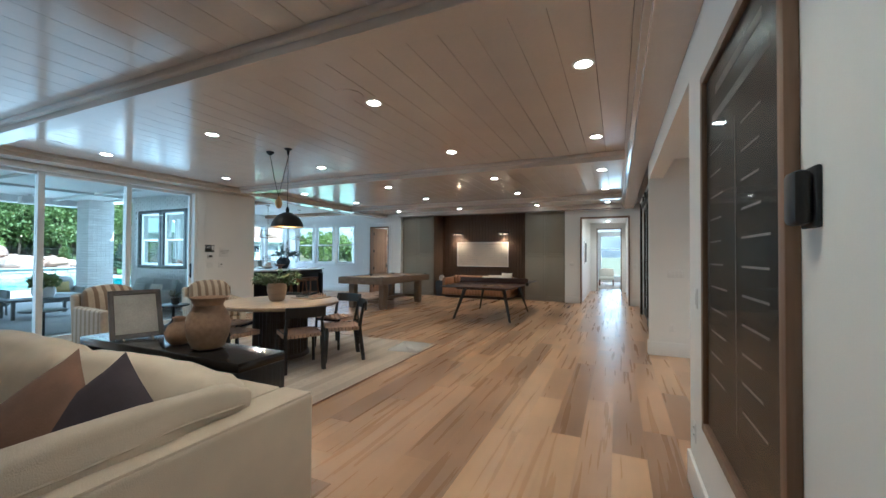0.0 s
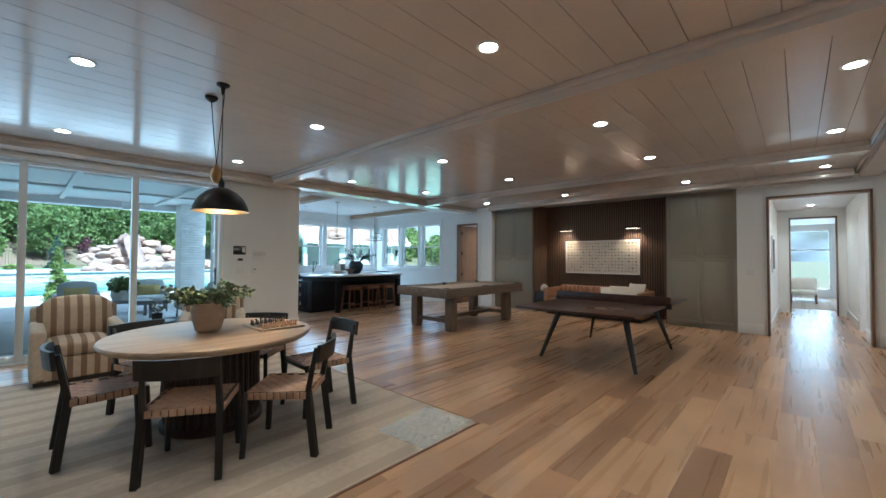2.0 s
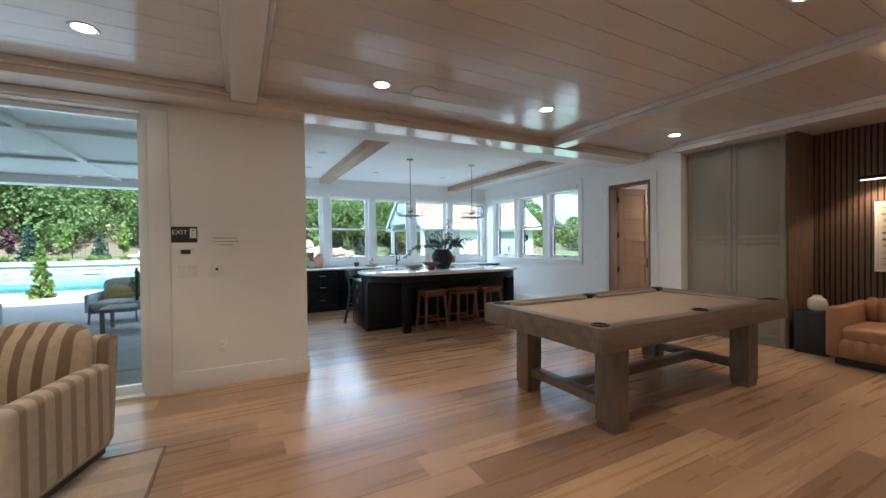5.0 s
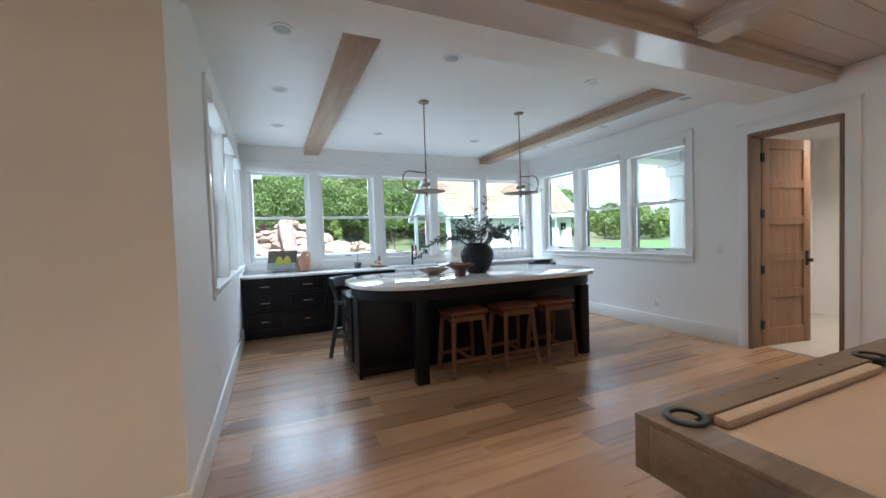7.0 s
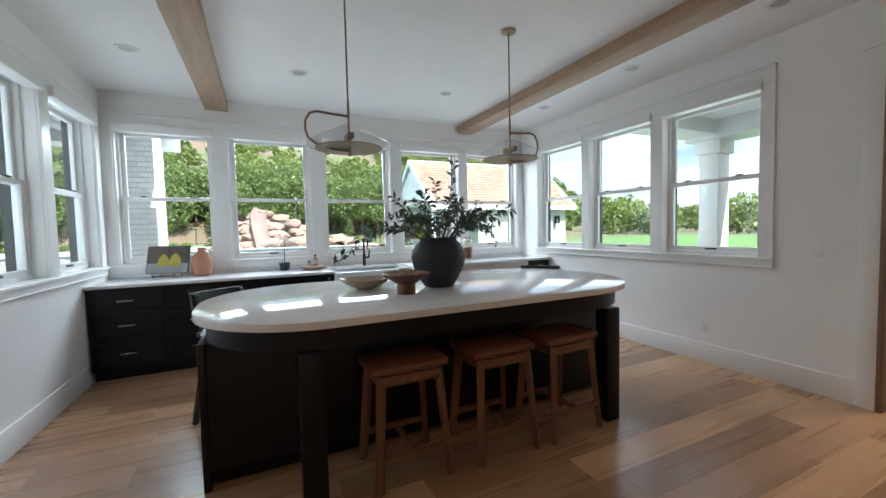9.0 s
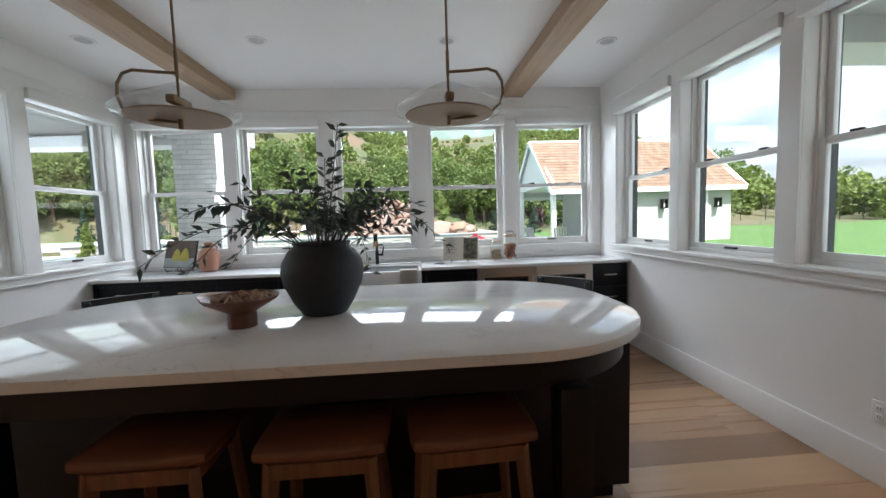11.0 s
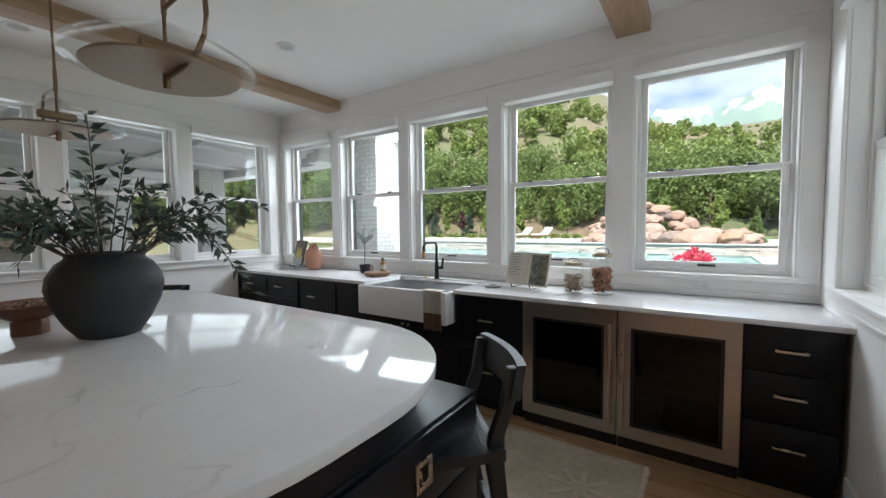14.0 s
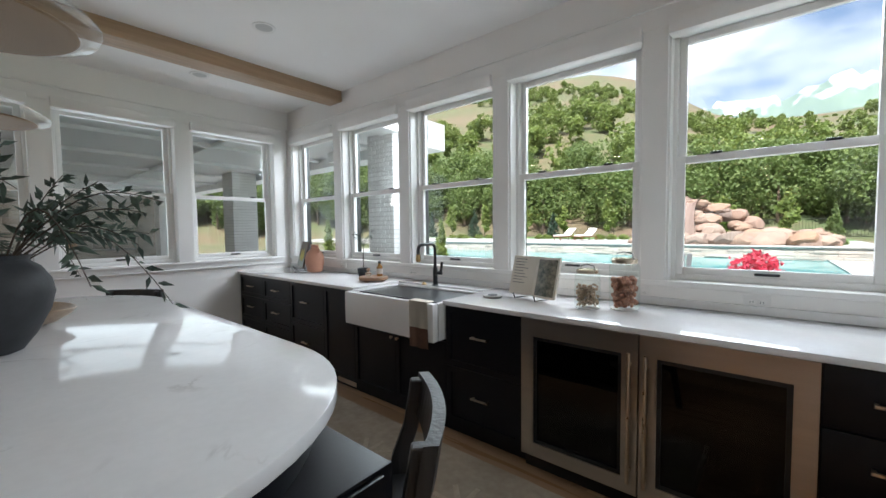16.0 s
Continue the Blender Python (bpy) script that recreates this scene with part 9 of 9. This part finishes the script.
ph = thing("pool_house", (-28.7, 21.2, GZ), "white brick pool house with a cedar shingle roof", "house")
HX2, Y0, Y1, EZ, RZ = 3.0, -5.0, 4.9, 3.1, 5.75
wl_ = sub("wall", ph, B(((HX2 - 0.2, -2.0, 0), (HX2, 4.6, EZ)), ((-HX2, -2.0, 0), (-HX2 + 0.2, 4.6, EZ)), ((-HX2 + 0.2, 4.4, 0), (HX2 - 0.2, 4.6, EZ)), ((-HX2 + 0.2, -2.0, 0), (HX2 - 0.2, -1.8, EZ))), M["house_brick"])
bm = bmesh.new()
for y in (-4.95, 4.75):
    a, b, c = bm.verts.new((-HX2 - 0.2, y, EZ)), bm.verts.new((HX2 + 0.2, y, EZ)), bm.verts.new((0, y, RZ - 0.12))
    d, e2, f2 = bm.verts.new((-HX2 - 0.2, y + 0.12, EZ)), bm.verts.new((HX2 + 0.2, y + 0.12, EZ)), bm.verts.new((0, y + 0.12, RZ - 0.12))
    for q in ((a, b, c), (d, f2, e2), (a, d, e2, b), (b, e2, f2, c), (c, f2, d, a)):
        bm.faces.new(q)
sub("gable", ph, bm, M["white_soffit"])
sub("ceiling", ph, B(((-HX2, Y0 + 0.1, EZ - 0.02), (HX2, 4.7, EZ + 0.05))), M["white_soffit"])
M["shingle"] = pick_material("cedar_shingle", [(0.17, 0.10, 0.065), (0.23, 0.145, 0.095), (0.27, 0.18, 0.125), (0.20, 0.13, 0.09)], 0.85, True, 0, 0.2, 0.25)
roof = sub("roof", ph, B(((-0.08, Y0 - 0.15, RZ - 0.06), (0.08, Y1 + 0.15, RZ + 0.05))), M["white_soffit"])
rng = random.Random(23)
for s in (-1, 1):
    bm = bmesh.new()
    n = 17
    ex = HX2 + 0.45
    ez = EZ - 0.32
    for r in range(n):
        u0, u1 = r / n, (r + 1.25) / n
        y = Y0 - 0.15
        while y < Y1 + 0.15:
            w = rng.uniform(0.16, 0.3)
            q = min(y + w, Y1 + 0.15)
            pts = []
            for u, lift in ((u0, 0.05), (min(u1, 1), 0.015)):
                for yy in (y + 0.006, q - 0.006):
                    pts.append(bm.verts.new((s * (ex * (1 - u)), yy, ez + (RZ - ez) * u + lift)))
            lo = [bm.verts.new(v.co - Vector((0, 0, 0.03))) for v in pts]
            bm.faces.new((pts[0], pts[1], pts[3], pts[2]))
            bm.faces.new((pts[0], lo[0], lo[1], pts[1]))
            bm.faces.new((lo[0], lo[2], lo[3], lo[1]))
            y += w
    o = part("shingles", bm, M["shingle"], roof, smooth=None)
    o["kind"] = "stuff"
    bm = bmesh.new()
    v4 = [bm.verts.new(p) for p in ((s * ex, Y0 - 0.15, ez - 0.02), (s * ex, Y1 + 0.15, ez - 0.02), (0, Y1 + 0.15, RZ - 0.03), (0, Y0 - 0.15, RZ - 0.03))]
    bm.faces.new(v4)
    bmesh.ops.solidify(bm, geom=bm.faces[:], thickness=0.05)
    part("roof_deck", bm, M["white_soffit"], roof)
    part("fascia", B(((s * ex - 0.03, Y0 - 0.15, ez - 0.2), (s * ex + 0.03, Y1 + 0.15, ez + 0.03))), M["white_soffit"], roof)
    bar(bm := bmesh.new(), (s * ex, Y0 - 0.17, ez - 0.08), (0, Y0 - 0.17, RZ - 0.1), 0.05, 0.22)
    bar(bm, (s * ex, Y1 + 0.17, ez - 0.08), (0, Y1 + 0.17, RZ - 0.1), 0.05, 0.22)
    part("barge_board", bm, M["white_soffit"], roof)
for x in (-2.85, 2.85):
    for y in (-4.8,):
        sub("porch_post", ph, B(((x - 0.11, y - 0.11, 0), (x + 0.11, y + 0.11, EZ)), bev=0.005), M["white_soffit"])
dd = sub("door", ph, B(((HX2, 1.35, 0.03), (HX2 + 0.04, 2.24, 2.42)), ((HX2, 2.26, 0.03), (HX2 + 0.04, 3.15, 2.42)), bev=0.004), material("grey_door_paint", (0.24, 0.24, 0.25), 0.5, var=0.04), "pair of grey doors")
part("door_frame", B(((HX2, 1.2, 0), (HX2 + 0.05, 1.35, 2.6)), ((HX2, 3.15, 0), (HX2 + 0.05, 3.3, 2.6)), ((HX2, 1.35, 2.42), (HX2 + 0.05, 3.15, 2.6))), M["white_soffit"], dd)
for y in (2.16, 2.34):
    part("handle", B(((HX2 + 0.04, y - 0.015, 0.95), (HX2 + 0.08, y + 0.015, 1.3))), M["black_metal"], dd)
for y in (0.85, 3.75):
    ln = sub("wall_lantern", ph, B(((HX2 + 0.05, y - 0.12, 1.75), (HX2 + 0.3, y - 0.10, 2.15)), ((HX2 + 0.05, y + 0.10, 1.75), (HX2 + 0.3, y + 0.12, 2.15)), ((HX2 + 0.03, y - 0.14, 2.15), (HX2 + 0.32, y + 0.14, 2.2)), ((HX2 + 0.03, y - 0.14, 1.72), (HX2 + 0.32, y + 0.14, 1.76)), bev=0.003), M["black_metal"], "black frame lantern")
    part("bulb", lathe(bmesh.new(), [(0.03, 1.8), (0.04, 1.9), (0.02, 2.0)], 12, (HX2 + 0.17, y, 0)), M["white_plastic"], ln)
# garden chairs by the pool house
for k, (x, y, rz) in enumerate(((-24.3, 15.0, 20), (-23.4, 15.9, 60), (-25.6, 14.6, -10), (-17.4, 9.6, 100))):
    t = thing("garden_chair", (x, y, GZ + 0.035), "grey slatted garden chair", "chair", rz=rz, group="garden chairs")
    for j in range(6):
        sub("slat", t, bar(bmesh.new(), (-0.25 + 0.1 * j, -0.2, 0.32), (-0.27 + 0.108 * j, -0.46, 0.98), 0.085, 0.02), M["grey_frame"])
    sub("seat", t, B(((-0.28, -0.25, 0.28), (0.28, 0.32, 0.33)), bev=0.004), M["grey_frame"])
    for sx in (-0.3, 0.3):
        sub("arm", t, B(((sx - 0.05, -0.3, 0.54), (sx + 0.05, 0.36, 0.57)), bev=0.004), M["grey_frame"])
        sub("leg", t, B(((sx - 0.025, 0.26, 0), (sx + 0.025, 0.32, 0.54)), ((sx - 0.025, -0.3, 0), (sx + 0.025, -0.24, 0.54))), M["grey_frame"])

# ---- recessed ceiling lamps ----
def can_light(at, lit, label):
    t = thing("recessed_light", at, label, "ceiling light", group="recessed lights")
    bm = bmesh.new()
    lathe(bm, [(0.062, -0.004), (0.082, -0.006), (0.086, -0.001), (0.086, 0.0), (0.060, 0.0)], 28, cap=False)
    part("trim_ring", bm, M["white_plastic"], t, smooth=50)
    bm = bmesh.new()
    if lit:
        lathe(bm, [(0.063, -0.003), (0.03, -0.0035), (0.002, -0.0036)], 28, cap=False)
        part("lens", bm, M["canlight"], t, "glowing warm lens")
    else:
        lathe(bm, [(0.061, -0.002), (0.05, -0.0015), (0.002, -0.001)], 28, cap=False)
        part("baffle", bm, M["can_off"], t, "dark unlit baffle")
    return t


LIT = [(-5.67, 0.6), (-3.27, 0.6), (-0.85, 0.6), (1.08, 0.6), (-5.67, 2.65), (-3.27, 2.64), (-0.85, 2.6), (1.08, 2.6), (-5.67, 4.6), (-3.28, 4.6), (-0.85, 4.55), (1.08, 4.6),
       (-5.67, 6.7), (-3.27, 6.7), (-0.85, 6.65), (1.08, 6.62), (-5.5, 8.55), (-3.27, 8.55), (-0.85, 8.57), (1.08, 8.68), (-5.5, 10.9), (-3.27, 10.95), (-0.84, 11.0), (1.08, 11.0)]
can_a = None
for x, y in LIT:
    z = CZ
    if can_a is None:
        can_a = can_light((x, y, z), True, "lit recessed ceiling light with white trim")
    else:
        copy_thing(can_a, pose(x, y, z))
    ld = bpy.data.lights.new("can_lamp", "SPOT")
    ld.energy, ld.color, ld.spot_size, ld.spot_blend, ld.shadow_soft_size = CAN_W, (1.0, 0.71, 0.42), radians(88), 1.0, 0.05
    lo = new("can_lamp", ld)
    lo.matrix_world = pose(x, y, z - 0.02)
# extra downlights added to brighten hall, mudroom, sunroom, alcove and study
for x, y, z, w in ((0.98, 12.9, 2.72, 12.0), (0.98, 15.2, 2.72, 12.0), (-6.6, 12.9, 2.72, 26.0), (1.0, 19.0, 2.74, 18.0), (3.2, 3.8, 2.80, 22.0), (3.4, 9.0, 2.86, 20.0)):
    copy_thing(can_a, pose(x, y, z))
    ld = bpy.data.lights.new("can_lamp", "SPOT")
    ld.energy, ld.color, ld.spot_size, ld.spot_blend, ld.shadow_soft_size = w, (1.0, 0.80, 0.58), radians(140), 0.8, 0.05
    new("can_lamp", ld).matrix_world = pose(x, y, z - 0.02)
can_b = None
for x in (-7.55, -8.77, -10.1):
    for y in (6.73, 8.08, 9.67, 11.1):
        if x == -8.77 and y in (8.08, 9.67):
            continue
        if can_b is None:
            can_b = can_light((x, y, KZ), False, "unlit recessed ceiling light with white trim")
        else:
            copy_thing(can_b, pose(x, y, KZ))

# ---- floor planks ----
floor_ob = bpy.data.objects["floor"]
PW = 0.225
lens = (1.1, 1.5, 1.9, 2.2)
pmesh = [mesh_of("plank", B(((0.0001, 0.0001, -0.012), (PW - 0.0001, L - 0.0001, 0.0)), bev=0.0007), M["plank"]) for L in lens]
rng = random.Random(55)
far_v, far_f = [], []
made = 0
row = 0
x = -11.32
while x < 4.9:
    y0 = 5.95 if x + PW < -6.74 else -4.6
    y1 = 11.9 if x < -7.7 else (15.0 if x < -5.0 else (12.7 if x < -0.2 else 23.0))
    y = y0 - rng.uniform(0, 1.6)
    while y < y1:
        k = rng.randrange(4)
        L = lens[k]
        a = max(y, y0)
        b = min(y + L, y1 + 0.3)
        near = -4.2 < x < 1.75 and 0.6 < a < 12.0 or -8.2 < x <= -4.2 and 6.2 < a < 9.9
        if near and made < 300 and a == y and b == y + L:
            o = part("plank", pmesh[k], None, floor_ob)
            o.location = (x, y, 0.0)
            made += 1
        elif b - a > 0.02:
            n = len(far_v)
            for zz in (-0.012, 0.0):
                far_v += [(x + 0.0003, a + 0.0003, zz), (x + PW - 0.0003, a + 0.0003, zz), (x + PW - 0.0003, b - 0.0003, zz), (x + 0.0003, b - 0.0003, zz)]
            far_f += [(n + 4, n + 5, n + 6, n + 7), (n, n + 1, n + 5, n + 4), (n + 1, n + 2, n + 6, n + 5), (n + 2, n + 3, n + 7, n + 6), (n + 3, n, n + 4, n + 7)]
        y += L
    x += PW
    row += 1
me = bpy.data.meshes.new("planks_far")
me.from_pydata(far_v, [], far_f)
me.materials.append(M["plank_far"])
o = new("planks_far", me)
o.parent = floor_ob
o["kind"] = "stuff"
